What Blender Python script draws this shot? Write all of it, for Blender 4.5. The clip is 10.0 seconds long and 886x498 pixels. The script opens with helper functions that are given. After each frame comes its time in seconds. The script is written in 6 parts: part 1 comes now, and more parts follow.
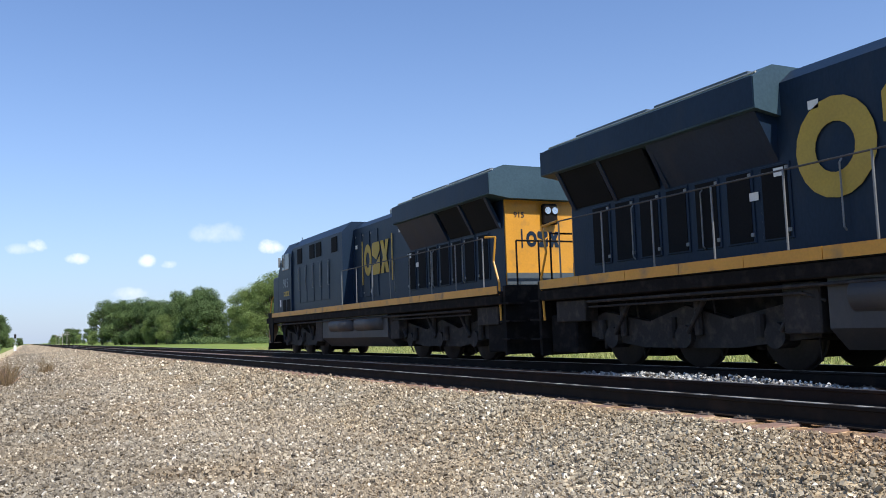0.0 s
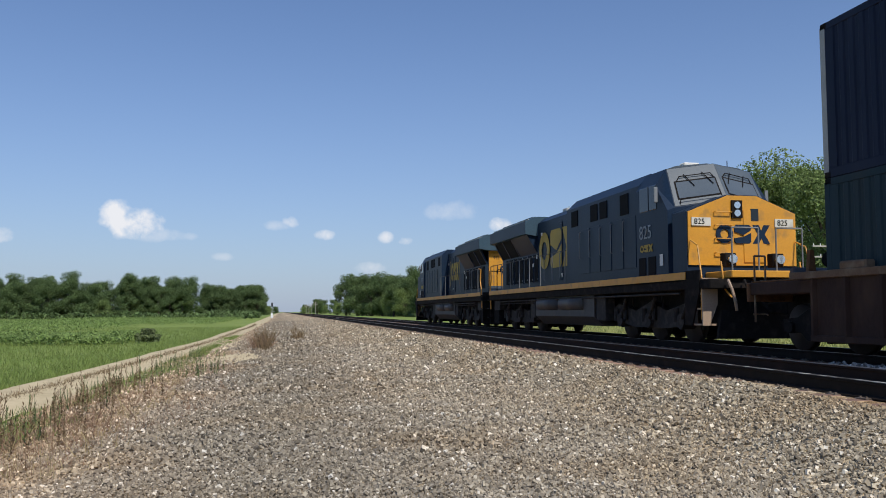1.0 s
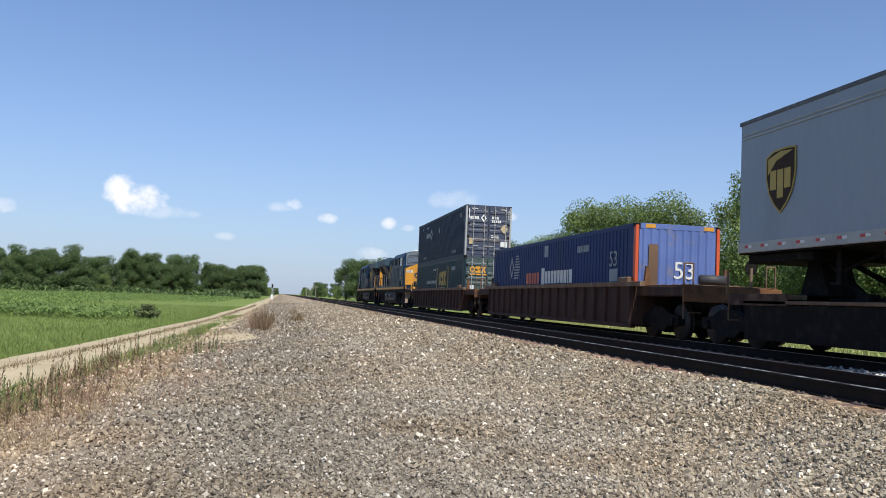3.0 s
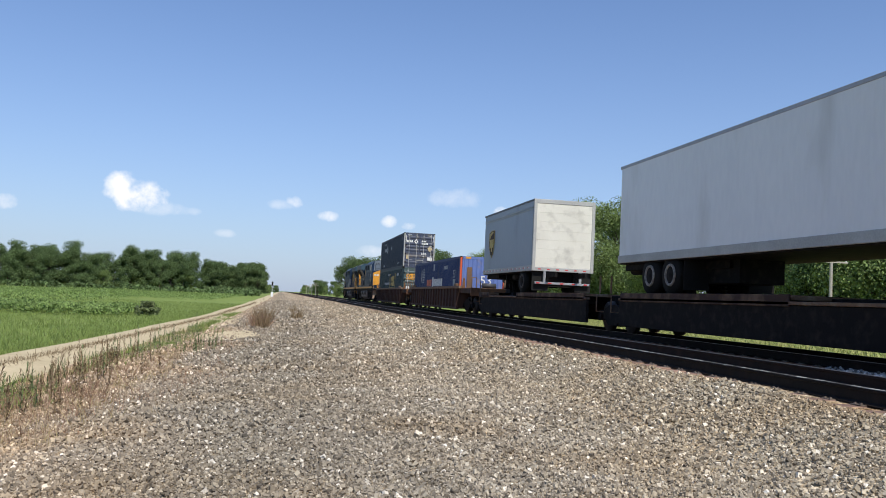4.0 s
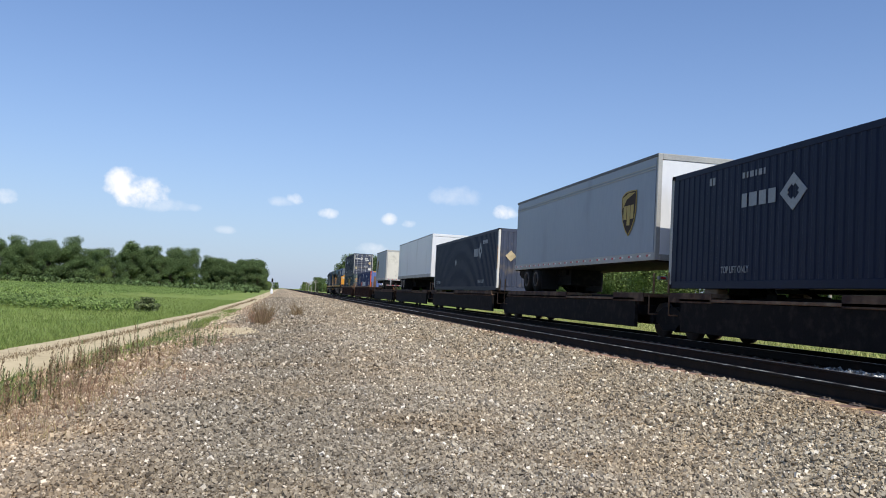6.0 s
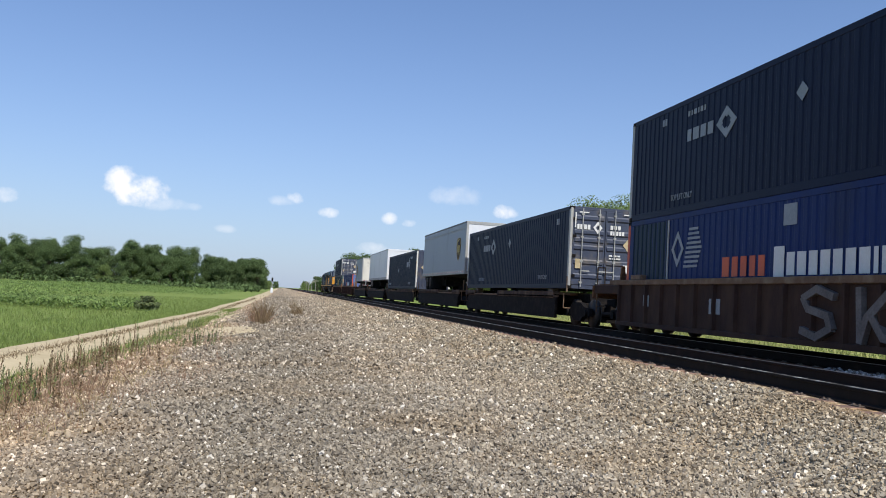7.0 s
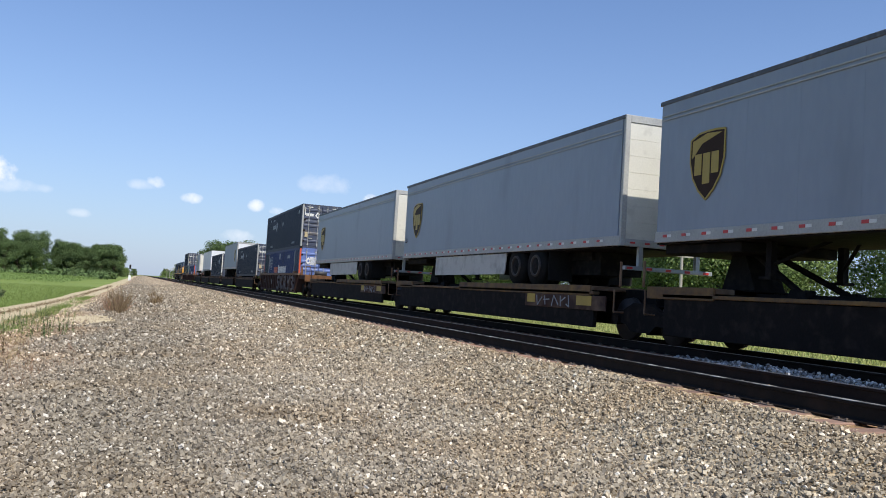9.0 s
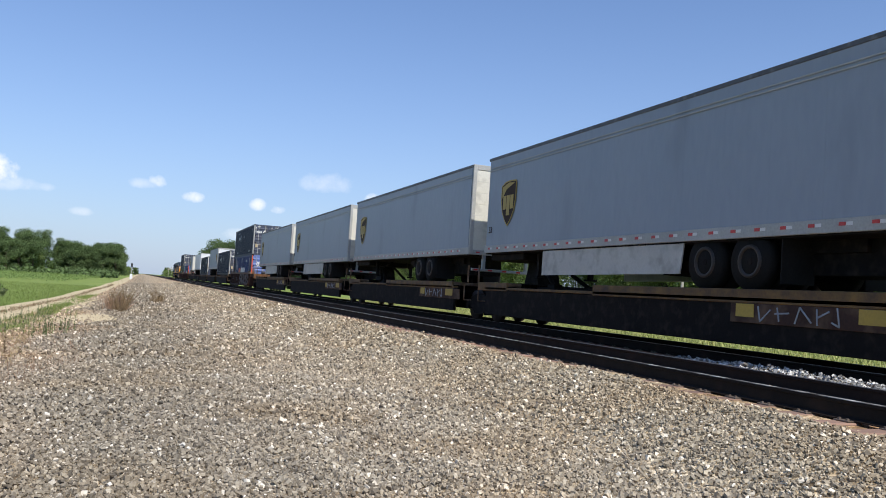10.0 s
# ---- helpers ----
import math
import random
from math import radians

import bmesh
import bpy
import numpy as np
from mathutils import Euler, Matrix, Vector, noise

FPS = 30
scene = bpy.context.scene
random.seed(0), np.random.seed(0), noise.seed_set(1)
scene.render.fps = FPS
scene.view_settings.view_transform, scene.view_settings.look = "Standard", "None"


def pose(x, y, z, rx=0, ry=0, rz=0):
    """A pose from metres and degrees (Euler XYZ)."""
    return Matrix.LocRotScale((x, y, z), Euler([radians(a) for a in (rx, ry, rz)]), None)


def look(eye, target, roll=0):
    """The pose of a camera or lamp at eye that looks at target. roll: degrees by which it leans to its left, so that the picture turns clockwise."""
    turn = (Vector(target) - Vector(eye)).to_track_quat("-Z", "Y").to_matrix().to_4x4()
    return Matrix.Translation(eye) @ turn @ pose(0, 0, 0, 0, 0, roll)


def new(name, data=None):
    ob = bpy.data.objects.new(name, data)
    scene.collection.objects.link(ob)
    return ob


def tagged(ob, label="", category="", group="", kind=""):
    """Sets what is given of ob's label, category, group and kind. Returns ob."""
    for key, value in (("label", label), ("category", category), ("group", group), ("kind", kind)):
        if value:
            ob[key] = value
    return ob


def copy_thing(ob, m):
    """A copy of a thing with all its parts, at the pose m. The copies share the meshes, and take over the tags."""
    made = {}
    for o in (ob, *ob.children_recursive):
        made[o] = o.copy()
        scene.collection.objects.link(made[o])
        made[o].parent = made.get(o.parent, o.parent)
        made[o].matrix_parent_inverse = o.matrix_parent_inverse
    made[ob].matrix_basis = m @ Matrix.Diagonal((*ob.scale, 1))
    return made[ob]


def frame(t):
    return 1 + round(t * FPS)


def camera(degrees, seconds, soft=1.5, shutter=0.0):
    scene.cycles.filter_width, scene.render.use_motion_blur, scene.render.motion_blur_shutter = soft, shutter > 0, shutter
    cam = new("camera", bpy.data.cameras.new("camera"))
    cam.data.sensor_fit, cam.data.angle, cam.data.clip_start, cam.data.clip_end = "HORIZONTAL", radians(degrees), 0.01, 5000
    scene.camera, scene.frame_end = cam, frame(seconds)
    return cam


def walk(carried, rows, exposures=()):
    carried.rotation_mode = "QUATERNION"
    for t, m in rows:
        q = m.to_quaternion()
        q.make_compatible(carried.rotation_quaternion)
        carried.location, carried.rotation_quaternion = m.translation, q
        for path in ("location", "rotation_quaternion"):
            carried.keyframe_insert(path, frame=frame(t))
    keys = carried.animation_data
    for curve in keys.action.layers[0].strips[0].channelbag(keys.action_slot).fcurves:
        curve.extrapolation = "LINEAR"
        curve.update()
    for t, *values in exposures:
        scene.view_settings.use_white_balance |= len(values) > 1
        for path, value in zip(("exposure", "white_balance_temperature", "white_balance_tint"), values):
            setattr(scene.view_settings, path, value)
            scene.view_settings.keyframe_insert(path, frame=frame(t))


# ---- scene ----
EYE = (0.0, 0.0, 0.764)          # rail heads lie at z = 0, the tracks run along +y
SUN_WAY = Vector((0.17, -0.74, 1.0)).normalized()

cam = camera(55.19, 10.0, soft=0.95)
CAM_ROWS = [
    (0.0, 95.48, 1.84, -26.13), (0.2, 95.00, 1.90, -21.06), (0.5, 94.71, 0.80, -14.95), (0.75, 94.50, 0.30, -12.00), (1.0, 94.25, -0.02, -10.85),
    (1.5, 93.81, -1.39, -10.79), (2.0, 93.65, -1.92, -10.81), (2.5, 93.56, -2.17, -10.84), (4.0, 93.36, -2.72, -10.87),
    (4.5, 93.36, -2.81, -10.87), (5.0, 93.32, -2.93, -10.87), (5.5, 93.26, -3.02, -10.88), (7.0, 93.19, -3.22, -10.89),
    (7.5, 93.18, -3.30, -10.89), (8.0, 93.16, -3.33, -10.89), (8.3, 93.12, -3.36, -10.95), (8.5, 93.10, -3.40, -11.60),
    (8.8, 93.05, -3.52, -16.71), (9.0, 93.02, -3.59, -19.79), (9.5, 93.01, -3.68, -19.71), (10.0, 92.98, -3.74, -19.70)]
walk(cam, [(t, pose(*EYE, a, b, c)) for t, a, b, c in CAM_ROWS], exposures=[(0.0, 0.37), (0.5, 0.07), (1.0, -0.18), (1.5, 0.07), (2.0, 0.08), (2.5, 0.1), (8.5, 0.1), (9.2, 0.2), (10.0, 0.2)])

# ---------------------------------------------------------------- light
sun = new("sun", bpy.data.lights.new("sun", "SUN"))
sun.data.energy, sun.data.angle, sun.data.color = 4.4, radians(0.53), (1.0, 0.95, 0.86)
sun.matrix_basis = look(SUN_WAY * 100, (0, 0, 0))

# clouds: azimuth and elevation in degrees, half width, half height, density
CLOUDS = [(-9.4, 5.6, 2.2, 1.15, 1.6), (-10.3, 6.2, 1.2, 1.0, 1.5), (-7.9, 4.9, 2.4, 0.5, 0.4), (0.55, 6.0, 0.75, 0.45, 0.85), (-0.3, 5.75, 1.3, 0.4, 0.4), (2.8, 5.15, 0.95, 0.42, 0.95),
          (7.0, 5.05, 0.65, 0.45, 0.9), (8.3, 4.8, 0.6, 0.38, 0.8), (11.3, 6.8, 2.2, 0.8, 0.38), (14.7, 5.9, 1.0, 0.55, 1.2),
          (-16.6, 4.6, 0.9, 0.55, 0.7), (-3.7, 3.6, 0.8, 0.3, 0.35), (5.9, 2.9, 1.2, 0.5, 0.5), (19.8, 3.4, 0.8, 0.6, 0.7), (-5.8, 4.9, 0.8, 0.3, 0.3)]


def build_world():
    world = bpy.data.worlds.new("sky")
    scene.world = world
    world.use_nodes = True
    nt = world.node_tree
    nt.nodes.clear()
    N, L = nt.nodes.new, nt.links.new
    sky = N("ShaderNodeTexSky")
    sky.sky_type, sky.sun_disc = "NISHITA", False
    sky.sun_elevation, sky.sun_rotation = math.asin(SUN_WAY.z), math.atan2(SUN_WAY.x, SUN_WAY.y)
    sky.air_density, sky.dust_density, sky.ozone_density = 1.0, 0.6, 2.0
    tc = N("ShaderNodeTexCoord")
    sep = N("ShaderNodeSeparateXYZ")
    L(tc.outputs["Generated"], sep.inputs[0])

    def m(op, a, b=None, clamp=False):
        n = N("ShaderNodeMath")
        n.operation, n.use_clamp = op, clamp
        for k, v in enumerate((a, b)):
            if v is None:
                continue
            if isinstance(v, (int, float)):
                n.inputs[k].default_value = v
            else:
                L(v, n.inputs[k])
        return n.outputs[0]
    az = m("MULTIPLY", m("ARCTAN2", sep.outputs[0], sep.outputs[1]), 57.2958)
    el = m("MULTIPLY", m("ARCSINE", sep.outputs[2]), 57.2958)
    noi = N("ShaderNodeTexNoise")
    noi.inputs["Scale"].default_value, noi.inputs["Detail"].default_value, noi.inputs["Roughness"].default_value = 42.0, 5.0, 0.6
    L(tc.outputs["Generated"], noi.inputs["Vector"])
    wob = m("MULTIPLY", m("SUBTRACT", noi.outputs["Fac"], 0.5), 2.6)
    total = None
    for a, e, w, h, d in CLOUDS:
        u = m("DIVIDE", m("SUBTRACT", az, a), w)
        v = m("DIVIDE", m("SUBTRACT", el, e), h)
        r = m("ADD", m("MULTIPLY", u, u), m("MULTIPLY", v, v))
        k = m("MULTIPLY", m("ADD", m("SUBTRACT", 0.85, r), wob), d * 0.85, True)
        k = m("MULTIPLY", k, m("SUBTRACT", 1.6, r, True))
        k = m("MINIMUM", k, min(1.0, d * 0.95))
        total = k if total is None else m("MAXIMUM", total, k)
    # thin haze that whitens the sky towards the horizon
    haze = m("MULTIPLY", m("POWER", 2.718, m("MULTIPLY", m("MAXIMUM", el, 0.0), -0.10)), 0.72)
    hz = N("ShaderNodeMix")
    hz.data_type = "RGBA"
    hz.inputs["B"].default_value = (5.4, 6.3, 8.5, 1)
    tint = N("ShaderNodeMix")
    tint.data_type, tint.blend_type = "RGBA", "MULTIPLY"
    tint.inputs["Factor"].default_value = 1.0
    tint.inputs["B"].default_value = (1.04, 1.27, 1.62, 1)
    L(sky.outputs[0], tint.inputs["A"])
    L(tint.outputs["Result"], hz.inputs["A"])
    L(haze, hz.inputs["Factor"])
    mix = N("ShaderNodeMix")
    mix.data_type = "RGBA"
    mix.inputs["B"].default_value = (11.5, 11.7, 12.3, 1)
    L(hz.outputs["Result"], mix.inputs["A"])
    L(total, mix.inputs["Factor"])
    bg = N("ShaderNodeBackground")
    bg.inputs["Strength"].default_value = 0.082
    out = N("ShaderNodeOutputWorld")
    L(mix.outputs["Result"], bg.inputs[0])
    L(bg.outputs[0], out.inputs[0])


build_world()


# ---------------------------------------------------------------- materials
def mat(name, c1, c2=None, rough=0.6, metal=0.0, scale=1.2, fine=25.0, bump=0.08, dirt=None, dirt_amount=0.0, island=0.0, spec=0.5, stretch=(1, 1, 1), translucent=0.0, per_object=0.0):
    """Two noises mix c1 and c2; dirt is laid on by a third one."""
    c2 = c2 or tuple(v * 0.78 for v in c1)
    ma = bpy.data.materials.new(name)
    ma.use_nodes = True
    nt = ma.node_tree
    N, L = nt.nodes.new, nt.links.new
    b = nt.nodes["Principled BSDF"]
    tc, mp = N("ShaderNodeTexCoord"), N("ShaderNodeMapping")
    mp.inputs["Scale"].default_value = stretch
    L(tc.outputs["Object"], mp.inputs["Vector"])

    def noise_tex(sc, detail=4.0):
        n = N("ShaderNodeTexNoise")
        n.inputs["Scale"].default_value, n.inputs["Detail"].default_value = sc, detail
        L(mp.outputs[0], n.inputs["Vector"])
        return n.outputs["Fac"]

    def mixc(f, a, bb):
        n = N("ShaderNodeMix")
        n.data_type = "RGBA"
        for key, v in (("Factor", f), ("A", a), ("B", bb)):
            if isinstance(v, tuple):
                n.inputs[key].default_value = (*v[:3], 1)
            elif isinstance(v, (int, float)):
                n.inputs[key].default_value = v
            else:
                L(v, n.inputs[key])
        return n.outputs["Result"]

    def ramp(f, lo, hi):
        n = N("ShaderNodeMapRange")
        n.inputs["From Min"].default_value, n.inputs["From Max"].default_value = lo, hi
        L(f, n.inputs["Value"])
        return n.outputs["Result"]
    big, small = noise_tex(scale), noise_tex(fine, 3.0)
    av = N("ShaderNodeMath")
    av.operation = "MULTIPLY_ADD"
    L(small, av.inputs[0])
    av.inputs[1].default_value = 0.45
    sc = N("ShaderNodeMath")
    sc.operation = "MULTIPLY"
    sc.inputs[1].default_value = 0.55
    L(big, sc.inputs[0])
    L(sc.outputs[0], av.inputs[2])
    col = mixc(ramp(av.outputs[0], 0.36, 0.64), tuple(c1), tuple(c2))
    if dirt:
        d = ramp(noise_tex(scale * 2.3, 6.0), 0.62 - 0.3 * dirt_amount, 0.8)
        col = mixc(d, col, tuple(dirt))
    if island or per_object:
        src = N("ShaderNodeNewGeometry").outputs["Random Per Island"] if island else N("ShaderNodeObjectInfo").outputs["Random"]
        amount = island or per_object
        h = N("ShaderNodeHueSaturation")
        mr = N("ShaderNodeMapRange")
        mr.inputs["To Min"].default_value, mr.inputs["To Max"].default_value = 1 - amount, 1 + amount
        L(src, mr.inputs["Value"])
        L(mr.outputs["Result"], h.inputs["Value"])
        L(col, h.inputs["Color"])
        col = h.outputs["Color"]
    L(col, b.inputs["Base Color"])
    b.inputs["Roughness"].default_value, b.inputs["Metallic"].default_value = rough, metal
    b.inputs["Specular IOR Level"].default_value = spec
    if bump:
        bn = N("ShaderNodeBump")
        bn.inputs["Strength"].default_value, bn.inputs["Distance"].default_value = bump, 0.02
        L(small, bn.inputs["Height"])
        L(bn.outputs[0], b.inputs["Normal"])
    if translucent:
        tr, ms = N("ShaderNodeBsdfTranslucent"), N("ShaderNodeMixShader")
        L(col, tr.inputs["Color"])
        ms.inputs[0].default_value = translucent
        L(b.outputs[0], ms.inputs[1])
        L(tr.outputs[0], ms.inputs[2])
        L(ms.outputs[0], nt.nodes["Material Output"].inputs["Surface"])
    return ma


def ballast_zones(nt, tc, colour):
    """Old grey stone on the shoulder, paler fresh stone towards the rails, rust-brown beside the ties."""
    N, L = nt.nodes.new, nt.links.new
    no = N("ShaderNodeTexNoise")
    no.inputs["Scale"].default_value, no.inputs["Detail"].default_value = 0.35, 4.0
    L(tc.outputs["Object"], no.inputs["Vector"])
    sp = N("ShaderNodeSeparateXYZ")
    L(tc.outputs["Object"], sp.inputs[0])
    ad = N("ShaderNodeMath")
    ad.operation = "MULTIPLY_ADD"
    ad.inputs[1].default_value = 3.2
    L(no.outputs["Fac"], ad.inputs[0])
    L(sp.outputs[0], ad.inputs[2])
    mr = N("ShaderNodeMapRange")
    mr.inputs["From Min"].default_value, mr.inputs["From Max"].default_value = -3.4, 8.4
    L(ad.outputs[0], mr.inputs["Value"])
    cr = N("ShaderNodeValToRGB")
    el = cr.color_ramp.elements
    el[0].color, el[1].color = (0.98, 0.86, 0.74, 1), (0.68, 0.51, 0.40, 1)
    for p, c in ((0.20, (0.96, 0.86, 0.76)), (0.27, (0.74, 0.70, 0.66)), (0.37, (0.60, 0.59, 0.57)), (0.52, (0.645, 0.635, 0.62)), (0.66, (0.78, 0.76, 0.73)), (0.90, (0.78, 0.755, 0.70)), (0.955, (0.73, 0.62, 0.51))):
        el.new(p).color = (*c, 1)
    up = N("ShaderNodeHueSaturation")
    up.inputs["Value"].default_value = 1.3
    L(mr.outputs["Result"], cr.inputs[0])
    mx = N("ShaderNodeMix")
    mx.data_type, mx.blend_type = "RGBA", "MULTIPLY"
    mx.inputs["Factor"].default_value = 1.0
    L(colour, mx.inputs["A"])
    L(cr.outputs[0], mx.inputs["B"])
    L(mx.outputs["Result"], up.inputs["Color"])
    return up.outputs["Color"]


def gravel_material(name, size, colours, tint):
    """Crushed stone: cells of random colour with dark joints."""
    ma = bpy.data.materials.new(name)
    ma.use_nodes = True
    nt = ma.node_tree
    N, L = nt.nodes.new, nt.links.new
    b = nt.nodes["Principled BSDF"]
    tc = N("ShaderNodeTexCoord")
    vo = N("ShaderNodeTexVoronoi")
    vo.inputs["Scale"].default_value = 1.0 / size
    L(tc.outputs["Object"], vo.inputs["Vector"])
    ve = N("ShaderNodeTexVoronoi")
    ve.feature = "DISTANCE_TO_EDGE"
    ve.inputs["Scale"].default_value = 1.0 / size
    L(tc.outputs["Object"], ve.inputs["Vector"])
    sp = N("ShaderNodeSeparateColor")
    L(vo.outputs["Color"], sp.inputs[0])
    cr = N("ShaderNodeValToRGB")
    stops = cr.color_ramp.elements
    stops[0].color, stops[1].color = (*colours[0], 1), (*colours[-1], 1)
    for k, c in enumerate(colours[1:-1]):
        stops.new((k + 1) / (len(colours) - 1)).color = (*c, 1)
    L(sp.outputs[0], cr.inputs[0])
    no = N("ShaderNodeTexNoise")
    no.inputs["Scale"].default_value, no.inputs["Detail"].default_value = 0.55, 5.0
    L(tc.outputs["Object"], no.inputs["Vector"])
    mr = N("ShaderNodeMapRange")
    mr.inputs["From Min"].default_value, mr.inputs["From Max"].default_value = 0.42, 0.68
    mr.inputs["To Min"].default_value, mr.inputs["To Max"].default_value = 0.22, 0.75
    L(no.outputs["Fac"], mr.inputs["Value"])
    mx = N("ShaderNodeMix")
    mx.data_type, mx.blend_type = "RGBA", "MULTIPLY"
    mx.inputs["B"].default_value = (*tint, 1)
    L(mr.outputs["Result"], mx.inputs["Factor"])
    L(cr.outputs[0], mx.inputs["A"])
    jr = N("ShaderNodeMapRange")
    jr.inputs["From Max"].default_value = 0.10
    jr.inputs["To Min"].default_value = 0.5
    L(ve.outputs["Distance"], jr.inputs["Value"])
    mj = N("ShaderNodeMix")
    mj.data_type, mj.blend_type = "RGBA", "MULTIPLY"
    mj.inputs["Factor"].default_value = 1.0
    L(ballast_zones(nt, tc, mx.outputs["Result"]), mj.inputs["A"])
    L(jr.outputs["Result"], mj.inputs["B"])
    L(mj.outputs["Result"], b.inputs["Base Color"])
    b.inputs["Roughness"].default_value, b.inputs["Specular IOR Level"].default_value = 0.9, 0.25
    bn = N("ShaderNodeBump")
    bn.inputs["Strength"].default_value, bn.inputs["Distance"].default_value = 0.55, size * 0.4
    ad = N("ShaderNodeMath")
    ad.operation = "MULTIPLY_ADD"
    ad.inputs[1].default_value = 0.8
    L(sp.outputs[1], ad.inputs[0])
    L(ve.outputs["Distance"], ad.inputs[2])
    L(ad.outputs[0], bn.inputs["Height"])
    L(bn.outputs[0], b.inputs["Normal"])
    return ma


def stone_material(name="ballast_stone", pale=False):
    """Loose ballast: each stone takes a colour of its own, browned in broad patches."""
    ma = bpy.data.materials.new(name)
    ma.use_nodes = True
    nt = ma.node_tree
    N, L = nt.nodes.new, nt.links.new
    b = nt.nodes["Principled BSDF"]
    ge, tc = N("ShaderNodeNewGeometry"), N("ShaderNodeTexCoord")
    cr = N("ShaderNodeValToRGB")
    el = cr.color_ramp.elements
    el[0].color, el[1].color = (0.13, 0.115, 0.095, 1), (0.92, 0.89, 0.82, 1)
    for p, c in (((0.3, (0.27, 0.27, 0.26)), (0.7, (0.46, 0.46, 0.445))) if pale else ((0.12, (0.24, 0.212, 0.172)), (0.5, (0.335, 0.298, 0.240)), (0.80, (0.42, 0.377, 0.305)), (0.93, (0.55, 0.50, 0.41)), (0.975, (0.82, 0.77, 0.68)))):
        el.new(p).color = (*c, 1)
    L(ge.outputs["Random Per Island"], cr.inputs[0])
    no = N("ShaderNodeTexNoise")
    no.inputs["Scale"].default_value, no.inputs["Detail"].default_value = 0.55, 5.0
    L(tc.outputs["Object"], no.inputs["Vector"])
    mr = N("ShaderNodeMapRange")
    mr.inputs["From Min"].default_value, mr.inputs["From Max"].default_value = 0.42, 0.68
    mr.inputs["To Min"].default_value, mr.inputs["To Max"].default_value = (0.0, 0.1) if pale else (0.12, 0.6)
    L(no.outputs["Fac"], mr.inputs["Value"])
    mx = N("ShaderNodeMix")
    mx.data_type, mx.blend_type = "RGBA", "MULTIPLY"
    mx.inputs["B"].default_value = (0.93, 0.80, 0.64, 1)
    L(mr.outputs["Result"], mx.inputs["Factor"])
    L(cr.outputs[0], mx.inputs["A"])
    n2 = N("ShaderNodeTexNoise")
    n2.inputs["Scale"].default_value = 70.0
    L(tc.outputs["Object"], n2.inputs["Vector"])
    m2 = N("ShaderNodeMix")
    m2.data_type, m2.blend_type = "RGBA", "MULTIPLY"
    m2.inputs["Factor"].default_value = 0.5
    L(mx.outputs["Result"], m2.inputs["A"])
    g2 = N("ShaderNodeMapRange")
    g2.inputs["To Min"].default_value, g2.inputs["To Max"].default_value = 0.4, 1.4
    L(n2.outputs["Fac"], g2.inputs["Value"])
    L(g2.outputs["Result"], m2.inputs["B"])
    L(m2.outputs["Result"] if pale else ballast_zones(nt, tc, m2.outputs["Result"]), b.inputs["Base Color"])
    b.inputs["Roughness"].default_value, b.inputs["Specular IOR Level"].default_value = 0.85, 0.3
    return ma


NAVY = mat("navy_engine_paint", (0.012, 0.027, 0.056), (0.008, 0.019, 0.040), 0.45, spec=0.18, dirt=(0.022, 0.030, 0.046), dirt_amount=0.35, scale=0.8, stretch=(1, 1, 0.4))
GREYROOF = mat("grey_blue_roof_paint", (0.085, 0.105, 0.125), (0.06, 0.08, 0.10), 0.5)
WINGSUNLIT = mat("dusty_navy_painted_sunlit", (0.045, 0.085, 0.115), (0.03, 0.06, 0.085), 0.55, spec=0.25)
YELLOW = mat("yellow_engine_paint", (0.66, 0.31, 0.032), (0.56, 0.26, 0.028), 0.45, dirt=(0.25, 0.15, 0.06), dirt_amount=0.25)
DULLYELLOW = mat("dull_yellow_marking", (0.46, 0.32, 0.05), (0.36, 0.25, 0.045), 0.6)
BLACKIRON = mat("grimy_black_iron", (0.008, 0.0075, 0.0078), (0.013, 0.0115, 0.0115), 0.8, spec=0.1, scale=2.0, dirt=(0.034, 0.027, 0.023), dirt_amount=0.4, bump=0.2)
WHEELSTEEL = mat("worn_wheel_steel", (0.04, 0.034, 0.03), (0.065, 0.055, 0.048), 0.6, 0.4)
SCREEN = mat("black_screen_mesh", (0.008, 0.009, 0.011), (0.012, 0.012, 0.014), 0.8, spec=0.1)
GLASS = mat("dark_window_glass", (0.012, 0.014, 0.016), (0.018, 0.02, 0.022), 0.08, bump=0.0)
# Paler copy of the dark glass, with the windscreen's reflection in its colour.
PALEGLASS = mat("cab_glass_painted_sunlit", (0.10, 0.12, 0.14), (0.08, 0.10, 0.12), 0.05, bump=0.0)
CHROME = mat("lamp_reflector", (0.75, 0.75, 0.75), (0.6, 0.6, 0.6), 0.15, 0.9)
WHITE = mat("white_marking", (0.72, 0.72, 0.70), (0.62, 0.62, 0.60), 0.6)
GREYMARK = mat("faded_grey_marking", (0.30, 0.33, 0.36), (0.22, 0.25, 0.28), 0.6)
RAILPAINT = mat("grey_handrail_paint", (0.20, 0.21, 0.22), (0.14, 0.15, 0.16), 0.5)
TAN = mat("dusty_step_plate", (0.40, 0.29, 0.20), (0.3, 0.21, 0.15), 0.7)
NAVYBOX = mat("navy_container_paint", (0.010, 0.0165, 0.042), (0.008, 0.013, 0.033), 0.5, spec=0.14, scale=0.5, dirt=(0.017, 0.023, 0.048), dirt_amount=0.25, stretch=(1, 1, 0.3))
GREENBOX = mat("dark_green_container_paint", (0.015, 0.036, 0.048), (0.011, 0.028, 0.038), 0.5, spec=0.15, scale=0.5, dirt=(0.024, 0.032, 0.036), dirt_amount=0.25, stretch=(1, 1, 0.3))
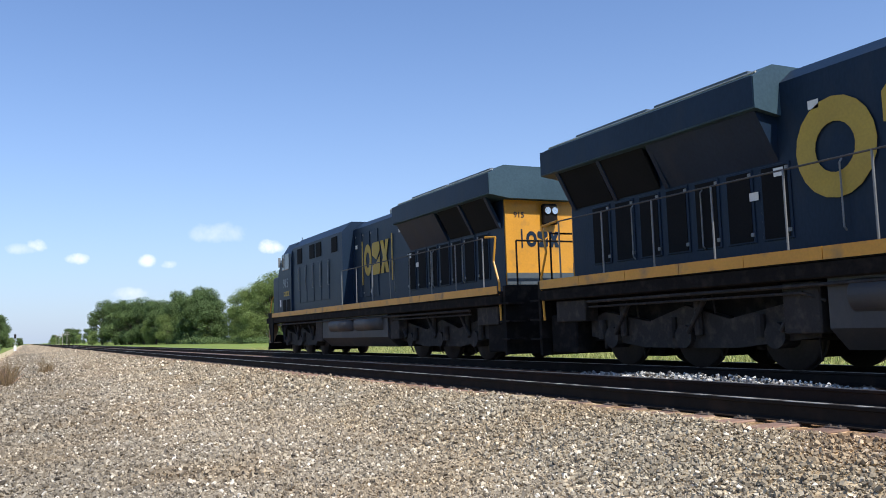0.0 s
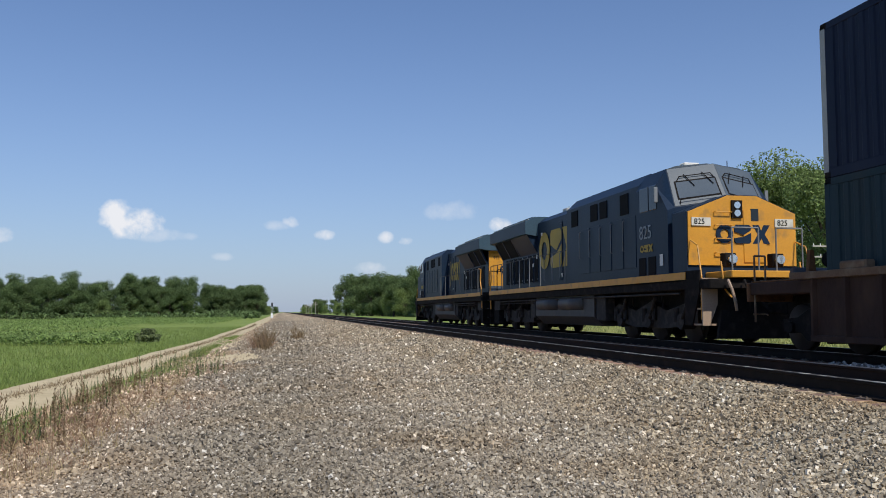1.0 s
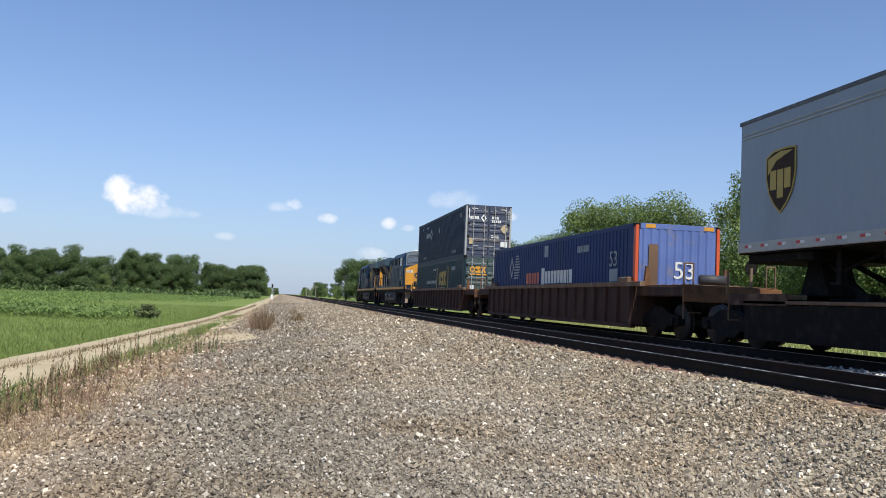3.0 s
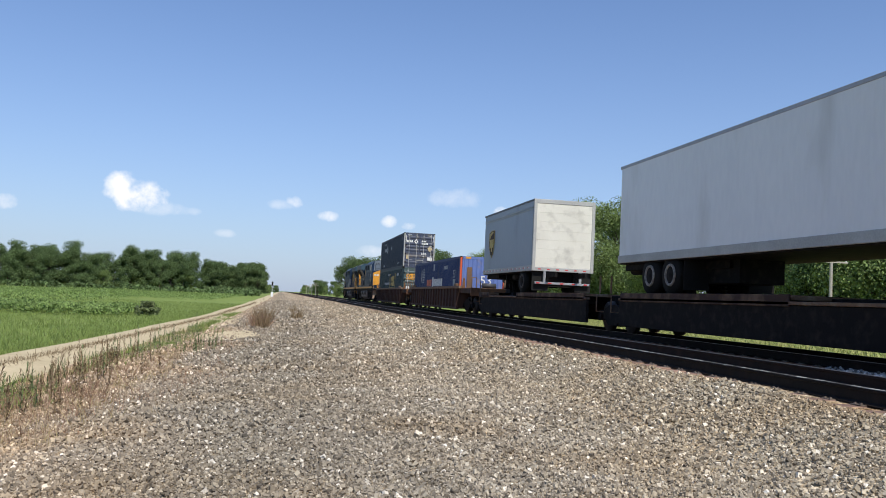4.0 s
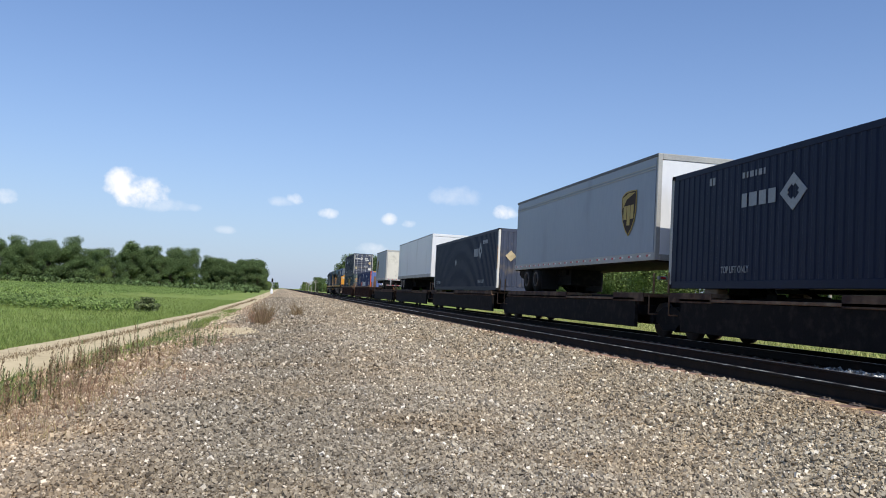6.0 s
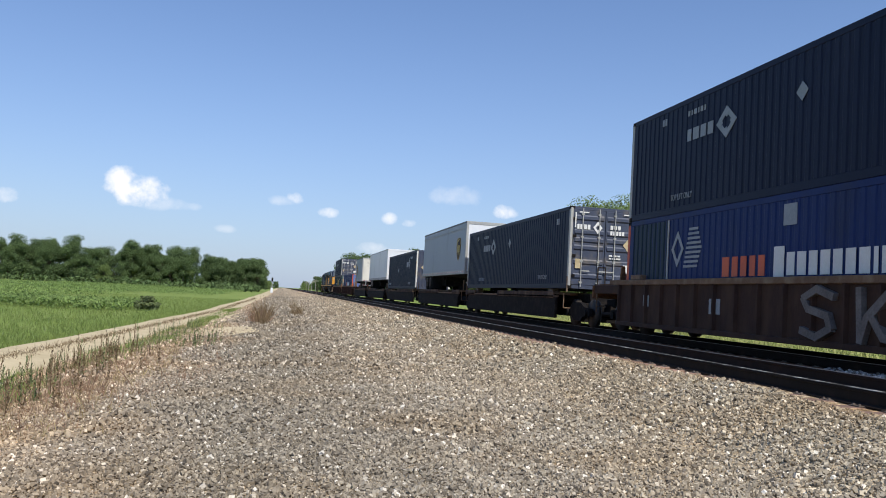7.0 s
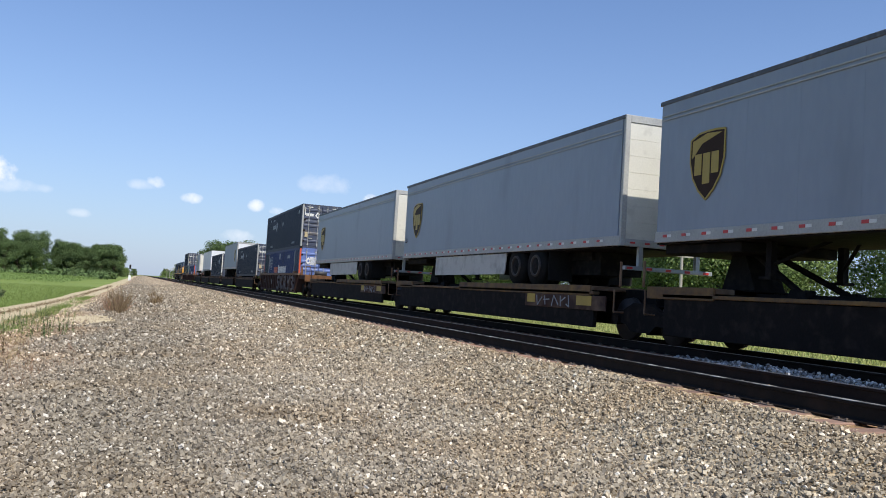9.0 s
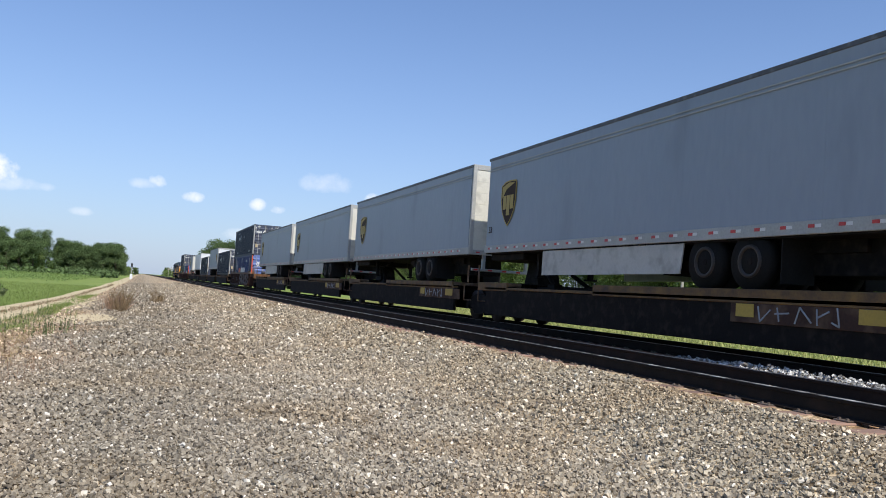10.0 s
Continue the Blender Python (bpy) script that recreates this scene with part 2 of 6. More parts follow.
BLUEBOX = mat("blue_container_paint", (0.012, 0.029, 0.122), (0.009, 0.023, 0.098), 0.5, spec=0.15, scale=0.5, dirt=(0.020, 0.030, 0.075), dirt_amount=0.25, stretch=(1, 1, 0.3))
# Paler copies of the box paints, coloured for the end facing the sun.
NAVYSUNLIT = mat("navy_container_paint_sunlit", (0.055, 0.068, 0.108), (0.038, 0.048, 0.082), 0.5, dirt=(0.14, 0.12, 0.10), dirt_amount=0.4)
GREENSUNLIT = mat("green_container_paint_sunlit", (0.055, 0.085, 0.085), (0.04, 0.065, 0.065), 0.5, dirt=(0.14, 0.13, 0.10), dirt_amount=0.4)
BLUESUNLIT = mat("blue_container_paint_sunlit", (0.12, 0.18, 0.42), (0.09, 0.14, 0.34), 0.5, dirt=(0.2, 0.18, 0.2), dirt_amount=0.3)
POSTGREY = mat("galvanised_post", (0.42, 0.42, 0.40), (0.3, 0.3, 0.29), 0.5)
POSTWHITE = mat("white_post_paint", (0.74, 0.72, 0.66), (0.62, 0.6, 0.55), 0.5)
POSTRED = mat("orange_red_post_paint", (0.62, 0.10, 0.03), (0.5, 0.08, 0.03), 0.5)
WELLBROWN = mat("rusty_brown_car_paint", (0.050, 0.026, 0.019), (0.034, 0.018, 0.014), 0.8, spec=0.25, scale=0.9, dirt=(0.085, 0.048, 0.03), dirt_amount=0.5, bump=0.15, stretch=(1, 1, 0.4))
DECKRUST = mat("rusted_deck_edge", (0.17, 0.10, 0.055), (0.11, 0.062, 0.035), 0.8, dirt=(0.26, 0.2, 0.13), dirt_amount=0.4)
PLATFORMRUST = mat("patchy_rust_brown_steel", (0.060, 0.034, 0.026), (0.042, 0.025, 0.020), 0.8, spec=0.2, scale=1.1, dirt=(0.17, 0.115, 0.075), dirt_amount=0.55, bump=0.15)
RUSTORANGE = mat("orange_rusted_steel", (0.20, 0.095, 0.042), (0.12, 0.06, 0.032), 0.85, spec=0.2, scale=2.0, dirt=(0.05, 0.032, 0.024), dirt_amount=0.5, bump=0.25)
SPINEYELLOW = mat("faded_yellow_car_paint", (0.20, 0.115, 0.03), (0.12, 0.065, 0.024), 0.75, scale=1.5, dirt=(0.035, 0.024, 0.02), dirt_amount=0.9)
TRAILERGREY = mat("silver_grey_trailer_panel", (0.255, 0.295, 0.355), (0.225, 0.265, 0.325), 0.45, scale=0.4, fine=8.0, bump=0.02, dirt=(0.19, 0.22, 0.26), dirt_amount=0.15, stretch=(1, 1, 0.3))
TRAILERWHITE = mat("white_trailer_panel", (0.74, 0.75, 0.76), (0.68, 0.69, 0.71), 0.4, scale=0.4, fine=8.0, bump=0.02, dirt=(0.55, 0.55, 0.54), dirt_amount=0.2, stretch=(1, 1, 0.3))
ROLLDOOR = mat("cream_roll_door", (0.66, 0.64, 0.56), (0.58, 0.56, 0.49), 0.55, dirt=(0.42, 0.4, 0.35), dirt_amount=0.3)
ALU = mat("aluminium_rail", (0.36, 0.37, 0.39), (0.28, 0.29, 0.31), 0.45, 0.3)
DARKRAIL = mat("weathered_dark_roof_rail", (0.085, 0.09, 0.10), (0.06, 0.065, 0.075), 0.55, scale=2.0, dirt=(0.2, 0.2, 0.2), dirt_amount=0.25)
PALERIM = mat("dusty_pale_rim", (0.30, 0.28, 0.25), (0.18, 0.165, 0.15), 0.6, scale=6.0, dirt=(0.04, 0.035, 0.03), dirt_amount=0.7)
RUBBER = mat("tyre_rubber", (0.012, 0.012, 0.012), (0.02, 0.019, 0.018), 0.9, spec=0.15)
REDMARK = mat("red_reflector", (0.55, 0.03, 0.03), (0.45, 0.025, 0.025), 0.4)
BROWNLOGO = mat("dark_brown_emblem", (0.045, 0.026, 0.018), (0.036, 0.020, 0.013), 0.6, spec=0.12)
GOLD = mat("gold_emblem", (0.42, 0.30, 0.05), (0.34, 0.24, 0.04), 0.5)
SKIRT = mat("pale_side_skirt", (0.50, 0.50, 0.47), (0.42, 0.42, 0.40), 0.55, dirt=(0.25, 0.24, 0.22), dirt_amount=0.4)
RAILSTEEL = mat("rusty_rail_steel", (0.013, 0.011, 0.010), (0.020, 0.016, 0.014), 0.8, spec=0.12, dirt=(0.035, 0.024, 0.018), dirt_amount=0.3)
RAILHEAD = mat("polished_rail_head", (0.30, 0.31, 0.33), (0.2, 0.2, 0.21), 0.38, 0.8, bump=0.0)
# Worn spots of the rail head, their shine put in as pale colour.
RUSTHEAD = mat("shine_spotted_rail_head", (0.035, 0.03, 0.027), (0.07, 0.06, 0.052), 0.5, 0.0, scale=1.6, fine=9.0, bump=0.0, dirt=(0.80, 0.79, 0.76), dirt_amount=0.6)
TIE = mat("weathered_tie_timber", (0.27, 0.17, 0.125), (0.19, 0.115, 0.085), 0.9, scale=3, stretch=(0.3, 1, 1), per_object=0.3)
SPIKE = mat("worn_spike_iron", (0.20, 0.165, 0.135), (0.13, 0.10, 0.085), 0.5, 0.3)
STONE = stone_material()
PALESTONE = stone_material("pale_fresh_stone", True)
TRUCKIRON = mat("dusty_dark_truck_iron", (0.030, 0.027, 0.026), (0.018, 0.016, 0.016), 0.75, spec=0.3, scale=2.5, dirt=(0.075, 0.06, 0.05), dirt_amount=0.4, bump=0.25)
TANKGREY = mat("dusty_grey_tank_paint", (0.050, 0.050, 0.054), (0.036, 0.036, 0.040), 0.6, scale=1.0, dirt=(0.08, 0.07, 0.06), dirt_amount=0.4, stretch=(1, 1, 0.5))
PANELTEAL = mat("dark_teal_repaint", (0.014, 0.030, 0.050), (0.010, 0.024, 0.042), 0.5, spec=0.15, scale=0.5)
SPRAY = mat("thin_grey_spray_paint", (0.165, 0.148, 0.14), (0.085, 0.075, 0.07), 0.7, scale=3.0)
BALLAST = gravel_material("ballast_bed_gravel", 0.055, [(0.10, 0.080, 0.056), (0.29, 0.235, 0.168), (0.41, 0.34, 0.245), (0.53, 0.45, 0.33), (0.76, 0.68, 0.54)], (0.93, 0.80, 0.64))
SOIL = mat("sandy_track_soil", (0.56, 0.46, 0.285), (0.44, 0.355, 0.21), 0.95, scale=0.7, fine=9.0, dirt=(0.34, 0.27, 0.16), dirt_amount=0.3, bump=0.3)
GRASSLAND = mat("meadow_grass", (0.200, 0.260, 0.068), (0.150, 0.210, 0.052), 0.95, scale=0.12, fine=3.0, dirt=(0.24, 0.27, 0.085), dirt_amount=0.45, bump=0.8, spec=0.1)
BLADE = mat("grass_blade", (0.22, 0.285, 0.075), (0.16, 0.22, 0.056), 0.8, island=0.35, bump=0, translucent=0.3, scale=0.3)
DRYWEED = mat("dry_reddish_weed", (0.225, 0.155, 0.085), (0.165, 0.118, 0.062), 0.9, island=0.45, bump=0, translucent=0.2)
REDWEED = mat("low_red_weed", (0.30, 0.185, 0.12), (0.23, 0.145, 0.09), 0.9, island=0.4, bump=0, translucent=0.2)
WEEDGREEN = mat("dusty_weed_leaf", (0.15, 0.185, 0.075), (0.11, 0.14, 0.055), 0.8, island=0.4, bump=0, translucent=0.2)
STRAW = mat("straw_grass", (0.40, 0.32, 0.17), (0.32, 0.25, 0.12), 0.9, island=0.3, bump=0, translucent=0.2)
LEAF = mat("tree_leaf", (0.110, 0.162, 0.058), (0.080, 0.124, 0.046), 0.75, island=0.5, bump=0, translucent=0.14, scale=0.25, spec=0.25)
LEAFLIGHT = mat("light_tree_leaf", (0.190, 0.250, 0.080), (0.138, 0.195, 0.062), 0.75, island=0.5, bump=0, translucent=0.16, scale=0.25, spec=0.25)
PALEGRASS = mat("sunlit_pale_grass", (0.42, 0.41, 0.16), (0.33, 0.335, 0.12), 0.85, island=0.3, bump=0, translucent=0.25, scale=0.3)
CROP = mat("crop_leaf", (0.19, 0.27, 0.075), (0.14, 0.21, 0.056), 0.8, island=0.4, bump=0, translucent=0.25, scale=0.2)
BARK = mat("bark", (0.09, 0.07, 0.05), (0.06, 0.048, 0.036), 0.95, bump=0.4)
POLEWOOD = mat("grey_pole_timber", (0.42, 0.39, 0.34), (0.33, 0.30, 0.26), 0.9)


# ---------------------------------------------------------------- shape helpers
def box(bm, x0, x1, y0, y1, z0, z1, bevel=0.0):
    vs = [bm.verts.new((x, y, z)) for z in (z0, z1) for y in (y0, y1) for x in (x0, x1)]
    fs = [bm.faces.new([vs[k] for k in q]) for q in ((0, 2, 3, 1), (4, 5, 7, 6), (0, 1, 5, 4), (2, 6, 7, 3), (0, 4, 6, 2), (1, 3, 7, 5))]
    if bevel:
        bmesh.ops.bevel(bm, geom=list({e for f in fs for e in f.edges}), offset=bevel, segments=1, affect="EDGES")
    return bm


def prism(bm, outline, axis, a, b):
    """A plane outline pushed along axis from a to b. axis x: (y, z) points; y: (x, z); z: (x, y)."""
    def put(p, k):
        return {"x": (k, p[0], p[1]), "y": (p[0], k, p[1]), "z": (p[0], p[1], k)}[axis]
    lo, hi = [bm.verts.new(put(p, a)) for p in outline], [bm.verts.new(put(p, b)) for p in outline]
    n = len(outline)
    bm.faces.new(lo[::-1])
    bm.faces.new(hi)
    for k in range(n):
        bm.faces.new((lo[k], lo[(k + 1) % n], hi[(k + 1) % n], hi[k]))
    bmesh.ops.recalc_face_normals(bm, faces=bm.faces[:])
    return bm


def rod(bm, p, q, r, seg=8, r2=None):
    p, q = Vector(p), Vector(q)
    w = (q - p).normalized()
    u = w.orthogonal().normalized()
    v = w.cross(u)
    rings = []
    for c, rr in ((p, r), (q, r if r2 is None else r2)):
        rings.append([bm.verts.new(c + (u * math.cos(a) + v * math.sin(a)) * rr) for a in (2 * math.pi * k / seg for k in range(seg))])
    for k in range(seg):
        bm.faces.new((rings[0][k], rings[0][(k + 1) % seg], rings[1][(k + 1) % seg], rings[1][k]))
    bm.faces.new(rings[0][::-1])
    bm.faces.new(rings[1])
    return bm


def pipe(bm, points, r, seg=6):
    for a, b in zip(points, points[1:]):
        rod(bm, a, b, r, seg)
    return bm


def disc(bm, x0, x1, y, z, r, seg=24):
    return rod(bm, (x0, y, z), (x1, y, z), r, seg)


def mesh_of(bm, name, material, smooth=False):
    me = bpy.data.meshes.new(name)
    bm.to_mesh(me)
    bm.free()
    me.materials.append(material)
    if smooth:
        me.shade_smooth()
    return me


def part(name, bm, material, parent, label="", smooth=False):
    ob = new(name, mesh_of(bm, name, material, smooth))
    ob.parent = parent
    if label:
        tagged(ob, label)
    return ob


def pieces(name, bm, material, parent, label=""):
    """Each separate island of the bmesh becomes a part of its own."""
    bm.verts.index_update()
    bm.verts.ensure_lookup_table()
    seen, first = set(), None
    for v in bm.verts:
        if v.index in seen:
            continue
        group, stack = [], [v]
        seen.add(v.index)
        while stack:
            w = stack.pop()
            group.append(w)
            for e in w.link_edges:
                o = e.other_vert(w)
                if o.index not in seen:
                    seen.add(o.index)
                    stack.append(o)
        ids = {w.index: k for k, w in enumerate(group)}
        faces = {f for w in group for f in w.link_faces}
        me = bpy.data.meshes.new(name)
        me.from_pydata([tuple(w.co) for w in group], [], [[ids[w.index] for w in f.verts] for f in sorted(faces, key=lambda f: min(w.index for w in f.verts))])
        me.materials.append(material)
        ob = new(name, me)
        ob.parent = parent
        if label:
            tagged(ob, label)
        first = first or ob
    bm.free()
    return first


def thing(name, label, category, group="", kind="", m=None):
    ob = new(name)
    ob.empty_display_size = 0.3
    if m is not None:
        ob.matrix_basis = m
    return tagged(ob, label, category, group, kind)


def B():
    return bmesh.new()


def text_part(name, words, size, m, material, parent, label="", squash=1.0):
    """Flat lettering, its lower left corner at m's origin, reading along m's x axis."""
    cu = bpy.data.curves.new(name, "FONT")
    cu.body, cu.size, cu.extrude = words, size, 0.004
    tmp = bpy.data.objects.new(name, cu)
    me = bpy.data.meshes.new_from_object(tmp)
    bpy.data.objects.remove(tmp)
    me.transform(m @ Matrix.Diagonal((squash, 1, 1, 1)))
    me.materials.clear()
    me.materials.append(material)
    ob = new(name, me)
    ob.parent = parent
    if label:
        tagged(ob, label)
    return ob


def side_frame(x, y, z):
    """Axes for things painted on a side that faces -x: reading direction is -y."""
    return Matrix(((0, 0, -1, x), (-1, 0, 0, y), (0, 1, 0, z), (0, 0, 0, 1)))


def end_frame(x, y, z):
    """Axes for things painted on an end that faces -y: reading direction is +x."""
    return Matrix(((1, 0, 0, x), (0, 0, -1, y), (0, 1, 0, z), (0, 0, 0, 1)))


def plate(bm, m, x0, x1, y0, y1, thick=0.006):
    """A thin painted plate in the axes m."""
    n = len(bm.verts)
    box(bm, x0, x1, y0, y1, -0.002, thick)
    bm.verts.ensure_lookup_table()
    for v in bm.verts[n:]:
        v.co = m @ v.co
    return bm


def poly(bm, m, outline, thick=0.006):
    lo, hi = [bm.verts.new(m @ Vector((*p, -0.002))) for p in outline], [bm.verts.new(m @ Vector((*p, thick))) for p in outline]
    bm.faces.new(hi)
    for k in range(len(outline)):
        j = (k + 1) % len(outline)
        bm.faces.new((lo[k], lo[j], hi[j], hi[k]))
    return bm


def ring_outline(bm, m, cx, cy, rx, ry, inner, seg=4, turn=0.0):
    """A plain ring: four-cornered for a diamond, many-cornered for a round one."""
    pts = [(math.cos(turn + 2 * math.pi * k / seg), math.sin(turn + 2 * math.pi * k / seg)) for k in range(seg)]
    for k in range(seg):
        a, b = pts[k], pts[(k + 1) % seg]
        poly(bm, m, [(cx + a[0] * rx, cy + a[1] * ry), (cx + b[0] * rx, cy + b[1] * ry), (cx + b[0] * rx * inner, cy + b[1] * ry * inner), (cx + a[0] * rx * inner, cy + a[1] * ry * inner)])
    return bm


# ---------------------------------------------------------------- ground
PROFILE = [(-3000, -1.7), (-60, -1.6), (-9, -1.5), (-5.4, -1.42), (-3.4, -1.05), (-1.8, -0.82), (0, -0.76), (2, -0.73), (4.2, -0.60), (5.3, -0.30), (5.8, -0.215), (6.3, -0.215), (13.5, -0.23), (14.2, -0.36), (16.5, -0.64), (30, -0.62), (60, -0.6), (3000, -1.2)]
PX, PZ = [p[0] for p in PROFILE], [p[1] for p in PROFILE]


def shoulder(x, y):
    """The foot of the embankment draws nearer to the line with distance."""
    return x - np.interp(y, (25, 65, 110), (0.0, 0.8, 1.4)) * np.clip(-np.asarray(x) / 2.5, 0, 1)


def level(x, y=0.0):
    return float(np.interp(shoulder(x, y), PX, PZ))


def heights(x, y):
    return np.interp(shoulder(x, y), PX, PZ)


def sheet(name, xs, ys, lift, rough_amount, material, kind="structure", label="", category=""):
    bm = B()
    rows = []
    for y in ys:
        row = []
        for x in xs:
            d = noise.noise(Vector((x * 0.9, y * 0.9, 0.3))) * rough_amount + noise.noise(Vector((x * 0.25, y * 0.25, 7.3))) * rough_amount * 1.6
            row.append(bm.verts.new((x, y, level(x, y) + lift + d)))
        rows.append(row)
    for a, b in zip(rows, rows[1:]):
        for k in range(len(xs) - 1):
            bm.faces.new((a[k], a[k + 1], b[k + 1], b[k]))
    ob = new(name, mesh_of(bm, name, material, True))
    return tagged(ob, label, category, kind=kind)


def steps(a, b, first, growth):
    out, d = [a], first
    while out[-1] < b:
        out.append(min(b, out[-1] + d))
        d *= growth
    return out


XG = sorted(set([-3000, -1200, -500, -250, -120, -80] + list(range(-60, -10, 5)) + [-9, -7.5, -5.4, -3.4, -1.8, 0, 2, 4.2, 5.4, 5.9, 6.3, 13.5, 14.2, 16.5, 20, 30, 60, 120, 300, 900, 3000]))
YG = [-3000, -800, -200, -60, -20] + steps(-10, 4500, 10, 1.12)
sheet("ground", XG, YG, -0.06, 0.0, GRASSLAND, label="flat green meadow under open farmland sky", category="ground")
BX = [-5.2 + 0.3 * k for k in range(38)] + [6.3, 7.2, 8.1, 8.9, 9.6, 10.3, 11.1, 12, 12.9, 13.5, 14.2, 15.2]
sheet("ballast_bed", BX, [-60, -30, -15] + steps(-6, 1500, 0.3, 1.025), 0.0, 0.022, BALLAST, label="pale tan crushed stone ballast bed beside the tracks", category="ballast")


def road_middle(y):
    return np.interp(y, (-40, 10, 20, 26, 33, 44, 65, 110, 260, 600), (-9.5, -7.5, -6.95, -6.45, -5.95, -5.45, -4.8, -4.1, -3.7, -3.7)) + 0.12 * np.sin(y * 0.11)


def dirt_road():
    bm = B()
    ys = steps(-40, 1400, 1.2, 1.02)
    rows = []
    for y in ys:
        c = road_middle(y)
        row = []
        for dx, dz in ((-1.5, -0.02), (-1.15, 0.06), (-0.7, 0.03), (-0.3, 0.085), (0.3, 0.085), (0.7, 0.03), (1.15, 0.06), (1.5, -0.02)):
            edge = noise.noise(Vector((y * 0.6, dx, 3.0))) * (0.3 if abs(dx) > 1.2 else 0.05)
            row.append(bm.verts.new((c + dx + edge, y, level(c + dx, y) + dz)))
        rows.append(row)
    for a, b in zip(rows, rows[1:]):
        for k in range(7):
            bm.faces.new((a[k], a[k + 1], b[k + 1], b[k]))
    tagged(new("road", mesh_of(bm, "road", SOIL, True)), "sandy dirt farm track with two wheel ruts", "dirt road", kind="structure")


dirt_road()
WALK_SOIL = [(-1.75, 29.5, 1.15, 3.6), (-2.6, 46.0, 0.7, 7.0)]
for cx, cy, rx, ry in WALK_SOIL:
    bm = B()
    ring = []
    mid = bm.verts.new((cx, cy, level(cx, cy) + 0.085))
    for k in range(28):
        a = 2 * math.pi * k / 28
        w = 1 + 0.25 * noise.noise(Vector((math.cos(a) * 2, math.sin(a) * 2, cx)))
        x, y = cx + rx * w * math.cos(a), cy + ry * w * math.sin(a)
        ring.append(bm.verts.new((x, y, level(x, y) + 0.045)))
    for k in range(28):
        bm.faces.new((mid, ring[k], ring[(k + 1) % 28]))
    tagged(new("bare_soil_patch", mesh_of(bm, "bare_soil_patch", SOIL, True)), "pale bare sandy soil patch beside the ballast", "soil", kind="structure")


def scatter_mesh(name, verts, faces, material, label, category, kind="stuff"):
    me = bpy.data.meshes.new(name)
    nv, nf, k = len(verts), len(faces), faces.shape[1]
    me.vertices.add(nv)
    me.vertices.foreach_set("co", verts.astype(np.float32).ravel())
    me.loops.add(nf * k)
    me.loops.foreach_set("vertex_index", faces.astype(np.int32).ravel())
    me.polygons.add(nf)
    me.polygons.foreach_set("loop_start", np.arange(0, nf * k, k, dtype=np.int32))
    me.update(calc_edges=True)
    me.materials.append(material)
    me.shade_flat()
    return tagged(new(name, me), label, category, kind=kind)


def stones(name, x0, x1, y0, y1, count, size, label, seed, material=None, heap=0.0, fade=1.0):
    """Loose crushed stones: angular blocks with uneven corners, turned at random, half sunk in the bed."""
    rng = np.random.default_rng(seed)
    v = np.array([(a, b, c) for c in (-1, 1) for b in (-1, 1) for a in (-1, 1)], float) * 0.62
    f = np.array([(0, 2, 3), (0, 3, 1), (4, 5, 7), (4, 7, 6), (0, 1, 5), (0, 5, 4), (2, 6, 7), (2, 7, 3), (0, 4, 6), (0, 6, 2), (1, 3, 7), (1, 7, 5)])
    x, y = rng.uniform(x0, x1, count), y0 + (y1 - y0) * rng.uniform(0, 1, count) ** fade
    s = size * np.clip(rng.lognormal(0, 0.36, count), 0.5, 1.9)
    z = heights(x, y)
    z += np.array([noise.noise(Vector((a * 0.9, b * 0.9, 0.3))) * 0.022 + noise.noise(Vector((a * 0.25, b * 0.25, 7.3))) * 0.035 for a, b in zip(x, y)])
    if heap:
        z += heap * np.sin(np.pi * (x - x0) / (x1 - x0)) * np.sin(np.pi * (y - y0) / (y1 - y0)) ** 0.5 * rng.uniform(0.3, 1.0, count)
    j = v[None] * rng.uniform(0.55, 1.35, (count, 8, 3)) * rng.uniform(0.6, 1.35, (count, 1, 3))
    q = rng.normal(size=(count, 4)) * np.array([1.0, 0.8, 0.8, 1.0])
    q /= np.linalg.norm(q, axis=1)[:, None]
    w, a, b, c = q.T
    R = np.stack([1 - 2 * (b * b + c * c), 2 * (a * b - c * w), 2 * (a * c + b * w), 2 * (a * b + c * w), 1 - 2 * (a * a + c * c), 2 * (b * c - a * w), 2 * (a * c - b * w), 2 * (b * c + a * w), 1 - 2 * (a * a + b * b)], 1).reshape(-1, 3, 3)
    P = np.einsum("nij,nkj->nki", R, j) * s[:, None, None] + np.stack([x, y, z + rng.uniform(-0.2, 1.45, count) * s], 1)[:, None]
    F = (f[None] + 8 * np.arange(count)[:, None, None]).reshape(-1, 3)
    return scatter_mesh(name, P.reshape(-1, 3), F, material or STONE, label, "gravel")


stones("ballast_stones", -3.4, 6.0, 4.2, 9.0, 84000, 0.0135, "loose tan and grey crushed ballast stones", 11)
stones("ballast_stones", 0.6, 6.0, 2.2, 4.2, 17000, 0.0135, "loose tan and grey crushed ballast stones", 18)
stones("ballast_stones", -3.8, 6.0, 9.0, 16.0, 62000, 0.017, "loose tan and grey crushed ballast stones", 12)
stones("ballast_stones", -4.0, 6.0, 16.0, 34.0, 38000, 0.026, "loose tan and grey crushed ballast stones", 13)
stones("ballast_stones", -2.9, 5.9, 34.0, 140.0, 26000, 0.036, "loose tan and grey crushed ballast stones", 16, fade=1.7)
stones("ballast_stones", 8.15, 9.9, 6.0, 34.0, 7000, 0.016, "loose crushed stones between the two tracks", 14)
stones("pale_stones", 8.8, 9.7, 6.8, 14.0, 3600, 0.019, "heap of pale fresh crushed stone between the tracks", 17, PALESTONE, 0.16)
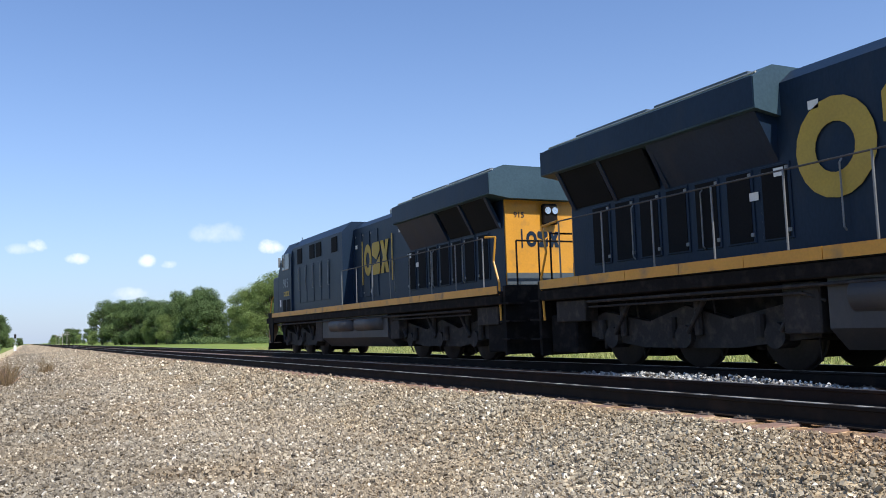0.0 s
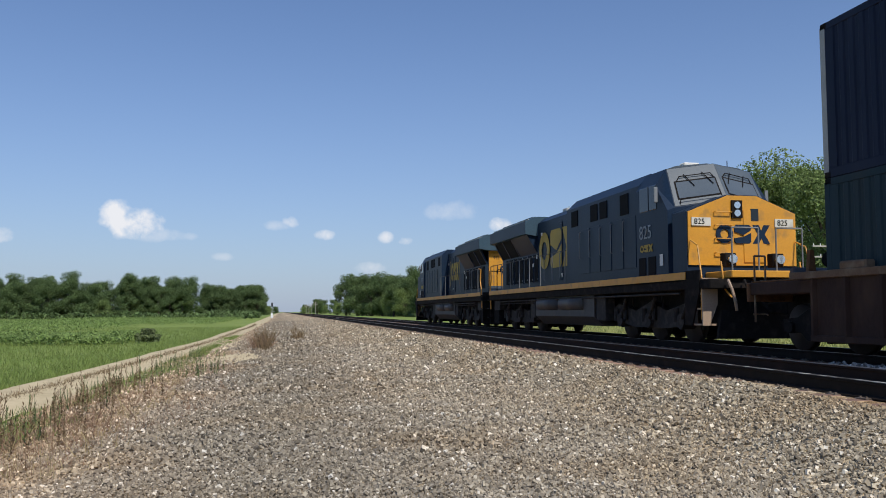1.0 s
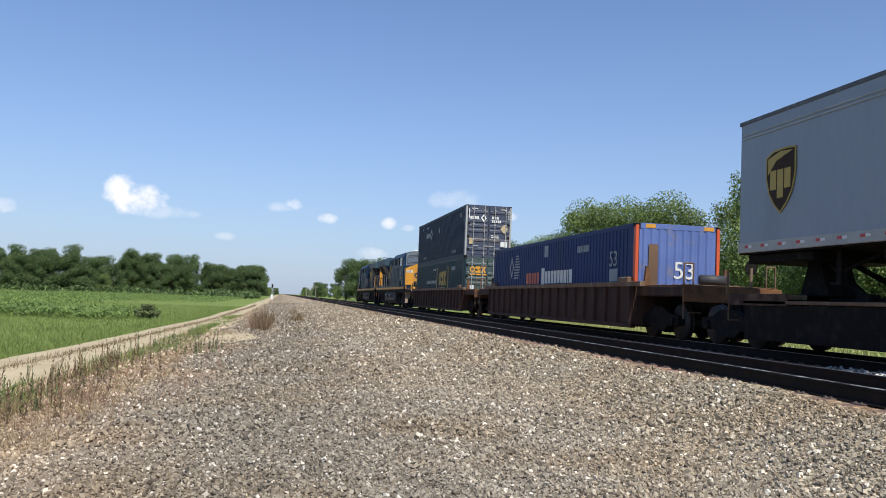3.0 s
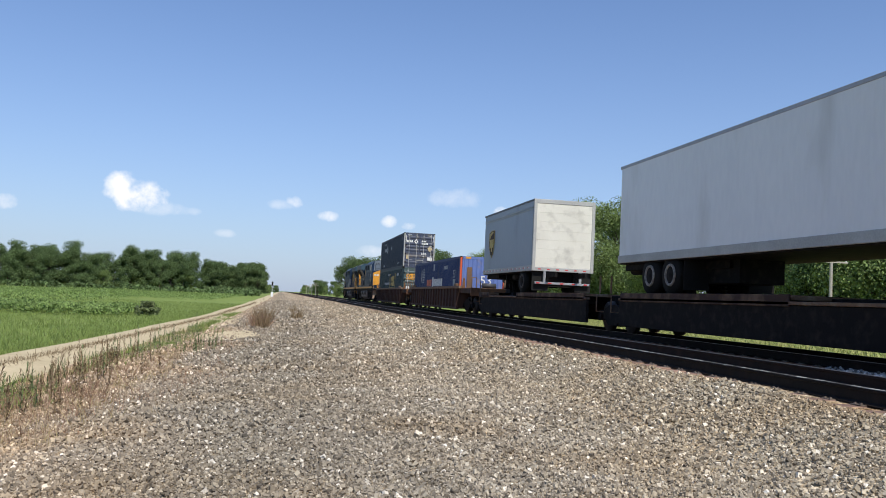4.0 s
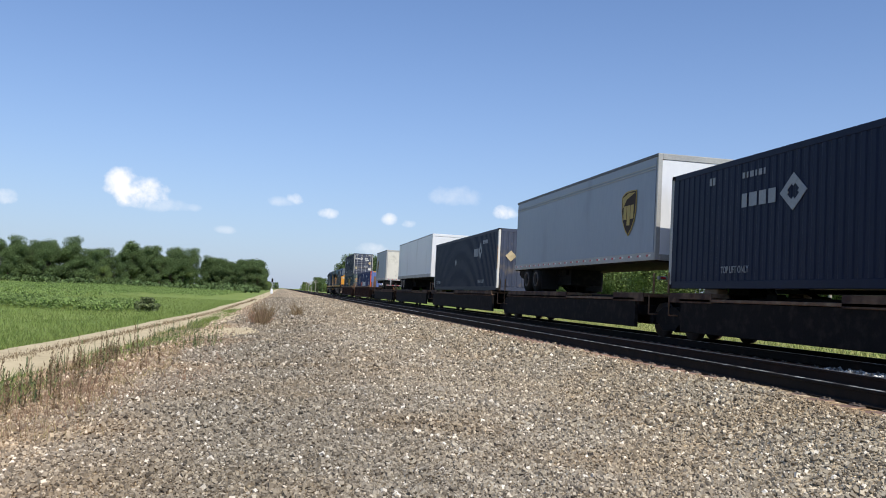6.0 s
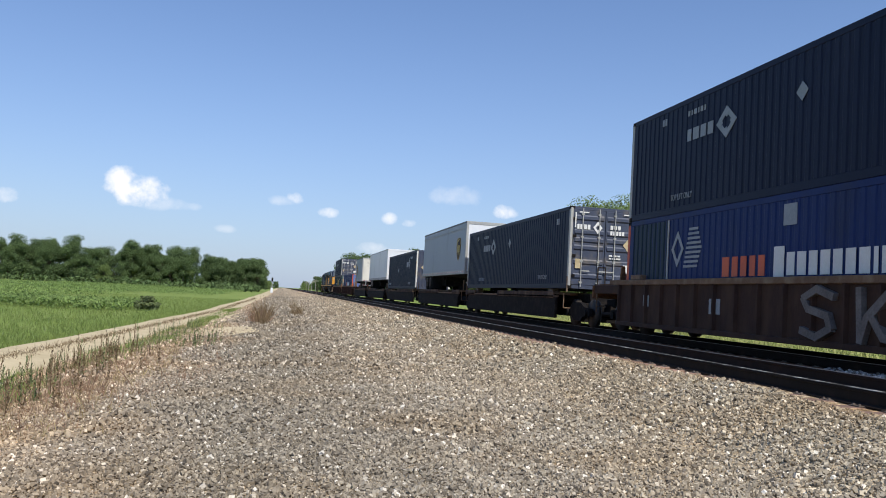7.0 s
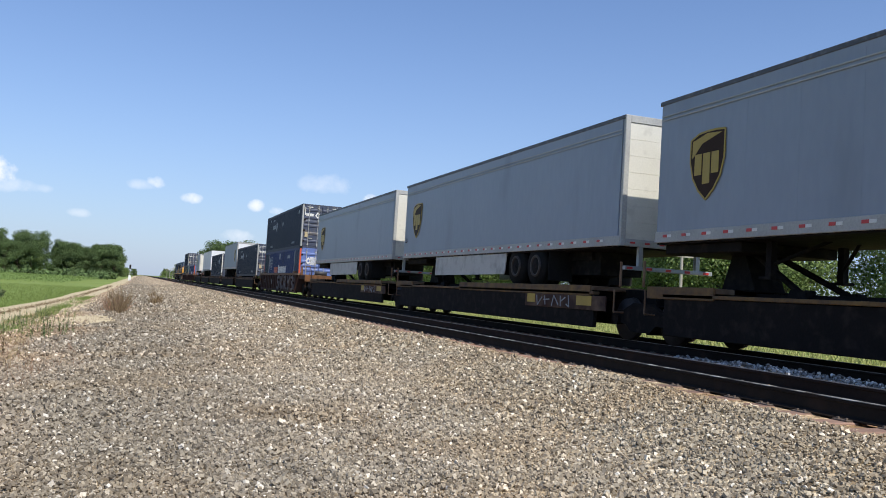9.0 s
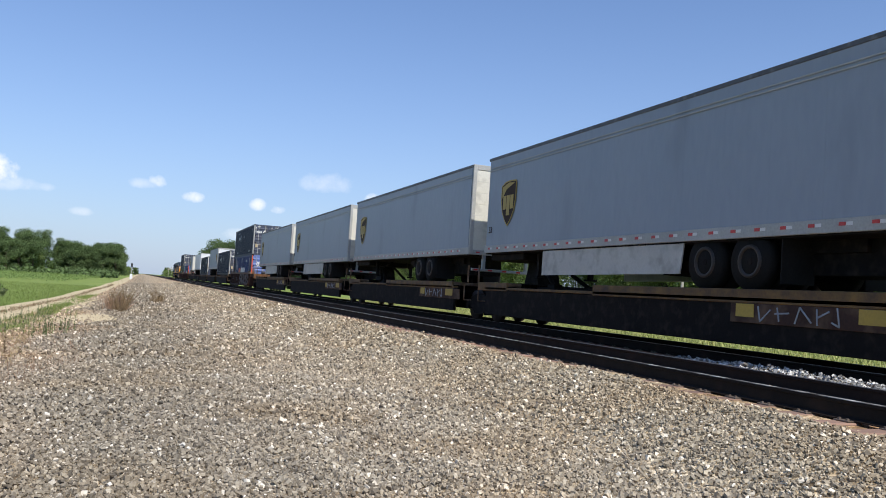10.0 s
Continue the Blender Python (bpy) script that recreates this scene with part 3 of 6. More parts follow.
stones("ballast_stones", 6.6, 8.0, 6.0, 26.0, 3000, 0.011, "small crushed stones between the ties", 15)


# ---------------------------------------------------------------- tracks
RAIL_OUTLINE = [(-0.075, -0.19), (0.075, -0.19), (0.075, -0.178), (0.012, -0.155), (0.010, -0.045), (0.036, -0.035), (0.036, -0.006), (-0.036, -0.006), (-0.036, -0.035), (-0.010, -0.045), (-0.012, -0.155), (-0.075, -0.178)]
TIE_MESH = mesh_of(box(B(), -1.3, 1.3, -0.115, 0.115, -0.36, -0.192, 0.012), "tie", TIE)
random.seed(5)


def track(name, cx, head, label):
    tr = thing(name, label, "railway track", "double track line", "structure")
    for s in (-1, 1):
        x = cx + s * 0.7525
        rail = part("rail", prism(B(), [(x + a, b) for a, b in RAIL_OUTLINE], "y", -60, 1500), RAILSTEEL, tr, "dark rusty steel rail")
        part("rail_head", box(B(), x - 0.033, x + 0.033, -60, 1500, -0.008, 0.0), head if s < 0 else RAILHEAD, rail, "worn running surface of the rail")
        bm = B()
        for k in range(240):
            y = -8 + k * 0.53
            for q in (-0.115, 0.115):
                for d in (-0.05, 0.05):
                    box(bm, x + q - 0.012, x + q + 0.012, y + d - 0.010, y + d + 0.010, -0.19, -0.164)
            box(bm, x - 0.15, x + 0.15, y - 0.09, y + 0.09, -0.192, -0.182)
        tagged(part("spikes_and_plates", bm, SPIKE, tr, "bright worn spikes and tie plates"), kind="stuff")
    for k in range(150):
        ob = new("tie", TIE_MESH)
        ob.parent = tr
        ob.location = (cx + random.uniform(-0.04, 0.04), -8 + k * 0.53, random.uniform(-0.006, 0.0))
        ob.rotation_euler = (0, 0, random.uniform(-0.012, 0.012))
    bm = B()
    for k in range(150, 900):
        y = -8 + k * 0.53
        box(bm, cx - 1.3, cx + 1.3, y - 0.115, y + 0.115, -0.36, -0.192)
    tagged(part("far_ties", bm, TIE, tr), kind="stuff")
    return tr


XT = 11.12
XN = 7.22


# ---------------------------------------------------------------- rail vehicles
def bogie(parent, y, axles, pitch, r, name="truck", big=False):
    """A truck: two side frames, springs, bolster, wheel sets. Long side along y."""
    half = pitch * (axles - 1) / 2
    iron = TRUCKIRON if big else BLACKIRON
    for s in (-1, 1):
        x = s * 0.98
        bm = B()
        if big:
            prism(bm, [(y - half - 0.75, 0.55), (y - half - 0.75, 0.85), (y - half - 0.3, 1.02), (y - half * 0.5, 0.8), (y, 1.05), (y + half * 0.5, 0.8), (y + half + 0.3, 1.02), (y + half + 0.75, 0.85), (y + half + 0.75, 0.5), (y + half * 0.55, 0.34), (y - half * 0.55, 0.34)], "x", x - 0.1, x + 0.1)
            for k in range(axles):
                rod(bm, (x - 0.2, y - half + k * pitch, 0.53), (x + 0.2, y - half + k * pitch, 0.53), 0.2, 12)
                rod(bm, (x + s * 0.16, y - half + k * pitch + 0.35, 0.55), (x + s * 0.16, y - half + k * pitch + 0.35, 1.1), 0.07, 8)
        else:
            prism(bm, [(y - half - 0.28, 0.36), (y - half - 0.28, 0.62), (y - half + 0.2, 0.66), (y - 0.3, 0.82), (y + 0.3, 0.82), (y + half - 0.2, 0.66), (y + half + 0.28, 0.62), (y + half + 0.28, 0.36), (y + half - 0.3, 0.36), (y + 0.35, 0.2), (y - 0.35, 0.2), (y - half + 0.3, 0.36)], "x", x - 0.07, x + 0.07)
            for k in range(axles):
                rod(bm, (x - 0.14, y - half + k * pitch, 0.46), (x + s * 0.06 + 0.1, y - half + k * pitch, 0.46), 0.12, 10)
            for d in (-0.16, 0.0, 0.16):
                rod(bm, (x, y + d, 0.3), (x, y + d, 0.62), 0.07, 8)
        part(name + "_side_frame", bm, iron, parent)
    part(name + "_bolster", box(B(), -1.0, 1.0, y - 0.22, y + 0.22, 0.45, 0.8, 0.03), iron, parent)
    for k in range(axles):
        yy = y - half + k * pitch
        bm = B()
        for s in (-1, 1):
            disc(bm, s * 0.70, s * 0.83, yy, r, r)
            disc(bm, s * 0.68, s * 0.70, yy, r, r + 0.028)
        rod(bm, (-0.95, yy, r), (0.95, yy, r), 0.08, 10)
        part("wheelset", bm, WHEELSTEEL, parent, "worn steel wheelset", True)
    for k in range(axles if big else 0):
        yy = y - half + k * pitch
        part("traction_motor", box(B(), -0.6, 0.6, yy - 0.75 if k else yy + 0.1, yy - 0.1 if k else yy + 0.75, 0.16, 0.92, 0.04), BLACKIRON, parent, "black traction motor case")
        for s in (-1, 1):
            part("brake_shoe", box(B(), s * 0.8 - 0.06, s * 0.8 + 0.06, yy - r - 0.13, yy - r - 0.03, 0.30, 0.72, 0.015), iron, parent)
            part("coil_spring", rod(B(), (s * 1.12, yy - 0.32, 0.5), (s * 1.12, yy - 0.32, 0.86), 0.09, 10), iron, parent)
            part("damper", rod(B(), (s * 1.2, yy + 0.15, 0.6), (s * 1.22, yy + 0.62, 1.15), 0.045, 8), iron, parent)
            part("sand_pipe", pipe(B(), [(s * 1.0, yy + 0.55, 1.2), (s * 0.95, yy + 0.6, 0.5), (s * 0.82, yy + 0.52, 0.15)], 0.02), iron, parent)
    if not big:
        part("brake_beam", box(B(), -0.85, 0.85, y - 0.06, y + 0.06, 0.16, 0.34), BLACKIRON, parent)


def coupler(parent, y, s):
    bm = B()
    box(bm, -0.1, 0.1, min(y, y - s * 0.9), max(y, y - s * 0.9), 0.74, 0.98, 0.02)
    box(bm, -0.19, 0.17, min(y - s * 0.25, y), max(y - s * 0.25, y), 0.70, 1.02, 0.04)
    part("coupler", bm, BLACKIRON, parent, "cast steel knuckle coupler")


def block_emblem(bm, m, x0, x1, z0, z1, thick=0.006):
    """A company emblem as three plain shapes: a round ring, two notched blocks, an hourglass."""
    w, h = (x1 - x0) / 3, z1 - z0
    inner = 0.5
    ring = [(math.cos(k * math.pi / 10), math.sin(k * math.pi / 10)) for k in range(20)]
    cx, cz, rx, rz = x0 + w * 0.47, (z0 + z1) / 2, w * 0.47, h / 2
    for k in range(20):
        a, b = ring[k], ring[(k + 1) % 20]
        poly(bm, m, [(cx + a[0] * rx, cz + a[1] * rz), (cx + b[0] * rx, cz + b[1] * rz), (cx + b[0] * rx * inner, cz + b[1] * rz * inner), (cx + a[0] * rx * inner, cz + a[1] * rz * inner)], thick)
    a = x0 + w * 1.02
    poly(bm, m, [(a, z0 + h * 0.62), (a + w * 0.5, z0 + h * 0.45), (a + w * 0.92, z0 + h * 0.72), (a + w * 0.92, z1 - h * 0.1), (a + w * 0.82, z1), (a + w * 0.1, z1), (a, z1 - h * 0.1)], thick)
    poly(bm, m, [(a, z0 + h * 0.1), (a + w * 0.1, z0), (a + w * 0.82, z0), (a + w * 0.92, z0 + h * 0.1), (a + w * 0.92, z0 + h * 0.58), (a + w * 0.5, z0 + h * 0.36), (a, z0 + h * 0.28)], thick)
    a = x0 + w * 2.02
    poly(bm, m, [(a, z0), (a + w * 0.36, z0), (a + w * 0.49, z0 + h * 0.3), (a + w * 0.62, z0), (a + w * 0.98, z0), (a + w * 0.68, z0 + h * 0.5), (a + w * 0.98, z1), (a + w * 0.62, z1), (a + w * 0.49, z0 + h * 0.7), (a + w * 0.36, z1), (a, z1), (a + w * 0.3, z0 + h * 0.5)], thick)
    return bm


def locomotive(name, label, nose_yellow):
    """Nose towards +y; the train's other engine is turned round."""
    lo = thing(name, label, "locomotive", "two engines at the head of the train")
    part("underframe", box(B(), -1.5, 1.5, -10.6, 10.2, 1.30, 1.53, 0.02), BLACKIRON, lo)
    part("underbody", box(B(), -0.85, 0.85, -9.8, 9.8, 0.45, 1.30), BLACKIRON, lo)
    part("walkway", box(B(), -1.52, 1.52, -10.55, 9.0, 1.53, 1.60), BLACKIRON, lo)
    for s in (-1, 1):
        bm = B()
        for k in range(14):
            y = -10.5 + k * 1.4
            box(bm, s * 1.535 - 0.01, s * 1.535 + 0.01, y, y + 1.388, 1.545, 1.725)
        pieces("sill_stripe", bm, YELLOW, lo, "yellow stripe along the walkway sill")
    # long hood, its doors and its roof
    hood = part("long_hood", prism(B(), [(-1.0, 1.60), (1.0, 1.60), (1.0, 4.3), (0.72, 4.52), (-0.72, 4.52), (-1.0, 4.3)], "y", -10.0, 3.4), NAVY, lo, "navy blue long hood")
    for s in (-1, 1):
        for k in range(12):
            y = -9.3 + k * 0.72 + (2.2 if k > 6 else 0)
            hi = 3.1 if k < 7 else 4.1
            bm = box(B(), s * 1.012 - 0.012, s * 1.012 + 0.012, y, y + 0.58, 1.95, hi, 0.008)
            part("hood_door", bm, NAVY, hood)
            if k < 7:
                part("door_screen", box(B(), s * 1.028 - 0.006, s * 1.028 + 0.006, y + 0.05, y + 0.53, 1.98, 3.06), SCREEN, hood, "black mesh door screen")
            for zz in (2.05, hi - 0.12):
                part("door_latch", box(B(), s * 1.03 - 0.012, s * 1.03 + 0.012, y + 0.5, y + 0.56, zz, zz + 0.06), RAILPAINT, hood)
        for y in (-8.0, -6.2, -3.5, -1.6, 0.3, 2.4):
            part("grab_iron", pipe(B(), [(s * 1.03, y, 1.95), (s * 1.08, y, 2.0), (s * 1.08, y, 2.9), (s * 1.03, y, 2.95)], 0.014), RAILPAINT, hood)
    # radiator wings that hang over the walkway
    # Navy made paler for dust and for the sun on the ends.
    part("radiator_housing", prism(B(), [(-1.53, 3.88), (-1.0, 3.80), (1.0, 3.80), (1.53, 3.88), (1.53, 4.36), (1.12, 4.58), (-1.12, 4.58), (-1.53, 4.36)], "y", -10.3, -4.5), WINGSUNLIT, lo, "overhanging navy radiator housing, dusty ends painted paler as sunlit")
    for s in (-1, 1):
        # Navy sheet laid over the paler housing, so the shaded side stays dark.
        part("wing_side", box(B(), s * 1.534 - 0.008, s * 1.534 + 0.008, -10.28, -4.52, 3.90, 4.37), NAVY, lo, "navy side of the radiator wing")
        part("gutter", pipe(B(), [(s * 1.36, -10.2, 4.47), (s * 1.36, -4.6, 4.47)], 0.018), POSTGREY, lo, "thin pale roof gutter")
        for k in range(2):
            y0 = -9.8 + k * 1.35
            bm = prism(B(), [(s * 1.02, 3.15), (s * 1.40, 3.86), (s * 1.36, 3.88), (s * 0.99, 3.2)], "y", y0, y0 + 1.2)
            part("radiator_screen", bm, SCREEN, lo, "black slanted radiator screen")
        part("wing_brace", prism(B(), [(s * 1.0, 3.12), (s * 1.44, 3.86), (s * 1.0, 3.86)], "y", -7.0, -4.6), NAVY, lo, "navy soffit under the radiator wing")
        for y0 in (-9.9, -8.55, -7.1):
            part("screen_post", prism(B(), [(s * 1.03, 3.12), (s * 1.44, 3.87), (s * 1.36, 3.90), (s * 0.98, 3.17)], "y", y0, y0 + 0.1), NAVY, lo)
    for y0, y1 in ((-9.6, -7.4), (-7.2, -5.0)):
        bm = box(B(), -1.1, 1.1, y0, y1, 4.575, 4.63, 0.01)
        for k in range(8):
            box(bm, -1.0, 1.0, y0 + 0.1 + k * 0.25, y0 + 0.16 + k * 0.25, 4.63, 4.66)
        part("roof_grille", bm, GREYROOF, lo)
    rear = part("hood_end", prism(B(), [(-0.98, 1.78), (0.98, 1.78), (0.98, 3.84), (-0.98, 3.84)], "y", -10.05, -10.002), YELLOW, lo, "yellow rear end of the hood")
    part("hood_end_base", box(B(), -0.985, 0.985, -10.065, -10.05, 1.78, 2.06), GREYROOF, rear)
    bm = B()
    e = end_frame(0, -10.053, 0)
    block_emblem(bm, e, -0.42, 0.52, 2.68, 3.06)
    plate(bm, e, -0.56, -0.52, 2.65, 3.1)
    pieces("emblem", bm, NAVY, rear, "blue block emblem on yellow paint")
    text_part("road_number", "915", 0.2, end_frame(-0.75, -10.056, 3.38), NAVY, rear, "small dark road number")
    bm = box(B(), 0.02, 0.42, -10.2, -10.05, 3.22, 3.72, 0.03)
    part("headlight_box", bm, BLACKIRON, rear)
    for dx in (0.12, 0.32):
        part("headlight", rod(B(), (dx, -10.202, 3.55), (dx, -10.23, 3.55), 0.085, 14), CHROME, rear, "round twin headlight lens")
    # tall equipment cab and operator cab
    part("equipment_cab", prism(B(), [(-1.42, 1.60), (1.42, 1.60), (1.42, 4.25), (1.05, 4.6), (-1.05, 4.6), (-1.42, 4.25)], "y", 0.2, 6.2), NAVY, lo, "navy blue equipment cab")
    bm = B()
    back = [(-1.5, 1.60, 0), (1.5, 1.60, 0), (1.5, 4.06, 0), (1.2, 4.52, 0), (0, 4.66, 0.28), (-1.2, 4.52, 0), (-1.5, 4.06, 0)]
    front = [(-1.5, 1.60, 0), (1.5, 1.60, 0), (1.5, 3.34, 0), (1.3, 3.42, 0), (0, 3.60, 0.32), (-1.3, 3.42, 0), (-1.5, 3.34, 0)]
    rings = [[bm.verts.new((x, y + dy * k, z)) for x, z, dy in ring] for y, k, ring in ((6.2, 0, back), (7.45, 1, back), (8.12, 1, front))]
    for p, q in zip(rings, rings[1:]):
        for k in range(7):
            bm.faces.new((p[k], p[(k + 1) % 7], q[(k + 1) % 7], q[k]))
    bm.faces.new(rings[0])
    bm.faces.new(rings[-1])
    bmesh.ops.triangulate(bm, faces=[f for f in bm.faces if len(f.verts) > 4])
    bmesh.ops.recalc_face_normals(bm, faces=bm.faces[:])
    cab = part("operator_cab", bm, NAVY, lo, "navy blue operator cab")
    part("cab_roof", prism(B(), [(-1.15, 4.53), (0, 4.67), (1.15, 4.53), (0.9, 4.62), (0, 4.72), (-0.9, 4.62)], "y", 6.18, 7.4), GREYROOF, cab, "grey cab roof")
    part("roof_beacon", box(B(), 0.15, 0.6, 7.0, 7.3, 4.64, 4.75, 0.03), POSTWHITE, cab, "pale domed roof beacon")
    # the two slanting windscreen facets meet in a ridge
    for s in (-1, 1):
        A, Bt, C, D = Vector((s * 1.18, 7.45, 4.52)), Vector((0, 7.73, 4.66)), Vector((0, 8.44, 3.60)), Vector((s * 1.28, 8.12, 3.42))
        nrm = (Bt - A).cross(D - A).normalized()
        nrm = nrm if nrm.y > 0 else -nrm

        def on_facet(u, v, lift):
            return A.lerp(Bt, u).lerp(D.lerp(C, u), v) + nrm * lift

        def slab(u0, u1, v0, v1, a, b):
            bs = B()
            lowq = [bs.verts.new(on_facet(u, v, a)) for u, v in ((u0, v0), (u1, v0), (u1, v1), (u0, v1))]
            topq = [bs.verts.new(on_facet(u, v, b)) for u, v in ((u0, v0), (u1, v0), (u1, v1), (u0, v1))]
            bs.faces.new(lowq)
            bs.faces.new(topq)
            for k in range(4):
                bs.faces.new((lowq[k], lowq[(k + 1) % 4], topq[(k + 1) % 4], topq[k]))
            bmesh.ops.recalc_face_normals(bs, faces=bs.faces[:])
            return bs
        panel = part("windscreen_panel", slab(0.0, 1.0, 0.02, 0.98, -0.01, 0.015), GREYROOF if nose_yellow else NAVY, cab, "grey sloping windscreen surround")
        part("windscreen_gasket", slab(0.08, 0.93, 0.36, 0.84, 0.012, 0.022), BLACKIRON, panel, "black rubber windscreen gasket")
        part("windscreen", slab(0.11, 0.90, 0.40, 0.81, 0.018, 0.030), PALEGLASS, panel, "sloping windscreen pane")
        part("sun_visor", pipe(B(), [on_facet(u, v, l) for u, v, l in ((0.14, 0.36, 0.02), (0.2, 0.28, 0.07), (0.84, 0.28, 0.07), (0.9, 0.36, 0.02))], 0.013), BLACKIRON, panel)
        part("lower_rail", pipe(B(), [on_facet(u, v, l) for u, v, l in ((0.1, 0.95, 0.02), (0.12, 0.88, 0.09), (0.9, 0.88, 0.09), (0.92, 0.95, 0.02))], 0.012), BLACKIRON, panel)
        for u in (0.3, 0.68):
            part("wiper", rod(B(), on_facet(u, 0.22, 0.05), on_facet(u + 0.16, 0.55, 0.05), 0.012), BLACKIRON, panel)
    for s in (-1, 1):
        for y0, y1, z0, z1 in ((6.45, 7.0, 3.45, 4.1), (7.05, 7.5, 3.45, 4.1)):
            part("side_window", box(B(), s * 1.505 - 0.012, s * 1.505 + 0.012, y0, y1, z0, z1, 0.01), GLASS, cab, "dark side window")
        part("mirror", box(B(), s * 1.58 - 0.05, s * 1.58 + 0.05, 7.6, 7.64, 3.6, 4.0, 0.01), RAILPAINT, cab)
        for y0, z0, z1 in ((0.7, 3.62, 4.15), (2.5, 3.62, 4.15), (3.3, 3.62, 4.15), (4.9, 3.55, 4.15)):
            part("vent_screen", box(B(), s * 1.43 - 0.012, s * 1.43 + 0.012, y0, y0 + 0.6, z0, z1, 0.01), SCREEN, lo, "black square vent screen")
        for y0 in (1.6, 2.5, 3.4, 4.3, 5.2):
            part("equipment_door", box(B(), s * 1.428 - 0.01, s * 1.428 + 0.01, y0, y0 + 0.8, 2.0, 3.45, 0.008), NAVY, lo)
            part("grab_iron", pipe(B(), [(s * 1.44, y0, 2.5), (s * 1.49, y0, 2.52), (s * 1.49, y0, 3.35), (s * 1.44, y0, 3.38)], 0.014), RAILPAINT, lo)
    # nose
    nose = part("nose", prism(B(), [(-1.46, 1.55), (1.46, 1.55), (1.46, 3.22), (0.4, 3.64), (-0.4, 3.64), (-1.46, 3.22)], "y", 8.3, 9.05), NAVY, lo, "short navy nose")
    face = part("nose_face", prism(B(), [(-1.44, 1.9), (1.44, 1.9), (1.44, 3.20), (0.39, 3.62), (-0.39, 3.62), (-1.44, 3.20)], "y", 9.05, 9.09), YELLOW, nose, "bright yellow nose front")
    ef = Matrix(((-1, 0, 0, 0), (0, 0, 1, 9.092), (0, 1, 0, 0), (0, 0, 0, 1)))
    for x0 in (-1.36, 0.86):
        board = part("number_board", plate(B(), ef, x0, x0 + 0.5, 2.86, 3.06, 0.03), ROLLDOOR, nose, "white number board")
        text_part("number_board_digits", "825", 0.19, ef @ Matrix.Translation((x0 + 0.06, 2.90, 0.034)), BLACKIRON, board, "black digits")
    bm = B()
    block_emblem(bm, ef, -0.72, 0.72, 2.44, 2.90, 0.028)
    pieces("emblem", bm, NAVY, nose, "blue block emblem on yellow paint")
    bm = B()
    plate(bm, ef, -0.30, -0.02, 3.06, 3.50, 0.05)
    lamp = part("headlight_box", bm, BLACKIRON, nose)
    for zz in (3.18, 3.38):
        part("headlight", rod(B(), (0.16, 9.14, zz), (0.16, 9.16, zz), 0.085, 14), CHROME, nose, "stacked round headlight lens")
    part("nose_door", plate(B(), ef, 0.02, 0.62, 1.98, 3.26, 0.022), YELLOW, nose, "yellow nose door")
    part("nose_door_window", plate(B(), ef, 0.22, 0.42, 3.0, 3.3, 0.03), GLASS, nose)
    for zz in (2.2, 2.55, 2.88, 3.2):
        part("grab_iron", pipe(B(), [(0.75, 9.1, zz), (0.75, 9.17, zz), (0.32, 9.17, zz), (0.32, 9.1, zz)], 0.014), YELLOW, nose)
    for x in (-0.62, 0.62):
        part("ditch_light", rod(B(), (x, 9.5, 2.02), (x, 9.72, 2.02), 0.11, 14), CHROME, lo, "round ditch light")
        part("ditch_light_box", box(B(), x - 0.15, x + 0.15, 9.35, 9.6, 1.84, 2.17, 0.02), BLACKIRON, lo)
    part("porch", box(B(), -1.0, 1.0, 9.05, 10.3, 1.55, 1.72, 0.02), YELLOW if nose_yellow else BLACKIRON, lo, "front porch")
    for x in (-0.9, 0.9):
        part("porch_rail", pipe(B(), [(x, 10.15, 1.72), (x, 10.15, 2.72), (x * 0.25, 10.15, 2.72), (x * 0.25, 10.15, 1.72)], 0.02), RAILPAINT, lo)
    for x in (-1.1, -0.7, 0.7, 1.1):
        part("brake_hose", pipe(B(), [(x, 10.3, 1.5), (x, 10.45, 1.3), (x * 0.95, 10.5, 1.0), (x * 0.9, 10.45, 0.8)], 0.035), TAN if abs(x) > 1 else BLACKIRON, lo)
    for s in (-1, 1):
        part("step_sheet", prism(B(), [(9.0, 1.75), (9.75, 1.75), (9.7, 1.2), (9.35, 0.45), (9.0, 0.45)], "x", s * 1.5 - 0.02, s * 1.5 + 0.02), BLACKIRON, lo)
        part("step_front", prism(B(), [(s * 1.48, 1.56), (s * 1.08, 1.56), (s * 1.1, 0.95), (s * 1.3, 0.45), (s * 1.48, 0.45)], "y", 9.76, 9.80), TAN, lo, "dusty sunlit step plate")
        part("corner_handrail", pipe(B(), [(s * 1.02, 9.85, 1.95), (s * 1.02, 10.0, 1.3), (s * 0.9, 10.1, 1.1)], 0.022), YELLOW, lo, "yellow corner handrail")
        for zz in (0.5, 0.9, 1.3):
            part("step", box(B(), s * 1.3 - 0.22, s * 1.3 + 0.22, -10.95, -10.55, zz, zz + 0.04), BLACKIRON, lo)
        part("rear_handrail", pipe(B(), [(s * 1.45, -10.5, 0.9), (s * 1.48, -10.52, 1.8), (s * 1.48, -10.3, 2.3), (s * 1.48, -10.42, 2.85), (s * 1.46, -9.9, 2.9)], 0.026), YELLOW, lo, "yellow bent end handrail")
        posts = [-9.8 + 1.42 * k for k in range(8)]
        for y in posts:
            part("handrail_post", rod(B(), (s * 1.48, y, 1.60), (s * 1.48, y, 2.88), 0.017), RAILPAINT, lo, "grey handrail post")
        part("handrail", pipe(B(), [(s * 1.48, -9.8, 2.88), (s * 1.48, 0.2, 2.88)], 0.016), TANKGREY, lo, "dark grey side handrail")
        # emblem of plain blocks on the hood side
        bm = B()
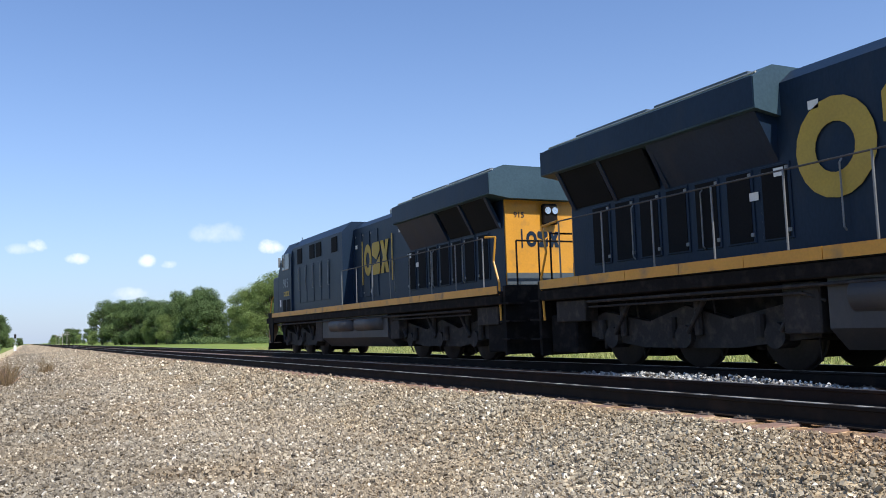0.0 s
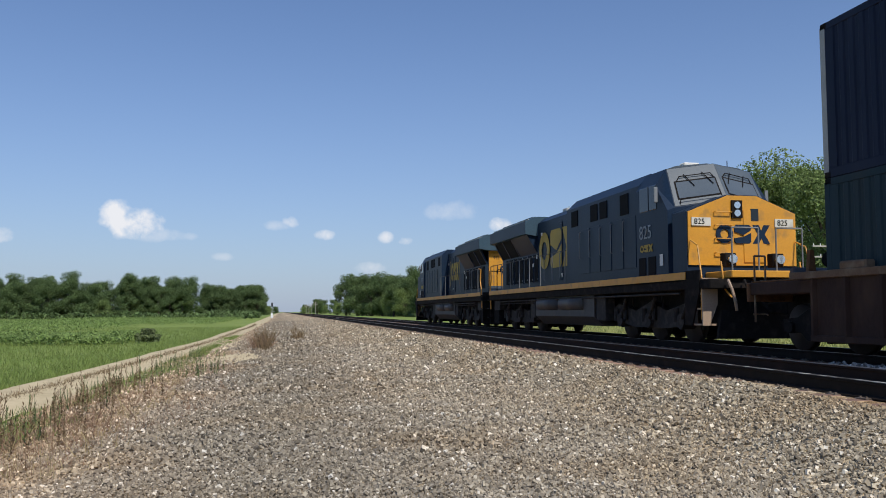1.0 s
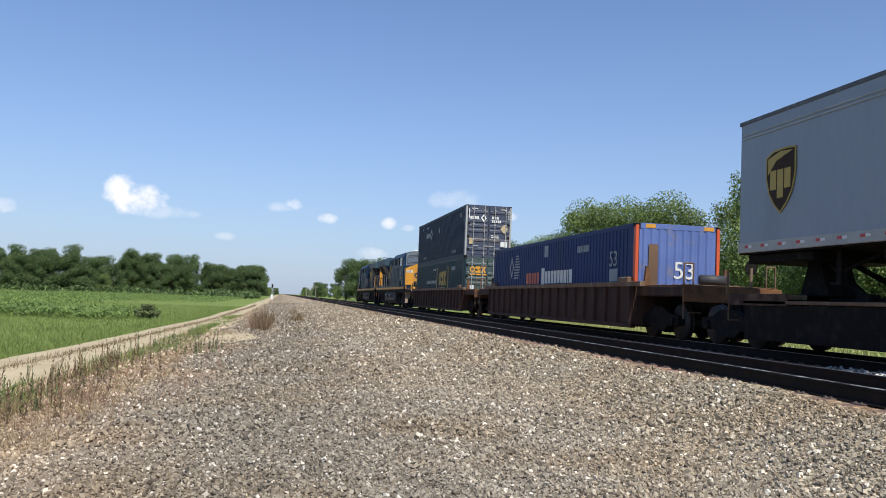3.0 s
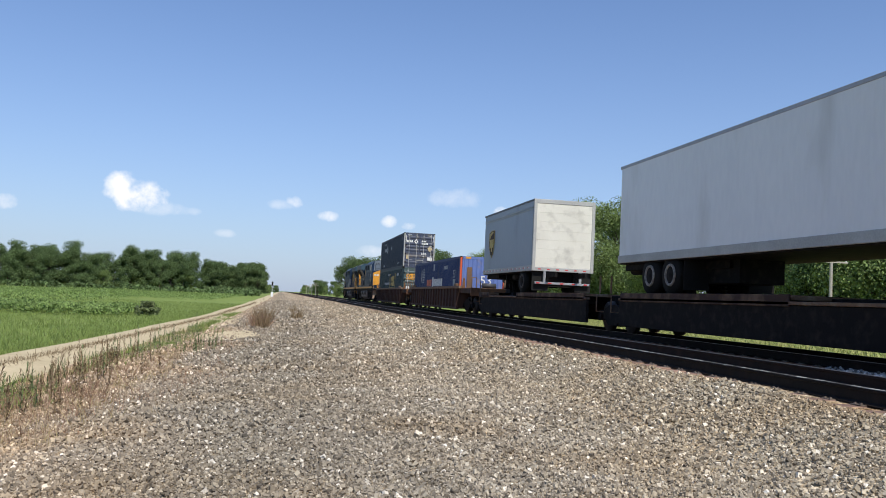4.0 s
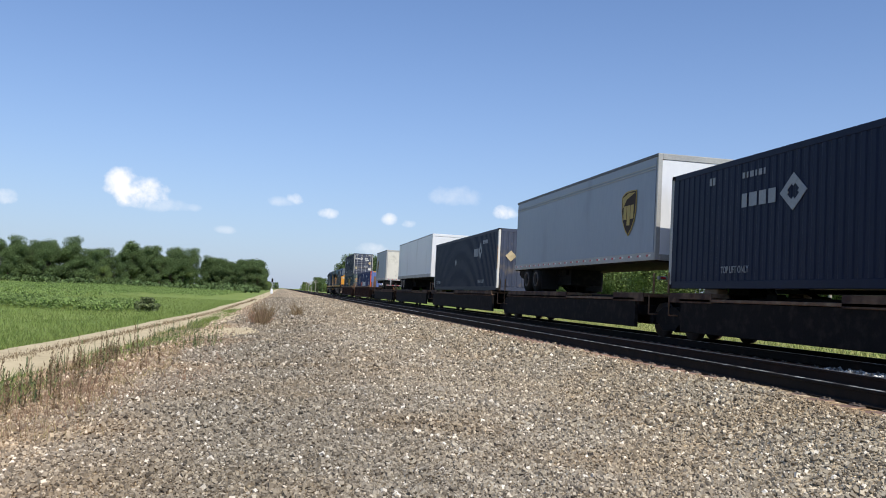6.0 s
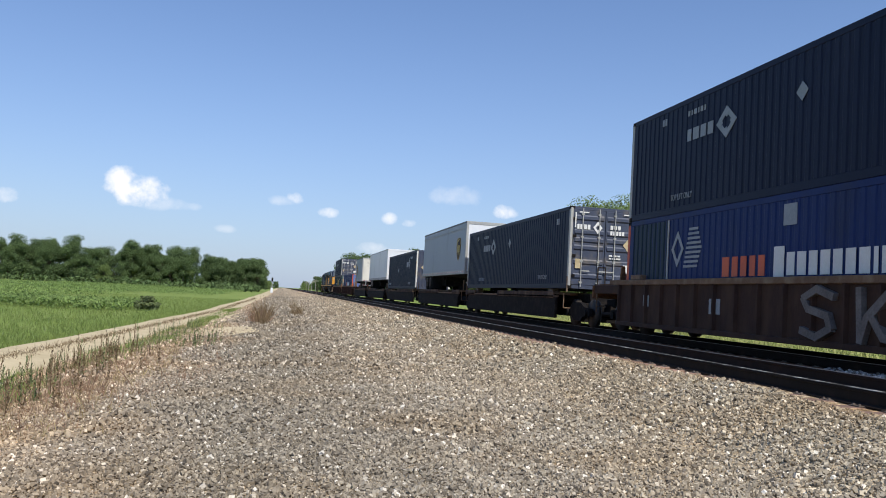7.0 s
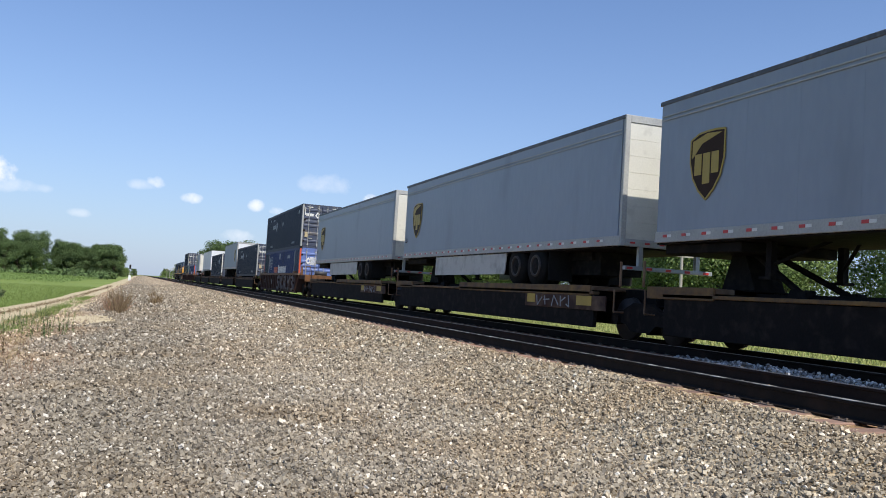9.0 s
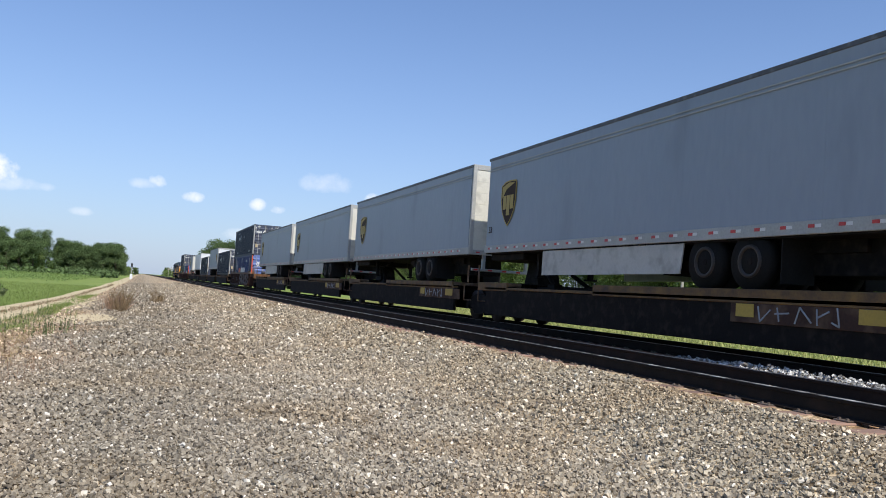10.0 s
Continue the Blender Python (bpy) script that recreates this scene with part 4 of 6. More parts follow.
        f = side_frame(-1.03, 0, 0) if s < 0 else Matrix(((0, 0, 1, 1.03), (1, 0, 0, 0), (0, 1, 0, 0), (0, 0, 0, 1)))
        g = 1 if s > 0 else -1
        y0, y1, lo_z, hi_z = (-4.25, -0.05, 2.42, 3.86) if nose_yellow else (-3.0, -0.85, 2.62, 3.66)
        block_emblem(bm, f, *sorted((g * y0, g * y1)), lo_z, hi_z)
        if not nose_yellow:
            for yy in (-3.25, -0.7):
                plate(bm, f, g * yy - 0.04, g * yy + 0.04, 2.35, 3.8)
        pieces("side_emblem", bm, DULLYELLOW, hood, "large dull yellow block emblem")
        text_part("road_number", "825" if nose_yellow else "915", 0.52, (side_frame(-1.512, 7.35, 2.72) if s < 0 else Matrix(((0, 0, 1, 1.512), (1, 0, 0, 6.4), (0, 1, 0, 2.72), (0, 0, 0, 1)))), GREYMARK, cab, "faded pale road number")
        bm = B()
        fc = side_frame(-1.512, 0, 0) if s < 0 else Matrix(((0, 0, 1, 1.512), (1, 0, 0, 0), (0, 1, 0, 0), (0, 0, 0, 1)))
        block_emblem(bm, fc, *sorted((g * 6.45, g * 7.25)), 2.36, 2.56)
        pieces("cab_emblem", bm, DULLYELLOW, cab, "small dull yellow block emblem")
        for y0 in (6.35, 6.95):
            part("cab_side_door", box(B(), s * 1.507 - 0.008, s * 1.507 + 0.008, y0, y0 + 0.45, 1.72, 2.22, 0.006), SCREEN, cab, "dark battery box door")
        part("cab_notice", plate(B(), fc, g * 7.75 - 0.09, g * 7.75 + 0.09, 1.95, 2.25), WHITE, cab, "small white notice")
        bm = B()
        for y, z in ((-3.9, 3.75), (-0.15, 3.6), (-5.1, 2.6), (-1.5, 2.05), (0.75, 3.2), (2.2, 3.3), (-4.6, 2.9)):
            plate(bm, f, g * y - 0.09, g * y + 0.09, z, z + 0.13)
        pieces("notice_plate", bm, WHITE, hood, "small white notice plate")
        part("fuel_tank", prism(B(), [(s * 0.2, 0.32), (s * 1.05, 0.32), (s * 1.38, 0.62), (s * 1.38, 1.34), (s * 0.2, 1.34)], "y", -3.6, 2.6), TANKGREY, lo, "grimy grey fuel tank")
        for y0 in (-3.2, -0.6):
            part("air_reservoir", rod(B(), (s * 1.28, y0, 1.05), (s * 1.28, y0 + 2.2, 1.05), 0.24, 16), TANKGREY, lo, "dusty dark air reservoir", True)
    bm = box(B(), -0.55, 0.05, 6.5, 6.9, 4.6, 4.73, 0.03)
    part("roof_unit", bm, GREYROOF, lo)
    for x, y in ((-0.5, -2.6), (0.4, -2.4), (-0.3, 2.8)):
        part("roof_cap", box(B(), x - 0.2, x + 0.2, y - 0.25, y + 0.25, 4.5, 4.68, 0.03), POSTGREY if y < 0 else GREYROOF, lo)
    part("antenna", rod(B(), (-0.7, 7.2, 4.6), (-0.7, 7.2, 4.84), 0.012), BLACKIRON, lo)
    bogie(lo, -6.7, 3, 1.95, 0.53, big=True)
    bogie(lo, 6.1, 3, 1.95, 0.53, big=True)
    # equipment boxes and pipes hung under the walkway
    for s in (-1, 1):
        for y0, y1, z0, z1 in ((-4.4, -3.75, 0.55, 1.28), (2.75, 3.5, 0.5, 1.28), (-10.2, -9.2, 0.85, 1.28)):
            part("equipment_box", box(B(), s * 1.2 - 0.16, s * 1.2 + 0.16, y0, y1, z0, z1, 0.02), TRUCKIRON, lo)
        part("air_pipe", pipe(B(), [(s * 1.44, -9.0, 1.22), (s * 1.44, 8.6, 1.22)], 0.03), TRUCKIRON, lo, "long air pipe under the sill")
        part("air_pipe", pipe(B(), [(s * 1.4, -9.0, 1.12), (s * 1.4, -4.0, 1.12), (s * 1.3, -3.7, 1.0)], 0.022), TRUCKIRON, lo)
        for zz in (0.45, 0.82, 1.18, 1.5):
            part("front_step", box(B(), *sorted((s * 1.1, s * 1.48)), 9.2, 9.72, zz, zz + 0.04), TAN, lo, "dusty front step")
        part("snow_hose", pipe(B(), [(s * 0.45, 10.3, 1.35), (s * 0.42, 10.55, 1.0), (s * 0.3, 10.7, 0.75)], 0.03), BLACKIRON, lo)
        part("corner_rail", pipe(B(), [(s * 1.46, 9.72, 0.6), (s * 1.46, 9.74, 1.6), (s * 1.42, 9.5, 2.35), (s * 1.40, 9.12, 2.5)], 0.02), YELLOW, lo, "yellow front handrail")
    part("plough", prism(B(), [(-1.4, 0.16), (1.4, 0.16), (1.3, 0.8), (-1.3, 0.8)], "y", 10.25, 10.35), BLACKIRON, lo)
    part("end_plate", box(B(), -1.45, 1.45, -10.72, -10.62, 0.18, 1.72), BLACKIRON, lo)
    part("pilot_box", box(B(), -1.3, 1.3, -10.5, -9.6, 0.22, 1.0, 0.03), BLACKIRON, lo)
    for x in (-1.1, -0.5, 0.5, 1.1):
        part("end_rail", pipe(B(), [(x, -10.7, 1.72), (x, -10.7, 2.75)], 0.022), BLACKIRON, lo)
    part("end_rail", pipe(B(), [(-1.1, -10.7, 2.75), (1.1, -10.7, 2.75)], 0.022), BLACKIRON, lo)
    coupler(lo, 11.15, 1)
    coupler(lo, -11.4, -1)
    return lo


def well_car(name, label, half, well0, well1, graffiti=False):
    """A well car: deep sides with ribs, end platforms, two trucks. Origin at the middle, on the rails."""
    ca = thing(name, label, "well car", "rail cars of the train")
    for s in (-1, 1):
        x = s * 1.40
        side = part("side_sheet", box(B(), x - 0.02, x + 0.02, well0, well1, 0.24, 1.45), WELLBROWN, ca, "rust brown side sheet")
        part("top_chord", box(B(), x - 0.09, x + 0.07 if s < 0 else x + 0.09, well0 - 0.6, well1 + 0.6, 1.38, 1.52, 0.012), DECKRUST, side, "worn brown top chord")
        part("bottom_chord", box(B(), x - 0.08, x + 0.08, well0, well1, 0.22, 0.34, 0.012), WELLBROWN, side)
        n = int((well1 - well0) / 0.92)
        for k in range(n + 1):
            y = well0 + 0.1 + k * (well1 - well0 - 0.2) / n
            part("rib", prism(B(), [(x + s * 0.02, y - 0.06), (x + s * 0.10, y - 0.03), (x + s * 0.10, y + 0.03), (x + s * 0.02, y + 0.06)], "z", 0.34, 1.38), WELLBROWN, side)
        bm = B()
        f = side_frame(-1.424, 0, 0) if s < 0 else Matrix(((0, 0, 1, 1.424), (1, 0, 0, 0), (0, 1, 0, 0), (0, 0, 0, 1)))
        if graffiti and s < 0:
            # spray-painted marks: five looping strokes that spell nothing
            bg = B()
            loops = ((0.6, (0.95, 0.85, 0.5, 1.0, 0.1, 0.8, 0.25, 0.58, 0.8, 0.45, 0.9, 0.2, 0.5, 0.0, 0.05, 0.12)), (2.15, (0.1, 1.0, 0.15, 0.0, 0.3, 0.45, 0.9, 1.0, 0.4, 0.5, 0.7, 0.1, 1.0, 0.05)),
                     (3.6, (0.1, 0.0, 0.2, 0.95, 0.75, 1.0, 0.9, 0.75, 0.3, 0.5, 0.8, 0.2, 1.05, 0.0)), (5.15, (0.0, 1.0, 0.1, 0.6, 0.6, 0.5, 0.95, 1.0, 0.7, 0.3, 0.4, 0.0, 0.8, 0.1)), (6.6, (0.1, 0.9, 0.6, 1.0, 0.85, 0.75, 0.3, 0.5, 0.8, 0.35, 0.9, 0.1, 0.1, 0.0)))
            for c, st in loops:
                pts = [Vector((c + st[k], 0.40 + st[k + 1] * 0.88)) for k in range(0, len(st), 2)]
                for k, (p, q) in enumerate(zip(pts, pts[1:])):
                    w = (q - p).orthogonal().normalized() * 0.07
                    e = (q - p).normalized() * 0.035
                    poly(bg, f, [tuple(p - e + w), tuple(p - e - w), tuple(q + e - w), tuple(q + e + w)], 0.104 + 0.0008 * (k % 3))
            pieces("spray_mark", bg, SPRAY, side, "grey spray-painted strokes")
        for y, z, w, h in ((-6.6, 0.8, 0.35, 0.3), (-3.0, 0.7, 0.5, 0.35)):
            plate(bm, f, y, y + w, z, z + h)
        pieces("faded_mark", bm, GREYMARK if graffiti else WELLBROWN, side, "faded grey marks on the side")
    part("well_floor", box(B(), -1.38, 1.38, well0, well1, 0.26, 0.31), BLACKIRON, ca)
    for s, w in ((-1, well0), (1, well1)):
        a, b = sorted((w, s * (half - 0.35)))
        part("end_platform", box(B(), -1.3, 1.3, a, b, 1.12, 1.38, 0.02), WELLBROWN, ca, "brown end platform")
        deck_plate = part("deck_plate", box(B(), -1.28, 1.28, a + 0.05, b - 0.05, 1.384, 1.41, 0.006), RUSTORANGE, ca, "orange rusted deck plate")
        for k in range(5):
            part("tread_bar", box(B(), -1.2, 1.2, a + 0.3 + k * (b - a - 0.6) / 4 - 0.03, a + 0.3 + k * (b - a - 0.6) / 4 + 0.03, 1.41, 1.43), DECKRUST, deck_plate)
        for x in (-1.18, 1.18):
            part("guide_post", prism(B(), [(x - 0.09, 1.41), (x + 0.09, 1.41), (x + 0.04, 1.95), (x - 0.04, 1.95)], "y", w - s * 0.15 + s * 0.5 - 0.05, w - s * 0.15 + s * 0.5 + 0.05), RUSTORANGE, ca, "rusted container guide")
            part("grab_iron", pipe(B(), [(x, s * (half - 0.38), 0.7), (x, s * (half - 0.30), 0.72), (x * 0.75, s * (half - 0.30), 0.72), (x * 0.75, s * (half - 0.38), 0.7)], 0.016), DECKRUST, ca)
        part("end_beam", box(B(), -1.34, 1.34, s * (half - 0.36) - 0.05, s * (half - 0.36) + 0.05, 0.98, 1.38, 0.015), RUSTORANGE, ca, "rusted end beam")
        part("brake_cylinder", rod(B(), (-0.6, s * (half - 0.9), 1.56), (0.15, s * (half - 0.9), 1.56), 0.14, 12), TANKGREY, ca, "grey brake cylinder", True)
        part("air_hose", pipe(B(), [(0.3, s * (half - 0.3), 0.95), (0.32, s * (half - 0.1), 0.6), (0.25, s * half, 0.45)], 0.025), BLACKIRON, ca)
        part("end_bulkhead", box(B(), -1.378, 1.378, w - 0.03, w + 0.03, 0.3, 1.4), WELLBROWN, ca)
        part("draft_sill", box(B(), -0.3, 0.3, a, b, 0.72, 1.12), BLACKIRON, ca)
        bogie(ca, s * (half - 2.35), 2, 1.75, 0.46)
        coupler(ca, s * half, s)
        for x in (-1.25, 1.25):
            part("ladder_rail", pipe(B(), [(x, s * (half - 0.5), 0.55), (x, s * (half - 0.5), 1.95), (x * 0.8, s * (half - 0.5), 1.95), (x * 0.8, s * (half - 0.5), 1.38)], 0.022), DECKRUST, ca, "rusty end ladder")
        part("brake_wheel", rod(B(), (0.55, s * (half - 0.45), 1.9), (0.55, s * (half - 0.48), 1.9), 0.17, 16), BLACKIRON, ca)
        part("brake_stand", rod(B(), (0.55, s * (half - 0.46), 1.38), (0.55, s * (half - 0.46), 1.9), 0.04), DECKRUST, ca)
        part("corner_casting", box(B(), -1.46, -1.1, s * (half - 3.9) - 0.35, s * (half - 3.9) + 0.35, 1.5, 1.66, 0.03), DECKRUST, ca)
    return ca


def spine_unit(name, label, half, paint, first=False, last=False, pedestals=0.0, wheels=-1):
    """One unit of an articulated spine car: a deep centre beam, wheel platforms, a hitch, a truck at its joints."""
    ca = thing(name, label, "spine car", "rail cars of the train")
    part("centre_beam", prism(B(), [(-0.42, 0.55), (0.42, 0.55), (0.5, 1.12), (-0.5, 1.12)], "y", -half + 0.3, half - 0.3), BLACKIRON, ca, "black centre beam")
    long_one, short_one = (-half + 1.5, 1.0), (half - 2.9, half - 0.8)
    if wheels > 0:
        long_one, short_one = (-1.0, half - 1.5), (-half + 0.8, -half + 2.9)
    for y0, y1 in (long_one, short_one):
        deck = part("wheel_platform", box(B(), -1.4, 1.4, y0, y1, 1.06, 1.16, 0.012), DECKRUST, ca, "worn steel wheel platform")
        for s in (-1, 1):
            part("platform_side", box(B(), s * 1.42 - 0.025, s * 1.42 + 0.025, y0, y1, 0.93, 1.17, 0.01), paint if paint is SPINEYELLOW else PLATFORMRUST, deck, "scuffed platform side")
        for k in range(int((y1 - y0) / 1.1)):
            part("cross_arm", box(B(), -1.38, 1.38, y0 + 0.4 + k * 1.1, y0 + 0.55 + k * 1.1, 0.84, 1.06), BLACKIRON, deck)
    if paint is SPINEYELLOW:
        for s in (-1, 1):
            part("side_plate", box(B(), s * 1.425 - 0.02, s * 1.425 + 0.02, -half + 0.8, -half + 4.9, 0.60, 0.928, 0.008), PLATFORMRUST, ca, "rust brown side plate")
    for s in (-1, 1):
        part("side_beam", box(B(), s * 1.36 - 0.05, s * 1.36 + 0.05, -half + 1.35, half - 1.35, 0.22, 0.96, 0.015), BLACKIRON, ca)
        part("beam_flange", box(B(), s * 1.36 - 0.085, s * 1.36 + 0.085, -half + 1.35, half - 1.35, 0.962, 1.03, 0.008), paint if paint is SPINEYELLOW else DECKRUST, ca, "rusted top flange")
        if paint is not SPINEYELLOW:
            continue
        bm = B()
        f = side_frame(-1.448, 0, 0) if s < 0 else Matrix(((0, 0, 1, 1.448), (1, 0, 0, 0), (0, 1, 0, 0), (0, 0, 0, 1)))
        for y, w in ((half - 4.75, 0.45), (half - 2.1, 0.7)):
            plate(bm, f, y, y + w, 0.70, 0.92)
        pieces("painted_mark", bm, DULLYELLOW, ca, "faded yellow painted marks")
        if s < 0:
            bm = B()
            for a, b, c, d in ((0.0, 0.25, 0.06, 0.0), (0.06, 0.0, 0.3, 0.2), (0.45, 0.24, 0.5, 0.02), (0.4, 0.14, 0.72, 0.16), (0.85, 0.0, 0.95, 0.26), (0.95, 0.26, 1.2, 0.03), (1.3, 0.25, 1.32, 0.0), (1.32, 0.12, 1.55, 0.22), (1.7, 0.28, 1.75, 0.0), (1.75, 0.0, 1.6, 0.06)):
                p, q = Vector((half - 4.2 + a, 0.64 + b)), Vector((half - 4.2 + c, 0.64 + d))
                w = (q - p).orthogonal().normalized() * 0.013
                poly(bm, f, [tuple(p + w), tuple(p - w), tuple(q - w), tuple(q + w)], 0.009)
            pieces("spray_mark", bm, GREYMARK, ca, "pale spray-painted strokes")
    part("hitch", prism(B(), [(-0.5, 1.12), (0.5, 1.12), (0.12, 2.02), (-0.12, 2.02)], "x", -0.35, 0.35), BLACKIRON, ca, "folding trailer hitch").location = (0, half - 2.2, 0)
    for s in (-1, 1):
        part("hitch_strut", rod(B(), (s * 0.55, half - 4.1, 1.12), (s * 0.2, half - 2.3, 1.98), 0.06), BLACKIRON, ca)
        part("hitch_foot", box(B(), s * 0.55 - 0.12, s * 0.55 + 0.12, half - 4.3, half - 3.9, 1.03, 1.2, 0.02), BLACKIRON, ca)
    part("hitch_base", box(B(), -1.0, 1.0, half - 2.9, half - 1.5, 1.0, 1.18, 0.02), BLACKIRON, ca)
    for d in (-1, 1):
        if (d < 0) or first:
            bogie(ca, d * half, 2, 1.75, 0.46)
    for d in (-1, 1):
        part("end_step", pipe(B(), [(-1.35, d * (half - 0.6), 1.1), (-1.35, d * (half - 0.6), 0.6), (-1.1, d * (half - 0.6), 0.6)], 0.02), DECKRUST, ca)
        part("corner_bracket", pipe(B(), [(-1.3, d * (half - 0.45), 1.16), (-1.3, d * (half - 0.45), 1.7)], 0.03), DECKRUST, ca)
    if pedestals:
        for y in (-6.0, 6.0):
            for s in (-1, 1):
                part("pedestal", box(B(), s * 1.1 - 0.14, s * 1.1 + 0.14, y - 0.3, y + 0.3, 1.0, pedestals, 0.02), DECKRUST, ca, "container pedestal")
            part("pedestal_beam", box(B(), -1.2, 1.2, y - 0.2, y + 0.2, 0.8, 1.0), BLACKIRON, ca)
    if first:
        coupler(ca, half + 1.2, 1)
    if last:
        coupler(ca, -half - 1.2, -1)
    return ca


def corrugated(x, y0, y1, z0, z1, pitch, depth, s):
    """A pressed steel side: trapezoid folds along y, thickness towards the inside."""
    bm = B()
    n = int((y1 - y0) / pitch)
    p = (y1 - y0) / n
    pts = []
    for k in range(n):
        a = y0 + k * p
        pts += [(x, a), (x, a + p * 0.42), (x - s * depth, a + p * 0.55), (x - s * depth, a + p * 0.87)]
    pts.append((x, y1))
    lo, hi = [bm.verts.new((q[0], q[1], z0)) for q in pts], [bm.verts.new((q[0], q[1], z1)) for q in pts]
    for k in range(len(pts) - 1):
        bm.faces.new((lo[k], lo[k + 1], hi[k + 1], hi[k]) if s > 0 else (hi[k], hi[k + 1], lo[k + 1], lo[k]))
    return bm


def container(name, label, paint, sunlit_paint, post, decor, doors_rear=True, rear_post=None):
    """A 53-foot container, origin at the middle of its base, doors towards -y."""
    L, W, H = 8.075, 1.295, 2.896
    co = thing(name, label, "shipping container", "containers on the train")
    part("core", box(B(), -W + 0.06, W - 0.06, -L + 0.06, L - 0.06, 0.10, H - 0.03), paint, co)
    for s in (-1, 1):
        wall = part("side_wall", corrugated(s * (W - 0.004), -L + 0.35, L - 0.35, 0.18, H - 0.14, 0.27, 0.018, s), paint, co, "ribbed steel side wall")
        part("top_rail", box(B(), s * (W - 0.04) - 0.04, s * (W - 0.04) + 0.04, -L, L, H - 0.14, H, 0.01), paint, co)
        part("bottom_rail", box(B(), s * (W - 0.04) - 0.04, s * (W - 0.04) + 0.04, -L, L, 0.0, 0.18, 0.01), paint, co)
        for e in (-1, 1):
            part("corner_panel", box(B(), s * (W - 0.03) - 0.03, s * (W - 0.03) + 0.03, min(e * (L - 0.36), e * (L - 0.12)), max(e * (L - 0.36), e * (L - 0.12)), 0.18, H - 0.14), paint, co)
            part("corner_post", box(B(), s * (W - 0.045) - 0.05, s * (W - 0.045) + 0.05, e * (L - 0.05) - 0.08, e * (L - 0.05) + 0.08, 0.1, H - 0.06, 0.012), (rear_post or post) if e < 0 else post, co, "bright corner post")
            for zz in (0.0, H - 0.12):
                part("corner_casting", box(B(), s * (W - 0.08) - 0.085, s * (W - 0.08) + 0.085, e * (L - 0.08) - 0.09, e * (L - 0.08) + 0.09, zz, zz + 0.12, 0.012), BLACKIRON, co)
    part("roof", box(B(), -W + 0.08, W - 0.08, -L, L, H - 0.03, H - 0.012), paint, co)
    front = part("front_wall", box(B(), -W + 0.1, W - 0.1, L - 0.07, L - 0.02, 0.1, H - 0.06), paint, co)
    pieces("end_rib", front_ribs(W, L - 0.02, H), paint, front)
    if doors_rear:
        for s in (-1, 1):
            x0, x1 = (0.01, W - 0.10) if s > 0 else (-W + 0.10, -0.01)
            leaf = part("door", box(B(), x0, x1, -L - 0.03, -L + 0.02, 0.14, H - 0.12, 0.012), sunlit_paint, co, "steel door leaf")
            bm = B()
            for z in (0.35, 0.85, 1.35, 1.62, 1.90, 2.4):
                prism(bm, [(-L - 0.03, z), (-L - 0.065, z + 0.05), (-L - 0.065, z + 0.15), (-L - 0.03, z + 0.2)], "x", x0 + 0.06, x1 - 0.06)
            pieces("door_ridge", bm, sunlit_paint, leaf)
            for q in (0.28, 0.8):
                x = x0 + (x1 - x0) * q
                bar = part("lock_rod", rod(B(), (x, -L - 0.09, 0.08), (x, -L - 0.09, H - 0.06), 0.02, 8), POSTGREY, leaf, "galvanised lock rod")
                bm = B()
                for z in (0.2, 0.95, 1.8, 2.6):
                    box(bm, x - 0.05, x + 0.05, -L - 0.10, -L - 0.04, z, z + 0.06)
                pieces("rod_bracket", bm, POSTGREY, leaf)
                part("handle", box(B(), min(x, x - s * 0.3), max(x, x - s * 0.3), -L - 0.12, -L - 0.10, 0.62, 0.66), POSTGREY, leaf)
            bm = B()
            for z in (0.4, 1.1, 1.8, 2.4):
                box(bm, s * (W - 0.16) - 0.06, s * (W - 0.16) + 0.06, -L - 0.07, -L - 0.03, z, z + 0.1)
            pieces("hinge", bm, BLACKIRON, leaf)
        part("door_header", box(B(), -W + 0.14, W - 0.14, -L - 0.02, -L + 0.06, H - 0.12, H, 0.01), sunlit_paint, co)
        part("door_sill", box(B(), -W + 0.14, W - 0.14, -L - 0.02, -L + 0.06, 0.0, 0.14, 0.01), sunlit_paint, co)
    else:
        # Blank end, also in the copy made paler for sunlight.
        bm = B()
        n = 9
        for k in range(n):
            x = -W + 0.2 + k * (2 * W - 0.4) / n
            prism(bm, [(x, -L), (x + 0.05, -L - 0.035), (x + 0.15, -L - 0.035), (x + 0.2, -L)], "z", 0.2, H - 0.16)
        pieces("end_rib", bm, sunlit_paint, co, "pressed steel end rib")
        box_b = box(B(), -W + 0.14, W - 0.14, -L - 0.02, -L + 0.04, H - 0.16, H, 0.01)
        part("end_header", box_b, sunlit_paint, co)
        part("end_sill", box(B(), -W + 0.14, W - 0.14, -L - 0.02, -L + 0.04, 0.0, 0.18, 0.01), sunlit_paint, co)
        part("end_backing", box(B(), -W + 0.12, W - 0.12, -L, -L + 0.05, 0.18, H - 0.16), sunlit_paint, co)
    decor(co, W, L, H)
    return co


def front_ribs(W, y, H):
    bm = B()
    n = 9
    for k in range(n):
        x = -W + 0.2 + k * (2 * W - 0.4) / n
        prism(bm, [(x, y), (x + 0.05, y + 0.03), (x + 0.15, y + 0.03), (x + 0.2, y)], "z", 0.2, H - 0.16)
    return bm


def bars(bm, m, x, y, widths, h, gap=0.05):
    """Writing that cannot be read: plain bars."""
    for w in widths:
        plate(bm, m, x, x + w, y, y + h)
        x += w + gap
    return bm


